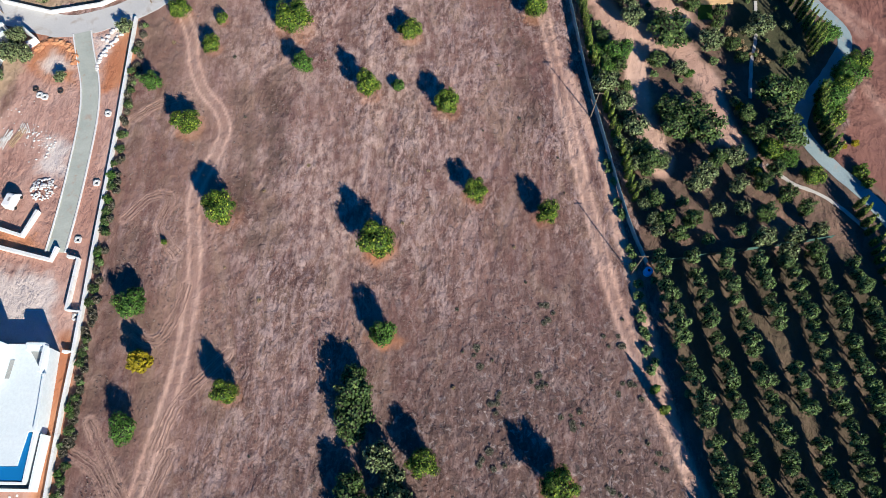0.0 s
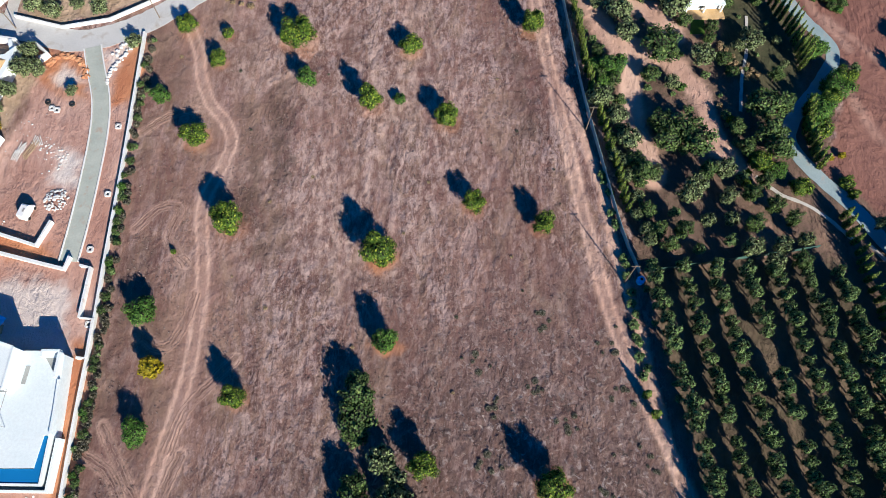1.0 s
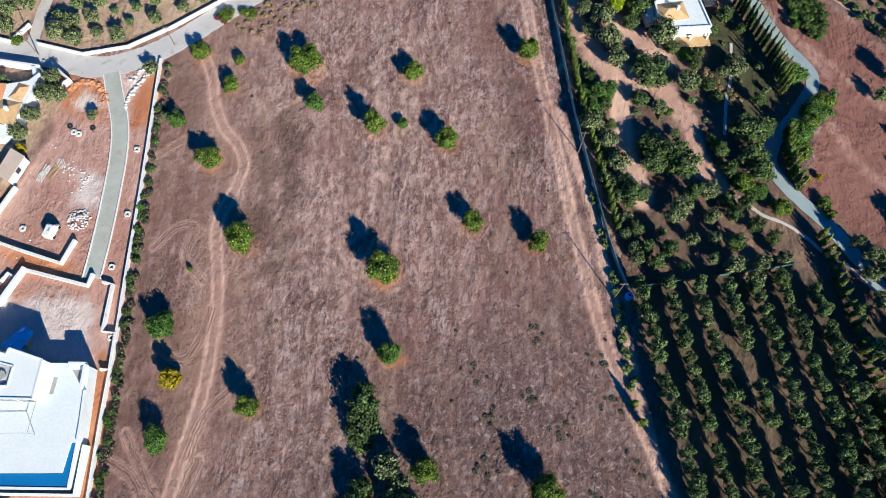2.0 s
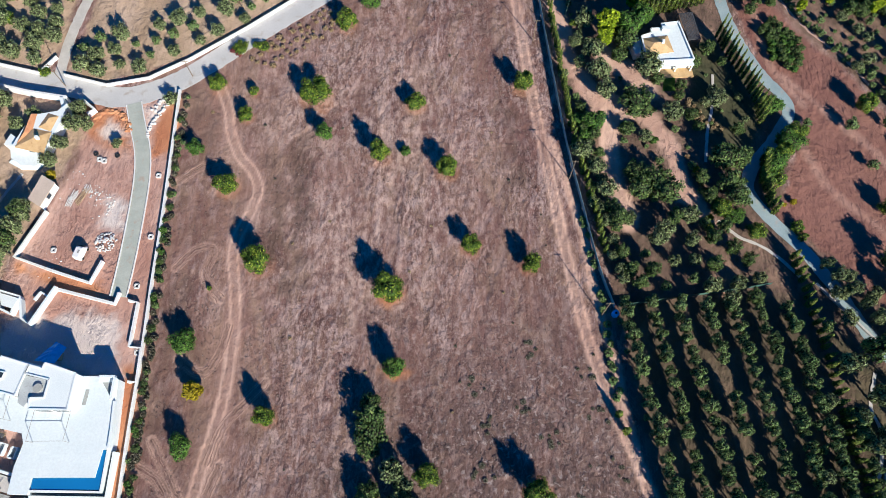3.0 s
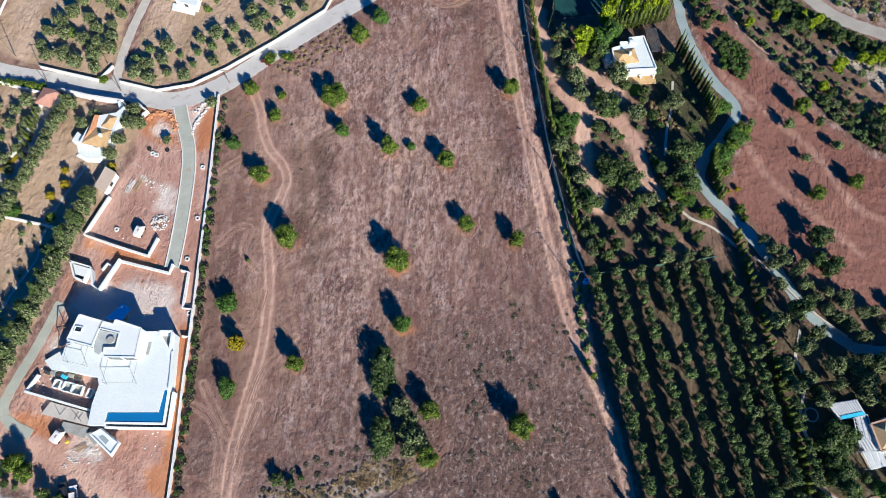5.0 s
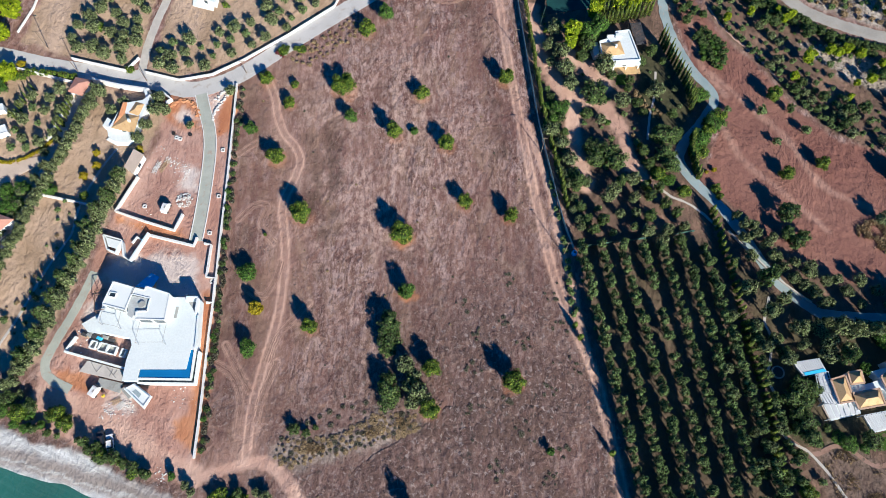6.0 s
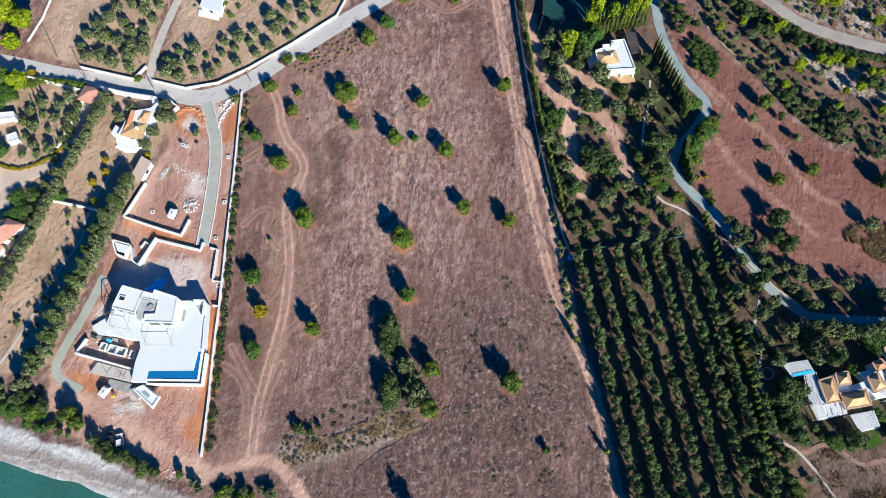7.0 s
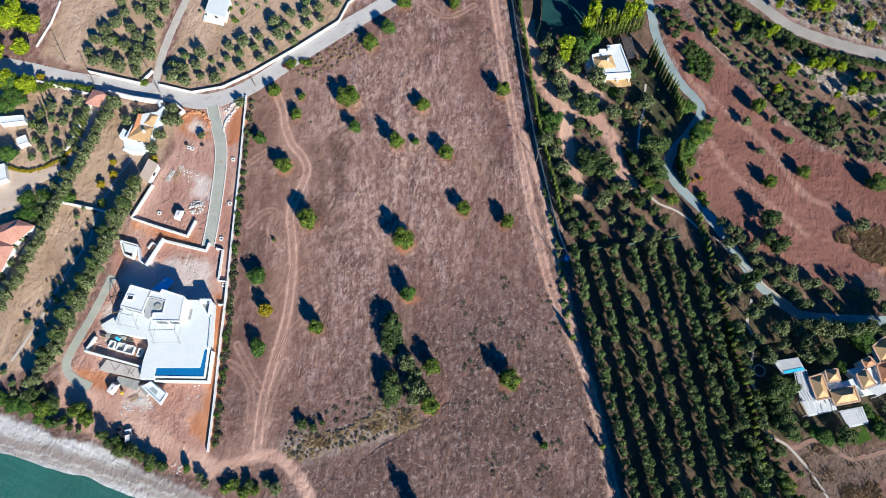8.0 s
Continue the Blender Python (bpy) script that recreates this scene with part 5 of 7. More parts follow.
def roof(house, quad, z, rise, material, label, chimney=False):
    r = part("roof", hip_roof(ccw(quad), z, rise, 0.35), material, house, label)
    if chimney:
        c = sum((Vector(q) for q in quad), Vector((0, 0))) / 4
        part("chimney", box(c.x + 0.8, c.y - 0.3, z, c.x + 1.4, c.y + 0.3, z + rise + 0.7), "white_plaster", r)
    return r


h = thing("garden_house", "white house with tan and orange tiled roofs and a curved terrace", "house")
walls(h, ccw([(-96.7, 78.7), (-94.2, 86.8), (-88.6, 88), (-86.9, 90.1), (-87, 85.8), (-89.1, 77.7)]), 3.0)
roof(h, [(-95.7, 78.5), (-93.6, 83.1), (-88.9, 82.1), (-89.4, 77)], 3.05, 0.9, "roof_tan", "sunlit tan tiled roof", True)
roof(h, [(-95.6, 79.6), (-94.4, 87.2), (-93.1, 86.8), (-93.2, 82.7)], 3.06, 0.8, "roof_orange", "orange tiled roof")
roof(h, [(-91.6, 83.8), (-90.4, 87), (-88.2, 86.3), (-89, 82.8)], 3.03, 0.7, "roof_tan", "tan tiled roof")
part("terrace", prism(ccw([(-98.3, 79.4), (-96.2, 79.6), (-90.5, 78), (-89.6, 76.7), (-91.3, 74.6), (-94.7, 74.9), (-97.4, 76.6)]), 0, 1.2), "terrace_white", h, "curved white terrace")
part("terrace_step", strip([(-98, 76.4), (-94.9, 74.7), (-91.4, 74.6), (-90, 76.5)], 0.9, 0, 0.35, rounded=False), "white_plaster", h)
part("side_wall", strip([(-89.7, 78.2), (-88.3, 83.5), (-87.8, 89.2), (-89, 92.2)], 0.8, 0, 2.4, rounded=False), "white_plaster", h)
part("porch", prism(ccw([(-99.2, 79.6), (-98.3, 82.4), (-96.8, 81.4), (-97.2, 78.9)]), 0, 2.2), "white_plaster", h)
h = thing("outbuilding", "small flat-roofed beige outbuilding under trees", "outbuilding")
walls(h, ccw([(-90, 65.9), (-88.4, 71.3), (-85.6, 69.8), (-87.5, 64.2)]), 2.5)
part("roof", prism(ccw([(-90.2, 65.7), (-88.5, 71.6), (-85.2, 69.7), (-87.2, 63.8)]), 2.5, 2.7), "paving_beige", h, "flat beige roof")

h = thing("grove_house", "small white flat-roofed house beside the grove", "house")
walls(h, ccw([(-79.1, 127.3), (-78.1, 134), (-72, 133.1), (-72.6, 125)]), 3.2)
part("roof", prism(ccw([(-79.2, 126.6), (-78.2, 134.2), (-71.5, 133.1), (-72.2, 124.3)]), 3.2, 3.4), "terrace_white", h, "pale blue-white flat roof")
part("porch", prism(ccw([(-80.6, 128.1), (-73.5, 125.8), (-73.6, 123.7), (-80.4, 125.7)]), 0, 0.5), "terrace_white", h, "white porch")

h = thing("park_house", "white flat-roofed house with a tan hipped roof among pines", "house")
OUT = ccw([(47.2, 109.9), (49.7, 110.8), (49.7, 112.1), (52.4, 112.3), (52.4, 113.6), (56.6, 114.3), (58.9, 103.2), (50.4, 102.6), (50.2, 104.6), (47.6, 104.6)])
walls(h, OUT, 3.2)
part("roof", prism(OUT, 3.2, 3.35), "terrace_white", h, "flat white roof")
part("parapet", ring(OUT, 0.35, 3.35, 3.7), "white_plaster", h)
roof(h, [(47.3, 108.9), (53.2, 109.9), (54.1, 105.5), (47.8, 104.5)], 3.5, 1.1, "roof_tan", "tan tiled roof", True)
part("roof_upstand", box(52.2, 111.4, 3.35, 54.0, 112.4, 4.3), "white_plaster", h)
porch = part("porch_roof", prism(ccw([(50.7, 103.9), (59.2, 104.2), (59.1, 102.1), (51.1, 101.7)]), 2.5, 2.7), "terrace_white", h, "white flat porch roof")
for x, y in ((51.3, 101.95), (55.1, 102.1), (58.8, 102.3)):
    part("column", beam((x, y, 0), (x, y, 2.5), 0.3), "white_plaster", porch)
part("terrace", prism(ccw([(51.0, 103.9), (59.3, 104.1), (59.6, 100.6), (52.3, 100.2)]), 0, 0.3), "roof_tan", h, "orange paved terrace")
part("annex", prism(ccw([(44.6, 110.3), (46.9, 110.7), (47.2, 106.0), (45.6, 105.6)]), 0, 2.2), "terrace_white", h)
slatted("pergola", "dark slatted pergola beside the white house", [(57.3, 117.5), (60.8, 118.0), (61.7, 110.0), (58.7, 109.6)], 2.6, 9, "dark_timber", "dark_timber")

h = thing("terraced_house", "large house of linked wings with tan tiled roofs and white terraces", "house")
for quad, rise, mat_name in (([(95.7, 6.7), (99.5, 7.8), (100.4, 1.5), (96.7, 0.9)], 1.2, "roof_tan"), ([(100.3, 8.5), (103.7, 9.1), (103.9, 6), (100.5, 5.5)], 1.4, "roof_tan"), ([(100, 3.3), (107.2, 4.6), (107.8, 0.7), (101.1, -0.5)], 1.6, "roof_tan"),
                             ([(108.3, 7.5), (111.2, 9.2), (112.9, 5.1), (109.3, 3.7)], 1.4, "roof_tan"), ([(110.5, 11.3), (113.1, 12.4), (114.3, 10.4), (111.2, 9.2)], 1.0, "roof_orange"), ([(114.4, 15.2), (120.3, 18.9), (121.9, 13.2), (115.6, 10.9)], 1.6, "roof_tan"), ([(114.3, 10.3), (120.5, 12.6), (120.7, 7.3), (114.5, 5.1)], 1.2, "roof_orange")):
    walls(h, ccw(quad), 3.6)
    part("parapet", ring(ccw(quad), 0.4, 3.55, 3.85), "roof_rim", h, "pinkish tan parapet")
    mid = sum((Vector(q) for q in quad), Vector((0, 0))) / 4
    roof(h, [tuple(mid + (Vector(q) - mid) * 0.86) for q in quad], 3.62, rise, mat_name, "tan tiled hipped roof")
part("terrace", prism(ccw([(100.2, 7.6), (101, 5.8), (104.7, 5.8), (108.7, 7), (106.9, 9), (112.5, 10.5), (114.1, 8), (117.6, 3.8), (109.9, 2.3), (108.6, 4.5), (101, 3.4)]), 0, 2.8), "terrace_white", h, "white roof terrace between the wings")
part("terrace", prism(ccw([(93.3, 2.6), (98.1, 4.1), (103, -1), (95.2, -2.9)]), 0, 0.5), "paving_beige", h, "beige paved terrace")
for quad, n in (([(87.6, 11.1), (94.4, 12.2), (95.6, 9.1), (89.4, 7.8)], 11), ([(92.6, 3), (96.7, 4), (97.6, 1.4), (93.4, 1.1)], 6), ([(93.1, 0.8), (102, 1.4), (101.7, -1.2), (94.1, -2.7)], 6), ([(102.3, -1.8), (108.6, -0.6), (109.2, -4.3), (104, -5.5)], 10), ([(111.1, 3.8), (115.1, 5.6), (116.9, 3.8), (113, 2.1)], 5)):
    slatted("pergola", "white slatted pergola over a terrace", quad, 2.8, n, "pergola_white", "pergola_white")
for quad in ([(88.8, 11.7), (95.8, 12.8), (96.9, 9.3), (90.6, 8.1)], [(93.9, 3.1), (98, 4.2), (98.9, 1.5), (94.6, 0.9)], [(94.3, 0.9), (103.4, 1.6), (103.1, -1.1), (95.4, -2.9)], [(103.7, -1.7), (110.1, -0.5), (110.6, -4.5), (105.3, -5.7)]):
    part("terrace", prism(ccw(quad), 0, 0.62), "terrace_white", h, "white paved terrace under a pergola")
grid_top = [(92.6, 8.1), (95.9, 8.9), (96.3, 3.7), (92.6, 3.1)]
lattice = slatted("pergola", "open white grid pergola over dark shade", grid_top, 2.8, 1, "pergola_white", "pergola_white")
corner = [Vector((*q, 3.0)) for q in grid_top]
for i in range(5):
    t = i / 4
    part("slat", beam(corner[0].lerp(corner[1], t), corner[3].lerp(corner[2], t), 0.16), "pergola_white", lattice)
for i in range(7):
    t = i / 6
    part("slat", beam(corner[0].lerp(corner[3], t), corner[1].lerp(corner[2], t), 0.13), "pergola_white", lattice)
cover = [(89.7, 8.5), (95, 9.6), (95.5, 8.9), (90, 7.8)]
part("shade_cloth", prism(ccw(cover), 3.02, 3.1), "blue_sheet", lattice, "blue cloth along the edge")
pond = thing("round_pool", "small round pool with a pale rim in deep shade", "pool")
cx, cy = 84.7, 9.2
circle = [(cx + 1.5 * math.cos(k * math.pi / 12), cy + 1.5 * math.sin(k * math.pi / 12)) for k in range(24)]
part("rim", ring(circle, 0.35, 0, 0.4), "blue_path", pond)
part("water", prism(circle, 0, 0.2), "court_green", pond, "blue water, darkened for shade")

h = thing("tiled_house", "white house with pink tiled hipped roofs", "house")
for quad in ([(-132.8, 46.8), (-122.5, 50.8), (-117.3, 49.1), (-122.3, 43.4)], [(-134.7, 41.9), (-125.7, 44.1), (-121.8, 42.7), (-123.4, 35.2)]):
    walls(h, ccw(quad), 3.0)
    roof(h, quad, 3.02, 1.2, "roof_pink", "pink tiled roof")
part("terrace", prism(ccw([(-123.9, 44.1), (-118.4, 49.8), (-119.4, 45.7), (-124.3, 36.1)]), 0, 0.8), "paving_beige", h)
h = thing("gatehouse", "small gatehouse with a red tiled roof", "gatehouse")
walls(h, ccw([(-111.3, 92), (-110.1, 95.5), (-106.2, 94.7), (-107.5, 90.7)]), 2.4, False)
roof(h, [(-111.5, 91.5), (-110.3, 96.1), (-105.7, 95.1), (-107.2, 90)], 2.42, 1.0, "roof_pink", "pink tiled roof")
for quad, label in (([(-137.2, 86.2), (-130, 86.9), (-129.2, 84.9), (-136.5, 83.8)], "low white garden shed"), ([(-130.1, 78.6), (-127.6, 79.8), (-126.3, 77.4), (-129.1, 76.2)], "low white garden shed"), ([(-136.3, 68.3), (-131.6, 69.8), (-129.7, 64.9), (-134.8, 62.6)], "low grey flat-roofed store")):
    h = thing("garden_shed", label + " among olive trees", "shed")
    part("wall", prism(ccw(quad), 0, 2.1), "white_plaster", h)
    part("roof", ring(ccw(quad), 0.25, 2.1, 2.25), "white_plaster", h)

# ---- fence, poles ----
FENCE = [(22.1, 142.3), (23.8, 120.6), (25.8, 100.5), (27.7, 82.7), (30.3, 66), (32.8, 51.2), (35.2, 42.7)]
fence = tagged(new("mesh_fence"), "teal mesh fence on posts beside the track", "fence")
line = smooth_line(FENCE, 2.4)
for (x0, y0), (x1, y1) in zip(line, line[1:]):
    part("post", beam((x0, y0, 0), (x0, y0, 1.9), 0.09), "fence_teal", fence)
    part("panel", beam((x0, y0, 0.95), (x1, y1, 0.95), 0.05, None, 1.6), "fence_teal", fence)
for name, label, ends, high in (("orchard_fence", "low dark green mesh fence along the head of the orchard", [(36.3, 42.9), (48.4, 44.8), (61.2, 46.7), (68.6, 48.0)], 1.4), ("court_fence", "tall green mesh fence beside the sports court", [(29.9, 118.5), (32.3, 128.0), (33.0, 145.0)], 2.6)):
    fence = tagged(new(name), label, "fence")
    line = smooth_line(ends, 2.6)
    for (x0, y0), (x1, y1) in zip(line, line[1:]):
        part("post", beam((x0, y0, 0), (x0, y0, high + 0.1), 0.09), "fence_dark", fence)
        part("panel", beam((x0, y0, high / 2 + 0.1), (x1, y1, high / 2 + 0.1), 0.05, None, high - 0.2), "fence_dark", fence)
tank = thing("water_tank", "blue plastic water tank at the orchard corner", "water tank", "", "", (35.3, 41.2, 0))
bm = bmesh.new()
bmesh.ops.create_cone(bm, cap_ends=True, segments=20, radius1=0.75, radius2=0.72, depth=1.4, matrix=Matrix.Translation((0, 0, 0.7)))
bmesh.ops.bevel(bm, geom=[e for e in bm.edges if abs(e.verts[0].co.z - e.verts[1].co.z) < 0.01], offset=0.1, segments=2, affect="EDGES")
part("drum", bm, "blue_sheet", tank)
bm = bmesh.new()
bmesh.ops.create_cone(bm, cap_ends=True, segments=14, radius1=0.25, radius2=0.22, depth=0.12, matrix=Matrix.Translation((0, 0, 1.45)))
part("lid", bm, "rubber", tank, "black screw lid")
for x, y, high in [(21.6, 111.2, 7.5), (-122.7, 108.8, 8), (-111.6, 100, 8), (-90.2, 97, 8), (-48.3, 116.6, 7), (-60.4, 100, 6)] + [(28, 72.9, 8)] + [(32.5, 41, 8.5)]:
    pole = thing("power_pole", "plain wooden power pole with a short crossarm", "power pole", "power poles", "", (x, y, 0))
    bm = bmesh.new()
    bmesh.ops.create_cone(bm, cap_ends=True, segments=10, radius1=0.12, radius2=0.08, depth=high + 0.3, matrix=Matrix.Translation((0, 0, high / 2 - 0.1)))
    part("pole", bm, "wood_pole", pole)
    part("crossarm", beam((-0.8, 0, high - 0.4), (0.8, 0, high - 0.4), 0.12), "wood_pole", pole)


# ---- plants: the field ----
kind_of("bush", [tree("field_tree", "rounded bright green tree standing alone in the field", "tree", "leaf_bright", s, 5.9, 6.4, 2900, 0.27, 8, 0.0, 0.5, 1.1, "field trees") for s in (1, 2, 3)])
kind_of("green", [tree("field_tree", "rounded green leafy tree in the field", "tree", "leaf_green", s, 5.6, 6.0, 2200, 0.28, 8, 0.0, 0.5, 1.1, "field trees") for s in (4, 5)])
kind_of("bush_small", [tree("green_bush", "small bright green leafy bush", "bush", "leaf_bright", s, 5.4, 6.2, 600, 0.5, 6, 0.0, 0.5, 1.1, "small bushes") for s in (31, 32)])
kind_of("green_small", [tree("green_bush", "small green leafy bush", "bush", "leaf_green", s, 5.4, 6.0, 600, 0.5, 6, 0.0, 0.5, 1.1, "small bushes") for s in (33, 34)])
kind_of("dark", [tree("dark_tree", "dense dark green tree", "tree", "leaf_dark", s, 6.5, 6.0, 820, 0.40, 8, 0.05, 0.5, 1.1) for s in (6, 7)])
kind_of("yellow", [tree("yellow_tree", "rounded shrub with yellow autumn leaves", "shrub", "leaf_yellow", s, 4.2, 4.4, 1500, 0.32, 8, 0.0) for s in (8,)])
kind_of("olive", [tree("olive_tree", "grey-green olive tree with a loose crown", "olive tree", "leaf_olive", s, 3.6, 3.6, 430, 0.30, 7, 0.1, 0.6, 1.0, "olive rows") for s in (11, 12, 13, 14)])
kind_of("wild", [tree("wild_olive", "small grey-green wild olive tree", "olive tree", "leaf_olive", s, 3.6, 3.6, 330, 0.34, 7, 0.1, 0.6, 1.0, "wild olives") for s in (28, 29)])
kind_of("grey", [tree("grey_tree", "silvery olive tree in a garden", "olive tree", "leaf_grey", s, 4.6, 5.0, 560, 0.37, 9, 0.12, 0.6, 1.0, "garden trees") for s in (15, 16, 17)])
kind_of("pine", [tree("pine", "tall pine with sunlit yellow-green crown", "pine", "leaf_pine", s, 9.5, 5.4, 1500, 0.46, 11, 0.15, 0.8, 1.6, "pines") for s in (18, 19)])
kind_of("cypress", [cypress("cypress", "slim young cypress in a hedge row", "leaf_cypress", s, 6.0, 0.8, 260, 0.2) for s in (20, 21)])
kind_of("shrub", [tree("shrub", "low dry grey-green shrub", "shrub", "leaf_olive", s, 1.3, 1.9, 80, 0.34, 6, 0.0, 0.8, 1.3, "low shrubs") for s in (22, 23)])
kind_of("dry", [tree("dry_shrub", "low straw-coloured dry shrub", "shrub", "leaf_dry", s, 1.0, 1.9, 80, 0.34, 6, 0.0, 0.9, 1.6, "dry shrubs") for s in (24, 25)])
kind_of("weed", [tree("weed_clump", "grey-green weed clump in the dry field", "weeds", "leaf_weed", 27, 1.0, 1.9, 90, 0.3, 6, 0.0, 0.9, 1.4, "field weeds")])
kind_of("pinkbush", [tree("flowering_shrub", "pink flowering shrub beside the road", "shrub", "leaf_pink", 26, 1.8, 3.0, 360, 0.28, 6, 0.0)])

for x, y, wide, high in FIELD:
    plant("bush", x, y, wide, high)
for x, y, wide, high in [(-56.2, 79.3, 0.68, 0.7), (-27.2, 83.0, 0.75, 0.85), (-9.7, 29.4, 0.8, 1.05), (-52.1, 34.6, 0.95, 0.8), (-49.7, 14.2, 0.85, 0.7), (-18.3, 121.0, 0.97, 1.0), (-8.8, 79.2, 0.5, 0.35), (26.0, -10.6, 0.4, 0.4)]:
    plant("green", x, y, wide, high)
for x, y, wide, high in [(-14.0, 22.6, 0.75, 0.7), (-13.9, 20.2, 1.0, 0.8), (-13.6, 17.0, 1.1, 0.8), (-14.1, 14.2, 0.85, 0.6), (-13.8, 6.0, 0.8, 0.75), (-13.5, 3.6, 1.05, 0.75), (-13.3, 1.2, 0.95, 0.6), (-4.1, -30.3, 0.75, 1.6)]:
    plant("dark", x, y, wide, high, "dense dark green tree in a clump on the field")
for x, y, wide, high in [(-9.4, 9.9, 1.0, 1.4), (-7.2, 7.4, 0.9, 1.2), (-6.2, 3.6, 1.05, 1.3), (-7.7, 0.8, 0.9, 1.0), (-4.6, 1.4, 0.8, 1.0), (-8.4, 4.6, 0.8, 1.1)]:
    plant("grey", x, y, wide, high, "silvery leafy tree in a clump on the field", "field trees")
for x, y, wide, high in [(-2.9, 9.2, 0.8, 0.9)]:
    plant("bush", x, y, wide, high, "yellow-green tree in a clump on the field")
for x, y, wide, high in [(-48.7, 24.7, 1.04, 1.0)]:
    plant("yellow", x, y, wide, high, "tree with yellow leaves in the field")

# ---- the olive rows ----
for i in range(8):
    a, b = olive_row(i)
    n = 29
    for j in range(n + 6):
        t = (j + PLANT.uniform(-0.2, 0.2)) / n
        x, y = a[0] + (b[0] - a[0]) * t, a[1] + (b[1] - a[1]) * t
        if i == 0 and 0.22 < t < 0.26 or i == 3 and 0.2 < t < 0.26 or i == 7 and t < 0.3 or PLANT.random() < 0.03:
            continue
        k = PLANT.uniform(0.66, 0.92) * (0.88 if i > 6 else 1)
        plant("olive", x + PLANT.uniform(-0.35, 0.35), y, k, k * PLANT.uniform(1.6, 2.0) * (1.15 if i == 0 else 1))

# ---- cypress rows ----
def row(key, line, gap, wide=1.0, high=1.0, jitter=0.25, label="", group="", skip=0.0):
    last = None
    for x, y in smooth_line(line, 0.3):
        if last is None or math.hypot(x - last[0], y - last[1]) >= gap:
            last = (x, y)
            if PLANT.random() >= skip:
                plant(key, x + PLANT.uniform(-jitter, jitter), y + PLANT.uniform(-jitter, jitter), wide * PLANT.uniform(0.85, 1.15), high * PLANT.uniform(0.85, 1.12), label, group)


row("cypress", [(24.2, 140.6), (26, 120.2), (27.7, 101.1), (29.6, 83.2), (32.1, 68.3), (34.2, 55)], 1.5, 1.15, 0.75)
row("cypress", [(66.5, 112.5), (68.6, 106), (70.8, 100), (72.6, 93.4), (72.8, 86.2)], 1.25, 1.35, 1.35, 0.15)
row("cypress", [(71.6, 78.1), (71.0, 72.1), (71.8, 64.8)], 1.2, 1.5, 0.9)
row("cypress", [(74.2, 54), (75.1, 46.4), (76.6, 36), (77.3, 26), (78, 14.8), (79.5, 5.6), (80.3, -6.1), (80.7, -15.9)], 1.7, 1.4, 0.8)
row("cypress", [(46.5, 117.2), (51.2, 118.9), (57.6, 120.9), (65.2, 123)], 1.25, 1.35, 1.3, 0.15)
row("cypress", [(49, 121.5), (57.6, 124.4), (65.6, 127)], 1.3, 1.4, 1.4, 0.15)
row("cypress", [(-125.9, 82.7), (-124.8, 88.3), (-122.5, 94)], 1.4, 0.9, 0.7)
row("cypress", [(-111.8, 78.7), (-111.4, 83.6), (-110.7, 88.4)], 1.5, 0.9, 0.7)

some_slim = [(34, 20.9), (40.8, -10.9), (35.2, 17.7)]
for x, y in some_slim:
    plant("cypress", x, y, 1.6, 0.65, "slim dark tree beside the field track")

row("wild", [(36.2, 39), (39.1, 24), (41.7, 8.3), (44.1, -6.4), (46.3, -21.5)], 2.6, 0.45, 0.6, 0.5, "small scrubby olive beside the track", "", 0.35)
# ---- keep roads and paths free ----
for line, r in ((NORTH_ROAD, 4.4), (SIDE_ROAD, 2.6), (BLUE_PATH, 3.2), (GRAVEL_ROAD, 4.2), (GARDEN_PATHS[0], 3.0), (GARDEN_PATHS[1], 2.6), (DRIVEWAY, 3)):
    take(line, r)
for ob in [o for o in scene.objects if o.parent and o.name.split(".")[0] in ("wall", "terrace")]:
    if len(ob.data.vertices) > 3:
        xs = [v.co.x for v in ob.data.vertices]
        ys = [v.co.y for v in ob.data.vertices]
        TAKEN.append(((min(xs) + max(xs)) / 2, (min(ys) + max(ys)) / 2, 0.5 * max(max(xs) - min(xs), max(ys) - min(ys)) + 1.4))


def grove(poly, gap, seed, mix, wide=1.0, high=1.0, label="", group=""):
    for x, y in scatter(poly, gap, seed):
        key = PLANT.choice(mix)
        k = PLANT.uniform(0.75, 1.2)
        plant(key, x, y, wide * k, high * k, label, group)


def some(key, spots, label="", group=""):
    for x, y, wide, high in spots:
        plant(key, x, y, wide, high, label, group)
        TAKEN.append((x, y, 2.0 * wide))


# ---- west and north: gardens and groves ----
some("pine", [(-140.9, 123.6, 1.7, 1.0), (-134.5, 120.2, 1.3, 0.9), (-136.2, 111.8, 1.1, 0.7), (-137.5, 99.1, 1.2, 0.7), (-130.9, 97.4, 1.2, 0.7), (-144, 121.2, 1.5, 1.0), (-143.8, 109.9, 1.4, 0.9)])
some("yellow", [(-99.8, 71.2, 0.55, 0.5), (-98.8, 67, 0.65, 0.55), (-87.6, 72.5, 0.6, 0.5), (-101.9, 63.7, 0.6, 0.5), (-128.9, 102.1, 0.7, 0.5)])
some("green", [(-131.2, 72.9, 1.0, 0.9), (-110.3, 59.1, 0.7, 0.5), (-122.7, 58.7, 0.9, 0.5), (-117.9, 59.6, 0.9, 0.5), (-119.9, 54.1, 1.2, 0.5), (-122.2, 53.2, 0.9, 0.5), (-136.7, 98.4, 1.2, 1.0), (-133.6, 93.1, 1.2, 0.9), (-136.6, 91, 1.2, 0.9)])
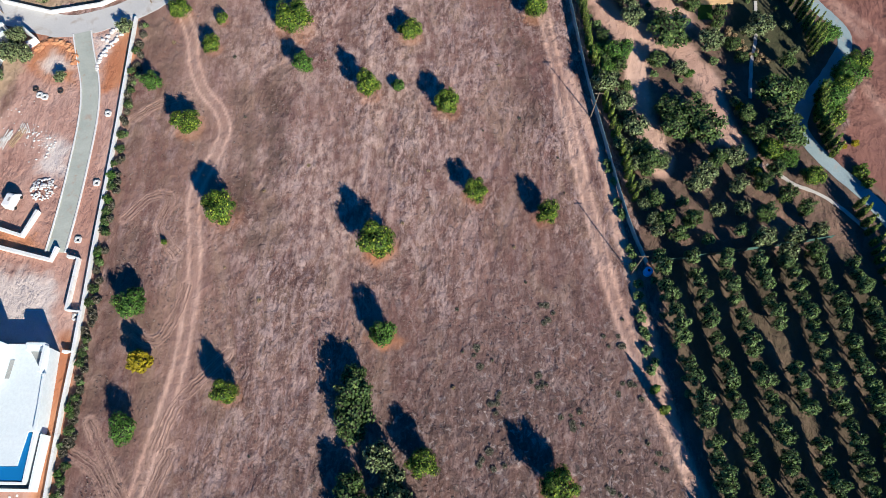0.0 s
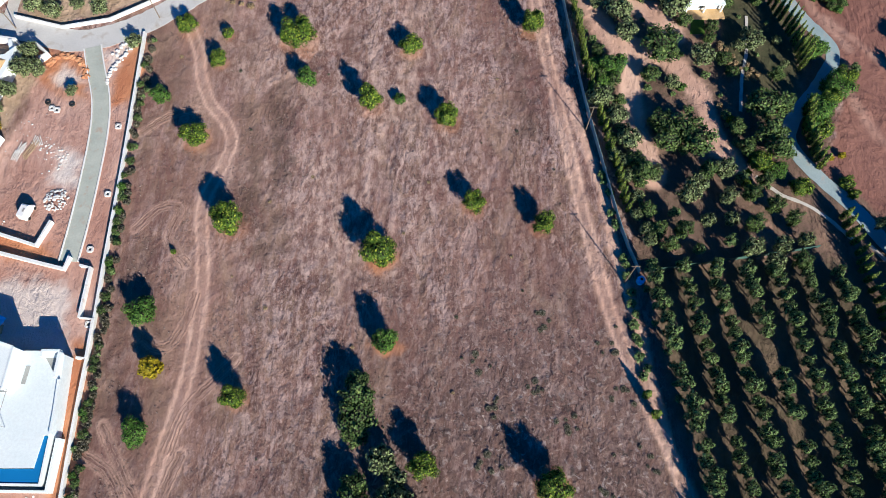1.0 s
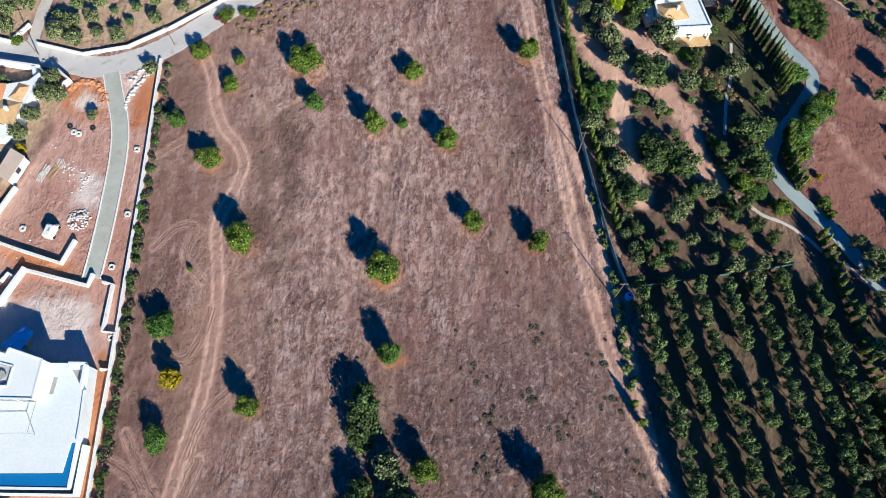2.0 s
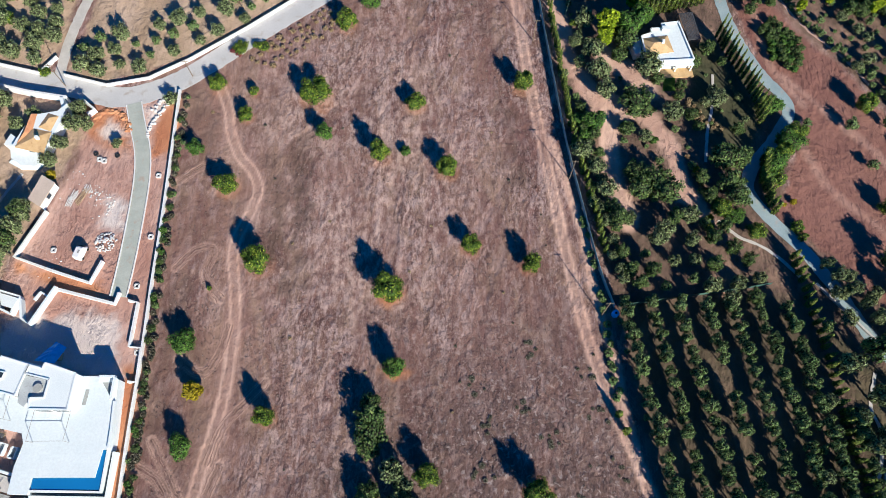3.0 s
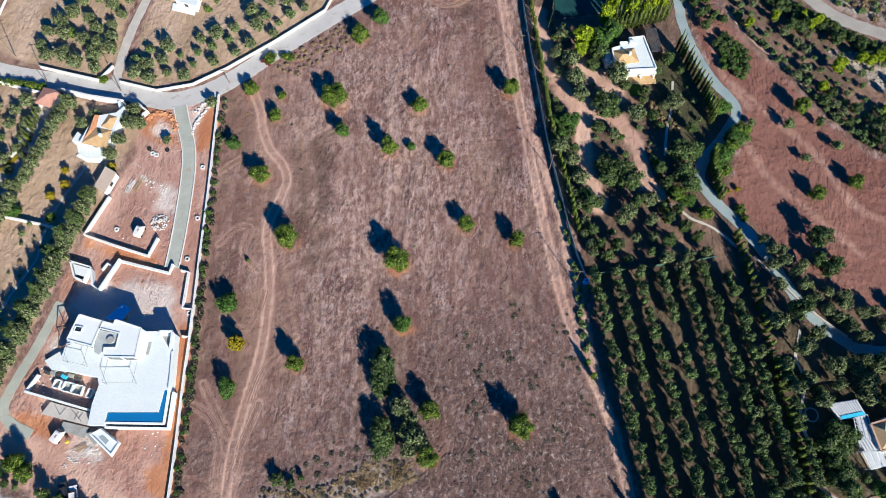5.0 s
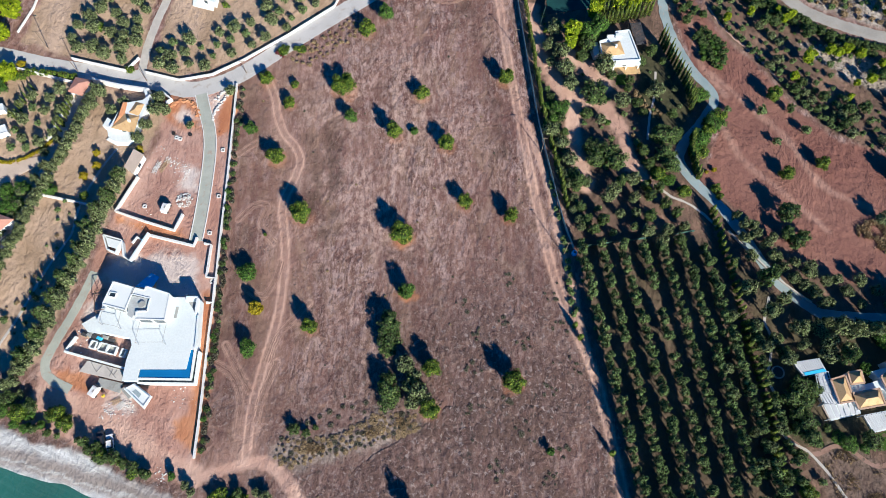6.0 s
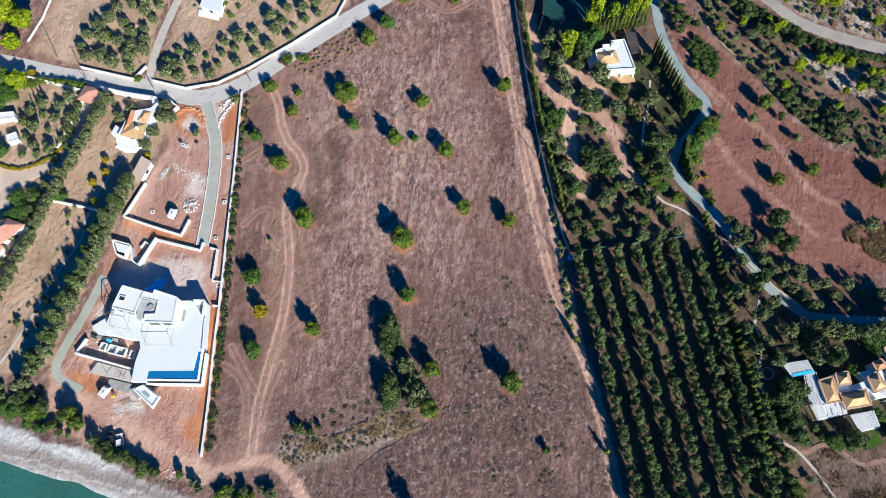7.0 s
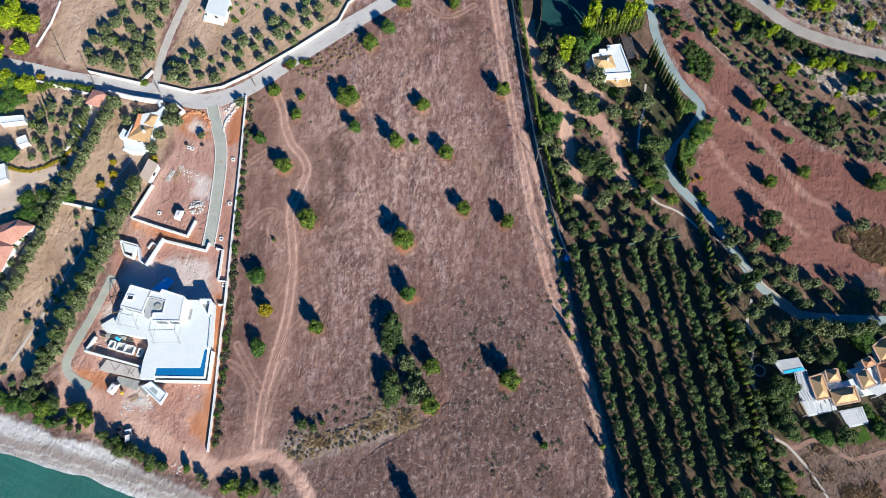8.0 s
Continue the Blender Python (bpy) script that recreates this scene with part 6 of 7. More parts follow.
some("bush", [(-100.5, 57.5, 0.5, 0.4), (-72.4, 130.3, 0.4, 0.4), (-69.9, 125.6, 0.4, 0.35), (-107.5, 116, 0.6, 0.6), (-95.6, 100.5, 0.5, 0.3)], "small bright green shrub in dry ground")
some("grey", [(-102.4, 91.2, 0.9, 0.9), (-104.2, 87.1, 0.9, 0.9), (-97.7, 85.1, 0.8, 0.9), (-94.8, 88.2, 0.7, 0.8), (-84.4, 89.3, 0.9, 0.9), (-84.7, 85.2, 1.0, 1.0), (-82.1, 85.2, 0.8, 0.8), (-86.8, 80.1, 0.9, 0.9), (-88.3, 75.7, 0.9, 0.9), (-74.4, 80.6, 0.55, 0.5), (-63.8, 92.6, 0.8, 0.7)])
row("grey", [(-103.4, 91.9), (-105.2, 83.6), (-107.1, 75.6), (-109.3, 68.2), (-111.8, 59.7), (-113.5, 52.3), (-115.8, 44.3), (-118.3, 34), (-121.3, 24.1)], 2.6, 0.72, 1.15, 0.5)
row("grey", [(-112.5, 75.5), (-114.4, 68.5), (-116.7, 61.5), (-118.9, 53.2), (-120.9, 45.1), (-123.1, 37.3), (-125.7, 29)], 4.2, 0.6, 0.6, 1.0)
row("cypress", [(-111.5, 92.3), (-113.4, 82.8), (-115, 74.1)], 2.2, 0.8, 0.5)
row("grey", [(-90.4, 63.5), (-92.4, 56.1), (-94.1, 48), (-96.3, 38.4), (-98.2, 30.8), (-100.6, 22.6), (-102.8, 14), (-105.7, 6.8), (-108.4, 2.6)], 2.4, 0.8, 1.45, 0.7)
row("dark", [(-91.6, 61.7), (-94.5, 49.8), (-97.5, 36.7), (-100.2, 26.7), (-102.9, 17.8), (-105, 10.1)], 5.0, 0.7, 1.2, 1.2)
grove([(-126.3, 89.3), (-110.9, 93), (-110.6, 83.3), (-114.3, 74.6), (-123.4, 71.3), (-128.3, 77.1)], 3.7, 31, ["grey", "grey", "wild"], 0.78, 0.8)
grove([(-91.6, 110.5), (-80.6, 110.2), (-66.6, 115.2), (-54, 127.7), (-43.4, 136.2), (-32.8, 133.8), (-49.2, 115.4), (-61.2, 107.6), (-70.4, 101.4), (-80.8, 99.2), (-89.3, 101.7)], 4.1, 32, ["grey", "grey", "wild"], 0.82, 0.8)
grove([(-112.3, 107.2), (-97.6, 103), (-94.3, 107.8), (-92.3, 127.4), (-90.3, 143.2), (-109.5, 143.1), (-107.4, 123.7), (-117.1, 114.4)], 4.4, 33, ["grey"], 0.92, 0.95)
grove([(-127, 8.7), (-113.1, 7.2), (-105.7, 4.3), (-101.9, 0.6), (-106.5, -1.6), (-124.4, -1)], 4.2, 34, ["wild", "grey", "wild"], 0.6, 0.45)
for x, y in scatter([(-84, 130), (-69.1, 124.1), (-58.9, 135), (-56, 145), (-71.6, 144.8), (-69.8, 130.1)], 3.2, 35, 26):
    plant("shrub", x, y, PLANT.uniform(0.4, 0.8), PLANT.uniform(0.4, 0.8), "small dark shrub on dry ground")
row("bush", [(-137, 98.7), (-129.9, 97.5), (-123.2, 99.2), (-111.1, 97.2)], 1.8, 0.5, 0.4, 0.3, "clipped bright green hedge bush", "hedge")
row("yellow", [(-130.6, 69.3), (-127.0, 68.5), (-123.3, 68.6), (-119.1, 70.5), (-115.3, 73.5), (-113.1, 76.7)], 0.9, 0.32, 0.22, 0.12, "low yellow flowering border plant", "border plants")

# ---- shore ----
some("dark", [(-107.3, 1.1, 0.7, 0.5), (-101.5, -0.6, 0.7, 0.5), (-95.8, -2.4, 0.6, 0.5), (-86.6, -9, 0.5, 0.6), (-84.8, -11, 0.45, 0.5), (-82.5, -12.6, 0.5, 0.55), (-80.1, -12.9, 0.4, 0.5), (-78.2, -12.6, 0.5, 0.6), (-76, -13.7, 0.45, 0.5), (-73.5, -14.8, 0.5, 0.55), (-71.4, -15.9, 0.4, 0.4), (-99.4, -6, 0.45, 0.45), (-96, -6.9, 0.4, 0.4), (-83.1, -9.9, 0.4, 0.5), (-48.1, -20.5, 0.5, 0.4)], "dense dark green tree on the edge of the beach")
some("bush", [(-103.8, -2.4, 0.8, 0.7), (-93.9, -2.8, 0.8, 0.8), (-91.6, -4.8, 0.7, 0.7), (-81.8, -11.5, 0.45, 0.6), (-77.1, -13.7, 0.4, 0.5), (-74, -16.4, 0.5, 0.4), (-52.2, -20.5, 0.6, 0.4), (-54, -21.6, 0.5, 0.4), (-49.4, -22.4, 0.6, 0.4), (-46.7, -21.8, 0.5, 0.35)], "yellow-green tree on the edge of the beach")
some("green", [(-115.8, 0.1, 0.8, 0.4), (-112.2, -1.1, 0.8, 0.4), (-108.6, -1.9, 0.7, 0.4), (-119, 1.2, 0.9, 0.5), (-64.2, -16.8, 0.4, 0.5)], "low green shrub behind the beach")
some("grey", [(-41.5, -21.6, 0.7, 0.6), (-60.7, -18.8, 0.5, 0.5), (-43.9, -20.3, 0.5, 0.4), (-59.1, -20.3, 0.5, 0.5)], "grey leafy tree on the edge of the beach")

grove([(-89.4, -7.5), (-83.8, -8.9), (-74.7, -13.6), (-69.9, -16.6), (-74.1, -16.9), (-83.7, -12.8), (-88.2, -10.8)], 2.4, 62, ["wild", "grey", "wild", "dark"], 0.5, 0.42, "leafy tree in a belt along the beach")
grove([(-115.3, 2.7), (-107.2, 1.3), (-97.2, -3.7), (-91.2, -6.1), (-91.9, -8), (-101.1, -6.2), (-112.1, -2.8)], 2.8, 63, ["wild", "grey", "wild", "green"], 0.5, 0.4, "leafy tree in a belt along the beach")
# ---- along the wall and over the field ----
row("green", [(-60.7, 69.3), (-60.3, 54.3), (-59, 23.3), (-58.6, 4.7), (-57.9, -9.1)], 5.0, 0.3, 0.22, 0.5, "small green weed bush along the wall", "wall weeds", 0.6)
row("dark", [(-61, 93), (-60.4, 70), (-59.8, 45), (-58.8, 20), (-57.9, -11)], 2.4, 0.28, 0.2, 0.6, "dark scrub bush along the wall", "wall weeds", 0.35)
row("weed", [(-60.7, 93), (-60.2, 70), (-59.5, 45), (-58.6, 20), (-57.6, -11)], 0.8, 0.75, 0.9, 0.7, "dry grey weed clump along the wall", "wall weeds", 0.3)
row("shrub", [(-60.8, 93.8), (-60.4, 82.4), (-60.3, 69.5), (-60.1, 56.2), (-59.6, 36.7), (-58.9, 18.6), (-58.5, 3.2), (-57.7, -11.2)], 1.6, 0.7, 0.6, 0.7, "", "", 0.6)
row("shrub", [(30.7, 62.5), (32.6, 46), (33.5, 33.9), (34.6, 24)], 1.7, 0.9, 0.8, 0.6, "", "", 0.2)
some("bush", [(-49.6, 107.8, 0.65, 0.35), (-44.2, 108.5, 0.55, 0.3), (-46, 109, 0.4, 0.3), (-67.7, 129.6, 0.3, 0.2), (-34.3, 19.5, 0.3, 0.25), (-48.9, 46.3, 0.2, 0.2)], "low bright green shrub at the roadside")
some("pinkbush", [(-51.4, 107.2, 0.6, 0.6), (-50, 106.3, 0.6, 0.6)])
some("dark", [(-33.2, -6.6, 0.4, 0.3), (-36.2, -5.8, 0.55, 0.4), (-31.1, -5.2, 0.3, 0.25)], "low dark shrub in dry grass")
for x, y in scatter([(-58.3, 94), (11.9, 130.7), (37.2, -12), (37.9, -21.5), (-42.8, -22), (-45.4, 69.7)], 6.0, 37, 34):
    plant(PLANT.choice(["dry", "weed", "weed"]), x, y, PLANT.uniform(0.2, 0.5), PLANT.uniform(0.12, 0.3), "small dry weed clump in the field")
for x, y in scatter([(0.9, 37.2), (28, 34), (33.1, 14.5), (38, -12), (36.4, -22.9), (11, -23), (5.4, -6.5), (-0.6, 17.5)], 6.5, 39, 16):
    for k in range(6):
        plant("weed", x + PLANT.gauss(0, 1.1), y + PLANT.gauss(0, 1.1), PLANT.uniform(0.3, 0.7), PLANT.uniform(0.12, 0.25))
for x, y in scatter(DRY_BANK, 1.0, 40, 150):
    plant(PLANT.choice(["dry", "dry", "dry", "weed"]), x, y, PLANT.uniform(0.25, 0.9), PLANT.uniform(0.15, 0.4), "pale dry grass tussock on a low bank", "bank tussocks")
for x, y in scatter([(-41, -9), (-36, -6), (-30, -5.5), (-22, -3), (-15, 1), (-18, 3), (-30, -2), (-38, -5)], 2.2, 44, 22):
    plant("weed", x, y, PLANT.uniform(0.4, 0.9), PLANT.uniform(0.15, 0.35), "grey dry weed beside the bank")
for x, y in scatter([(-42.7, 111.6), (-27.6, 123.3), (-27.2, 114), (-41.1, 102.8), (-48.5, 104.9)], 1.5, 38, 40):
    plant("dry", x, y, PLANT.uniform(0.4, 0.9), PLANT.uniform(0.3, 0.6))

# ---- east: park, orchard edge and woods ----
some("pine", [(39, 113.2, 1.0, 0.9), (46.3, 120.7, 0.9, 1.0), (49, 126.5, 0.9, 1.1), (53.9, 124.2, 0.8, 1.0), (60.6, 126.6, 0.9, 1.0), (63.5, 127.8, 1.0, 0.9), (58.4, 123.1, 0.7, 0.8), (38.3, 109.4, 0.8, 0.7)])
some("dark", [(44.1, 91.5, 1.4, 1.05), (42.1, 73.5, 0.9, 0.81), (46.4, 71.5, 1.12, 1.0), (48.3, 68.7, 1.12, 1.01), (42.9, 69.2, 0.98, 0.88), (62.1, 76.9, 1.13, 1.13), (66.0, 77.0, 0.92, 0.92), (62.7, 70.8, 0.98, 0.98), (64.1, 67.1, 0.98, 0.88), (37.8, 62.4, 0.8, 0.72), (41.5, 85.1, 0.67, 0.6), (45.3, 89.9, 0.9, 0.72), (43.5, 109.8, 0.93, 0.93), (50.1, 98.8, 0.6, 0.6), (55.4, 96.9, 0.5, 0.6), (54.8, 94.3, 0.45, 0.54), (59.7, 103.9, 0.57, 0.57), (63.0, 107.4, 0.7, 0.7), (41.7, 105.5, 0.7, 0.7), (56.9, 72.5, 0.65, 0.58), (58.2, 68.2, 0.65, 0.59), (57.1, 89.2, 0.58, 0.47), (58.3, 86.0, 0.5, 0.4)])
some("green", [(34.0, 86.7, 1.03, 0.83), (44.6, 113.3, 1.25, 1.5), (47.7, 116.0, 1.05, 1.36), (60.1, 65.3, 0.72, 0.5), (47.6, 82.6, 0.45, 0.32), (75.8, 91.7, 1.0, 0.7), (78.2, 81.9, 1.2, 0.84), (74.1, 77.0, 1.08, 0.87), (71.9, 73.3, 0.78, 0.63), (63.2, 63.3, 0.75, 0.52), (30.7, 87.7, 0.67, 0.47), (32.4, 84.0, 0.67, 0.47)], "rounded green tree in the park")
some("bush", [(60.5, 65.2, 0.75, 0.6), (57.3, 60.8, 0.5, 0.3), (31.8, 116.3, 0.4, 0.3), (76.1, 78.9, 0.75, 0.8), (79.9, 83.7, 0.9, 0.8), (74.2, 72.4, 0.6, 0.7), (66.8, 59.6, 0.7, 0.6), (76.5, 61, 0.6, 0.4)], "bright green leafy tree beside the drive")
some("yellow", [(58, 63.2, 0.4, 0.35), (56.5, 74.8, 0.5, 0.4), (76.9, 67.2, 0.4, 0.3), (74.8, 66.6, 0.3, 0.2)], "small yellow shrub at a path")
some("grey", [(34.0, 115.9, 1.14, 1.14), (35.5, 107.1, 1.18, 1.18), (36.4, 100.4, 1.28, 1.28), (37.6, 95.1, 1.14, 1.14), (47.9, 101.6, 1.44, 1.44), (52.3, 88.8, 1.14, 1.14), (63.1, 93.2, 0.98, 0.98), (30.8, 79.0, 1.1, 1.1), (33.7, 75.0, 0.98, 0.98), (35.5, 69.4, 0.98, 0.98), (32.2, 103.7, 0.72, 0.72), (28.1, 100.3, 0.6, 0.6), (31.5, 109.7, 0.84, 0.84), (45.7, 82.9, 0.8, 0.8), (53.1, 63.2, 1.0, 1.0), (39.7, 62.4, 0.82, 0.82), (47.0, 59.7, 0.96, 0.96)])
row("grey", [(79.1, 51.5), (84.2, 45.5), (89.4, 38.1), (94.4, 30.6), (99.8, 26)], 3.4, 0.62, 1.25, 0.8, "leafy tree along the blue-grey drive", "")
row("grey", [(101.1, 21.2), (110.1, 20.1), (119.3, 19.7)], 4.0, 0.7, 1.6, 0.8, "leafy tree along the blue-grey drive", "")
grove([(59.6, 100.6), (67.6, 105), (70.6, 88), (66, 84), (60.8, 88)], 4.4, 60, ["dark", "shrub", "grey", "shrub"], 0.5, 0.6)
grove([(42, 100.5), (50.1, 89.9), (56.3, 81.8), (58.5, 69.9), (51.2, 64.1), (39.8, 69.8), (38.9, 81.6)], 4.4, 61, ["shrub", "shrub", "wild"], 0.7, 0.6)
grove([(29.6, 125.2), (33, 118), (32, 104), (35, 92), (36.6, 78), (35.6, 68), (33.1, 70), (30.5, 88), (28.6, 108)], 2.6, 59, ["wild", "grey", "shrub", "dark", "shrub"], 0.5, 0.55, "scrubby tree in a belt along the fence", "")
row("grey", [(33.7, 67.5), (35, 60.9), (36.7, 54.5), (36.9, 47.3)], 3.2, 0.6, 0.65, 1.2)
row("grey", [(32.3, 82.3), (33.3, 75.3), (35, 69.5)], 3.4, 0.55, 0.6, 1.0)
row("dark", [(37.3, 63.8), (37.5, 57.2), (38.4, 50.9), (40, 45.6)], 4.0, 0.6, 0.65, 1.5)
grove([(42, 54.5), (47.6, 62.9), (57.8, 63.9), (65.6, 52), (68, 45.8), (63.8, 44), (44.4, 43.8)], 3.8, 41, ["grey", "dark", "wild", "wild"], 0.72, 1.05)
grove([(69.9, 42.5), (73.7, 39), (75.9, 11.5), (78.8, -11.8), (75.5, -14.6), (71.1, 2.4), (70.1, 24)], 4.6, 42, ["wild", "grey"], 0.6, 1.0)
grove([(77.2, 38.9), (83.1, 33.8), (95, 21.6), (123, 22.6), (121.5, 16.3), (105.2, 11.5), (96.4, 13), (84.8, 11.4), (80, 14.5)], 5.2, 43, ["grey", "grey", "wild", "dark"], 0.8, 1.6)
some("dark", [(88.6, 5.4, 1.03, 0.88), (86.0, 2.4, 0.97, 0.82), (88.8, 1.5, 0.87, 0.74), (91.6, 4.5, 0.8, 0.68), (88.7, -3.4, 0.98, 0.84), (88.9, -7.2, 0.93, 0.79), (86.9, -1.0, 0.8, 0.68), (103.4, -7.6, 0.95, 0.81), (86.1, -5.1, 0.65, 0.55), (86.3, 13.8, 0.68, 0.58), (82.4, -16.3, 0.72, 0.61), (85.7, -11.3, 0.65, 0.55)], "dense dark green garden tree near the terraces")
some("grey", [(97.4, 13.4, 1.08, 1.08), (87.4, 13.1, 0.72, 0.72), (84.9, 17.5, 0.82, 0.82), (101.7, 20.5, 1.28, 1.28), (96.2, 20.2, 1.04, 1.04), (107.3, 20.3, 1.08, 1.08), (102.8, 14.7, 0.94, 0.94), (91.0, 20.2, 1.04, 1.04), (81.5, 0.7, 0.68, 0.68), (81.8, -4.7, 0.8, 0.8), (80.2, 17.5, 0.9, 0.9)], "leafy olive tree in a shaded garden")
some("green", [(112.8, 18.5, 1.07, 0.85), (113.8, 16.1, 0.97, 0.77), (106.6, 10.1, 0.6, 0.48), (110.2, -1.6, 0.7, 0.56), (112.9, -6.6, 0.85, 0.68), (96.3, -7.0, 0.72, 0.36), (98.8, -8.8, 0.63, 0.32), (113.8, 5.3, 0.5, 0.25)], "rounded green garden tree beside the house")
grove([(95.7, -5.5), (104.1, -6.8), (103.3, -10.4), (95.3, -7.6)], 3.6, 45, ["grey", "green"], 0.7, 0.6)
grove([(90, -6.2), (94.8, -4), (96.4, -6.8), (90.9, -9)], 3.4, 46, ["dark", "bush"], 0.5, 0.4)
grove([(82.7, 50.5), (88.3, 44.3), (98, 35.8), (119.3, 31.7), (123.8, 24.4), (99.3, 26.7), (88.6, 37.1)], 4.2, 47, ["grey"], 0.75, 0.75)
grove([(110.5, -2.5), (121.4, 2.7), (118.1, -10.2), (113, -7.4)], 3.6, 48, ["green", "bush", "grey"], 0.6, 0.5)
grove([(74.5, -11.9), (81.2, -10.4), (88.2, -11.8), (92.5, -22.6), (85.6, -29.1), (77.3, -29.2)], 5.0, 49, ["dark", "wild", "bush"], 0.7, 0.6)
some("bush", [(97.6, 91.7, 0.85, 0.9), (107.5, 68.7, 0.72, 0.7), (96.7, 65.4, 0.72, 0.8), (77.1, 58.6, 0.42, 0.4), (128.2, 65.1, 1.0, 0.9)], "rounded tree on the red earth")
some("wild", [(93.2, 86.4, 1.0, 1.1), (105.2, 79.8, 1.0, 1.0), (96.1, 76.1, 0.8, 0.8), (83.5, 87.1, 0.7, 0.7)], "pale olive tree on the red earth", "red field trees")
some("dark", [(94.1, 52.5, 1.05, 1.1), (102, 87.2, 0.45, 0.6), (93.1, 46.6, 0.8, 0.8), (95, 44, 0.8, 0.8), (97.5, 46.1, 0.7, 0.7), (127.7, 64.1, 0.8, 0.8)], "dark green tree on the red earth")
some("grey", [(120.3, 51.2, 1.0, 1.1), (89.4, 46, 0.6, 0.7), (84.6, 49.5, 0.7, 0.7), (81.6, 45.6, 0.8, 0.8), (82.4, 40.4, 0.8, 0.8), (97.8, 37.5, 0.8, 0.8), (104.2, 33.8, 0.7, 0.8)], "grey-green tree on the edge of the red earth")
for x, y in scatter([(77.5, 114), (80.6, 117.7), (85.4, 112.3), (86.9, 105.6), (83.6, 102.5), (79, 105.5)], 1.6, 51, 70):
    plant(PLANT.choice(["dark", "dark", "green"]), x, y, PLANT.uniform(0.36, 0.48), PLANT.uniform(0.3, 0.42), "dense evergreen of an oval grove on red earth")
some("dark", [(74.8, 124.2, 0.55, 0.6), (75.7, 120, 0.55, 0.6), (73.4, 128.2, 0.5, 0.5), (77.8, 122.8, 0.45, 0.5)])
row("dark", [(97.9, 132), (107, 124.9), (116.1, 118.5), (124.3, 113.5), (134.5, 110), (150, 106.6)], 1.5, 0.45, 0.36, 0.5, "dense dark hedge shrub beside the gravel road", "road hedge")
row("dark", [(96.7, 129.6), (105.9, 122.6), (114.9, 116.2), (123.3, 110.8), (133.1, 107.3)], 2.2, 0.5, 0.4, 0.9, "dense dark hedge shrub beside the gravel road", "road hedge")
row("wild", [(85, 125.6), (89.6, 116.4), (97.8, 105.7), (106.5, 89.9), (115.1, 80.2)], 2.0, 0.55, 0.6, 0.6, "scrubby tree on the edge of the wood", "")
row("dark", [(71, 130.8), (75.3, 130.3), (79, 125.6), (82.1, 120.5)], 2.0, 0.42, 0.42, 1.2, "dense dark tree beside the red road", "")
grove([(84, 141.6), (95.8, 136.8), (103, 123.7), (115.7, 112.4), (124.2, 109.1), (116.9, 100.3), (121.8, 89.8), (114.6, 80.6), (106, 89.7), (98.5, 102.3), (93.3, 109.3), (87.2, 119.7)], 2.8, 52, ["dark", "grey", "wild", "wild", "shrub", "shrub"], 0.62, 0.6)
grove([(123.8, 107.3), (142.6, 102.6), (134.9, 71.8), (122.2, 75.6), (113.3, 82.6), (117, 91.8), (131.6, 86.8), (134.5, 95.1)], 3.0, 53, ["dark", "wild", "grey", "shrub", "wild"], 0.68, 0.7)
some("pine", [(88.2, 120.4, 0.5, 0.5), (96, 122.8, 0.4, 0.5), (105.6, 119.4, 0.5, 0.6), (108.1, 121.3, 0.5, 0.6), (104.9, 124.1, 0.4, 0.4), (105, 98.4, 0.55, 0.5), (118, 108.3, 0.6, 0.5), (120, 107.2, 0.6, 0.5), (123.2, 108.7, 0.7, 0.5), (126.7, 106.6, 0.6, 0.5), (123.6, 96.4, 0.4, 0.4), (127.9, 97.5, 0.55, 0.5), (120.3, 91.2, 0.4, 0.4), (132.5, 89.2, 0.5, 0.5), (139.6, 123.2, 0.7, 0.5), (122.7, 131.3, 0.8, 0.6), (127.3, 130.8, 0.8, 0.6), (111.5, 131.7, 0.4, 0.6), (132.9, 103.6, 0.5, 0.4), (135.9, 103.6, 0.5, 0.4), (110.2, 104.9, 0.8, 0.7)], "young pine catching the sun in the scrub")
for x, y in scatter(SCRUB, 2.0, 54, 190):
    plant(PLANT.choice(["shrub", "shrub", "dry", "dry"]), x, y, PLANT.uniform(0.6, 1.4), PLANT.uniform(0.6, 1.2))
for x, y in scatter([(49.5, 85.4), (53.1, 82.4), (56.8, 75.4), (58.3, 64.7), (55.1, 66.6), (51.8, 77.3)], 1.6, 57, 40):
    plant("dry", x, y, PLANT.uniform(0.5, 1.0), PLANT.uniform(0.5, 1.0))
for x, y in scatter([(52.6, 95.9), (57, 95.3), (64.8, 85.5), (63.7, 83.5), (56.5, 90.6)], 1.4, 58, 40):
    plant("dry", x, y, PLANT.uniform(0.4, 0.8), PLANT.uniform(0.4, 0.8), "dry orange-brown border shrub")


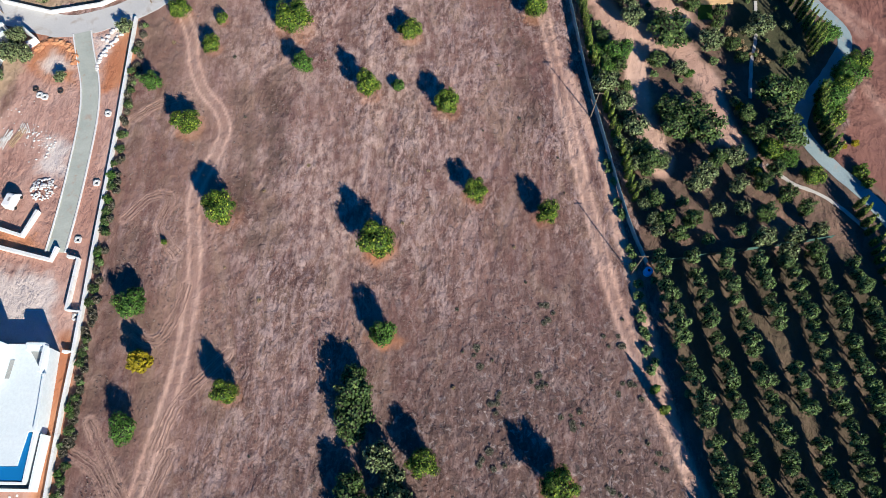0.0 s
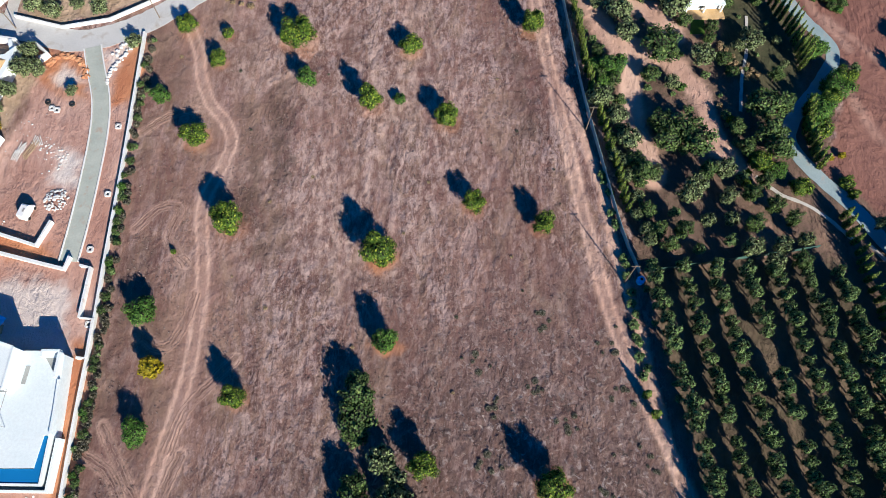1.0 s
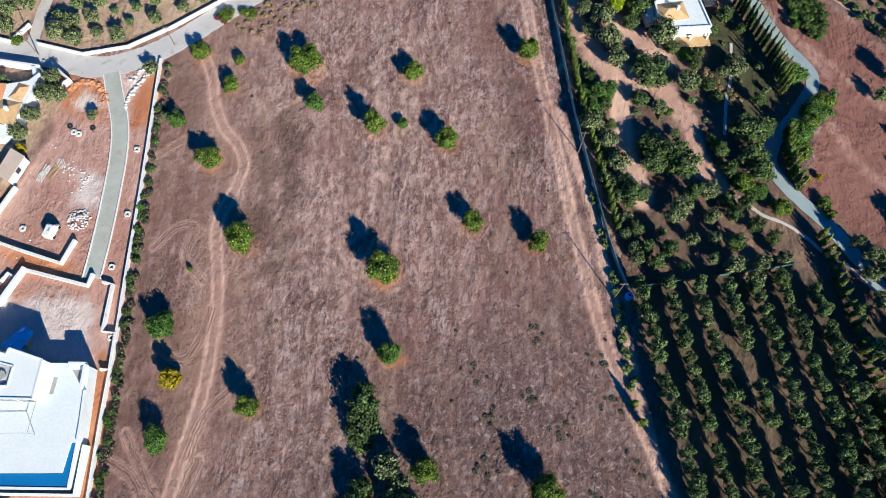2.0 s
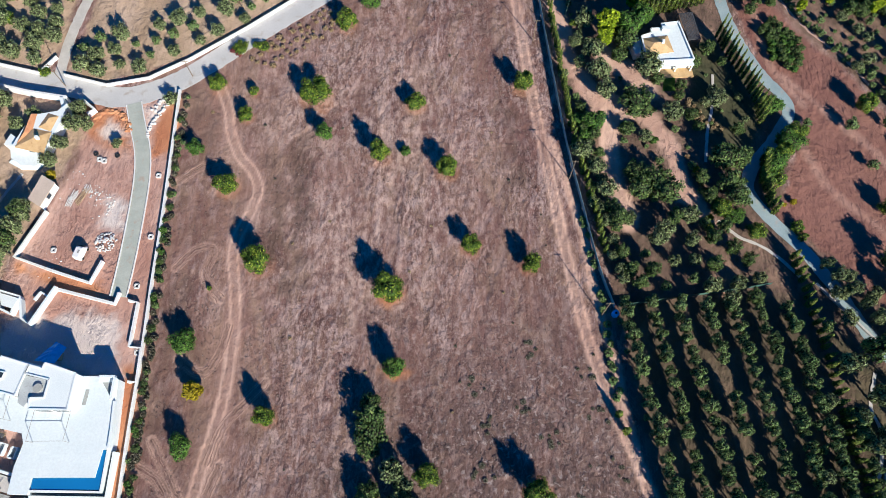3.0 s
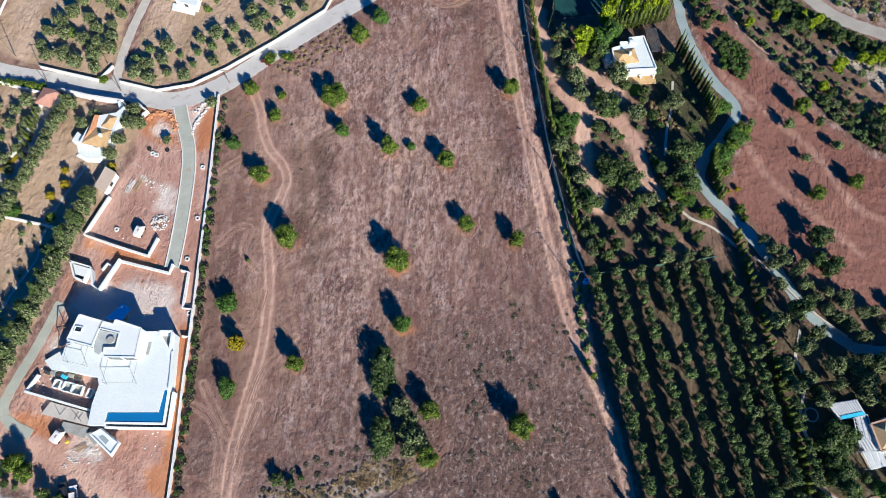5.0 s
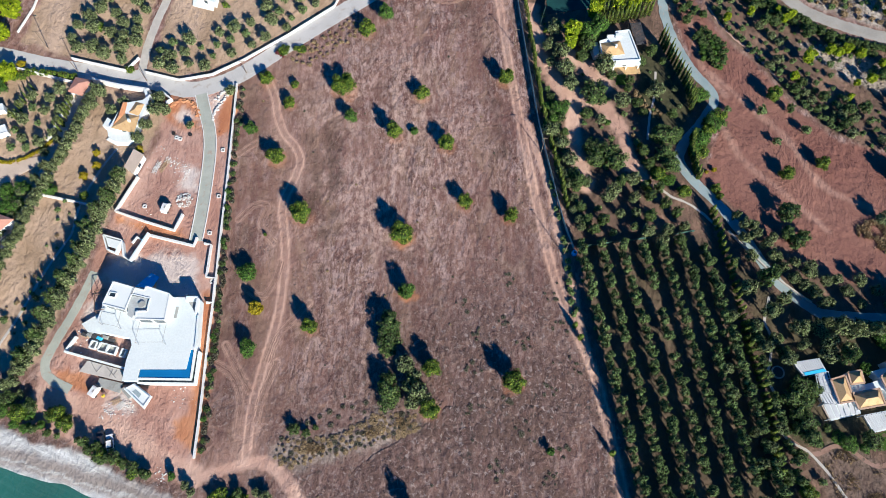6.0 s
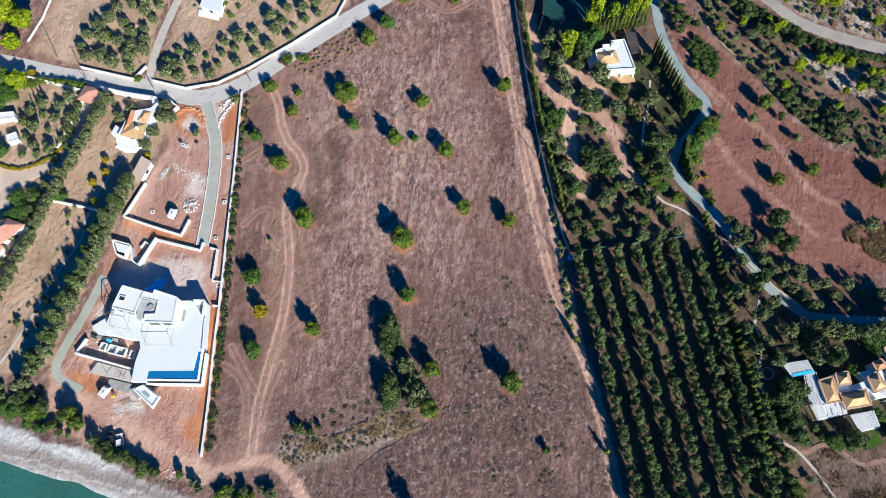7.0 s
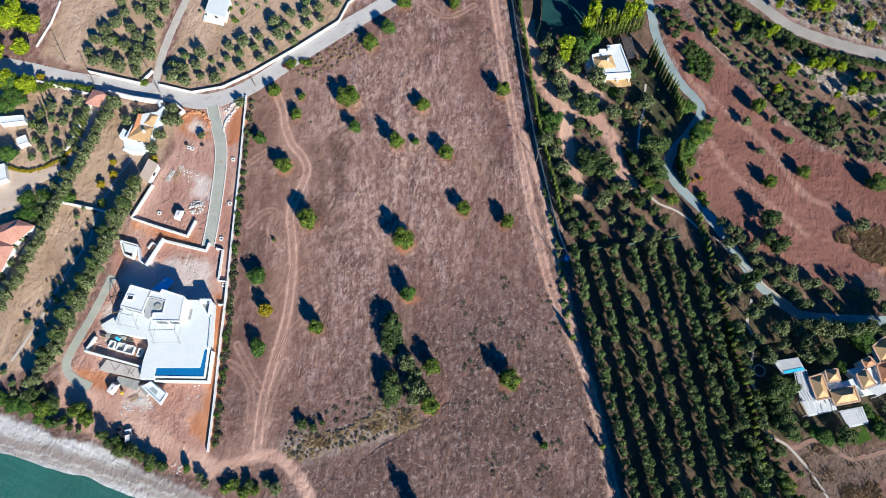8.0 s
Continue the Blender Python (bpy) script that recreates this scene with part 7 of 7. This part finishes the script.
# ---- dry grass over the field: too many blades to count ----
def grass(name, label, poly, count, seed, tall, material):
    rng = np.random.RandomState(seed)
    xs, ys = [p[0] for p in poly], [p[1] for p in poly]
    P = np.stack([rng.uniform(min(xs), max(xs), count * 5), rng.uniform(min(ys), max(ys), count * 5)], -1)
    dist = area_distance(P[:, 0], P[:, 1], poly)
    road = np.minimum(line_distance(P[:, 0], P[:, 1], BUSH_TRACK), line_distance(P[:, 0], P[:, 1], FIELD_TRACK))
    clump = value_noise(P[:, 0], P[:, 1], 3.5, seed + 1) + 0.8 * value_noise(P[:, 0], P[:, 1], 9.0, seed + 2)
    road = np.minimum(road, line_distance(P[:, 0], P[:, 1], GRAVEL_ROAD) - 1.5)
    P = P[(dist < -1.0 - 2.5 * np.abs(value_noise(P[:, 0], P[:, 1], 2.5, seed + 3))) & (road > 2.2) & (clump > rng.uniform(-0.6, 0.9, len(P)))][:count]
    verts, faces = [], []
    for x, y in P:
        for k in range(3):
            a = rng.uniform(0, 6.28)
            h, w = tall * rng.uniform(0.6, 1.3), 0.07 + 0.08 * rng.rand()
            lean = rng.uniform(0.1, 0.8) * h
            ca, sa = math.cos(a), math.sin(a)
            ox, oy = x + rng.uniform(-0.15, 0.15), y + rng.uniform(-0.15, 0.15)
            b = len(verts)
            verts += [(ox - sa * w, oy + ca * w, 0.0), (ox + sa * w, oy - ca * w, 0.0), (ox + ca * lean, oy + sa * lean, h)]
            faces.append((b, b + 1, b + 2))
    return tagged(raw(name, verts, faces, material), label, "grass", "", "stuff")


FIELD_EDGE = [(-61.1, 95.1), (-27.4, 118.6), (-16.7, 132.9), (14, 140.5), (20.2, 90.4), (25.4, 47.9), (31.1, 19.3), (38.1, -10.6), (41.2, -24.2), (-31.3, -24.6), (-40.9, -12.5), (-57.2, 1.8), (-59.3, 50.9)]
grass("dry_grass", "pale dry grass stubble scattered over the brown field", FIELD_EDGE, 9000, 61, 0.14, "leaf_straw")
grass("tall_dry_grass", "bank of tall pale dry grass across the field", DRY_BANK, 2600, 64, 0.7, "leaf_dry")
grass("tall_dry_grass", "straw-coloured dry reeds on a mound", DRY_MOUND, 3000, 67, 0.9, "leaf_dry")
grass("tall_dry_grass", "grey-brown dry scrub below the terraces", SOUTH_SCRUB, 2500, 70, 0.6, "leaf_dry")
grass("scrub_grass", "low grey scrub and dry grass on rocky ground", SCRUB, 6000, 73, 0.6, "leaf_straw")
for seed, spot in enumerate([(-103.5, 45.2), (-107.3, 33.1), (-112.5, 21.5), (-102.3, 51.5), (-109, 26.4)]):
    for x, y in scatter([(spot[0] - 5, spot[1] - 5), (spot[0] + 5, spot[1] - 5), (spot[0] + 5, spot[1] + 5), (spot[0] - 5, spot[1] + 5)], 2.2, 80 + seed, 7):
        plant(PLANT.choice(["shrub", "dry", "wild"]), x, y, PLANT.uniform(0.3, 0.7), PLANT.uniform(0.3, 0.6), "small shrub beside a garden path")
rocks = tagged(new("scrub_rocks"), "pale rocks scattered in the scrub", "rocks", "", "stuff")
rng = random.Random(90)
bm = bmesh.new()
for x, y in scatter(SCRUB, 1.5, 91, 260) + scatter(SCRUB_LOW, 1.6, 92, 120):
    stone(rng, rng.uniform(0.2, 0.6), bm, (x, y, 0.1))
part("rock", bm, "stone_tan", rocks)
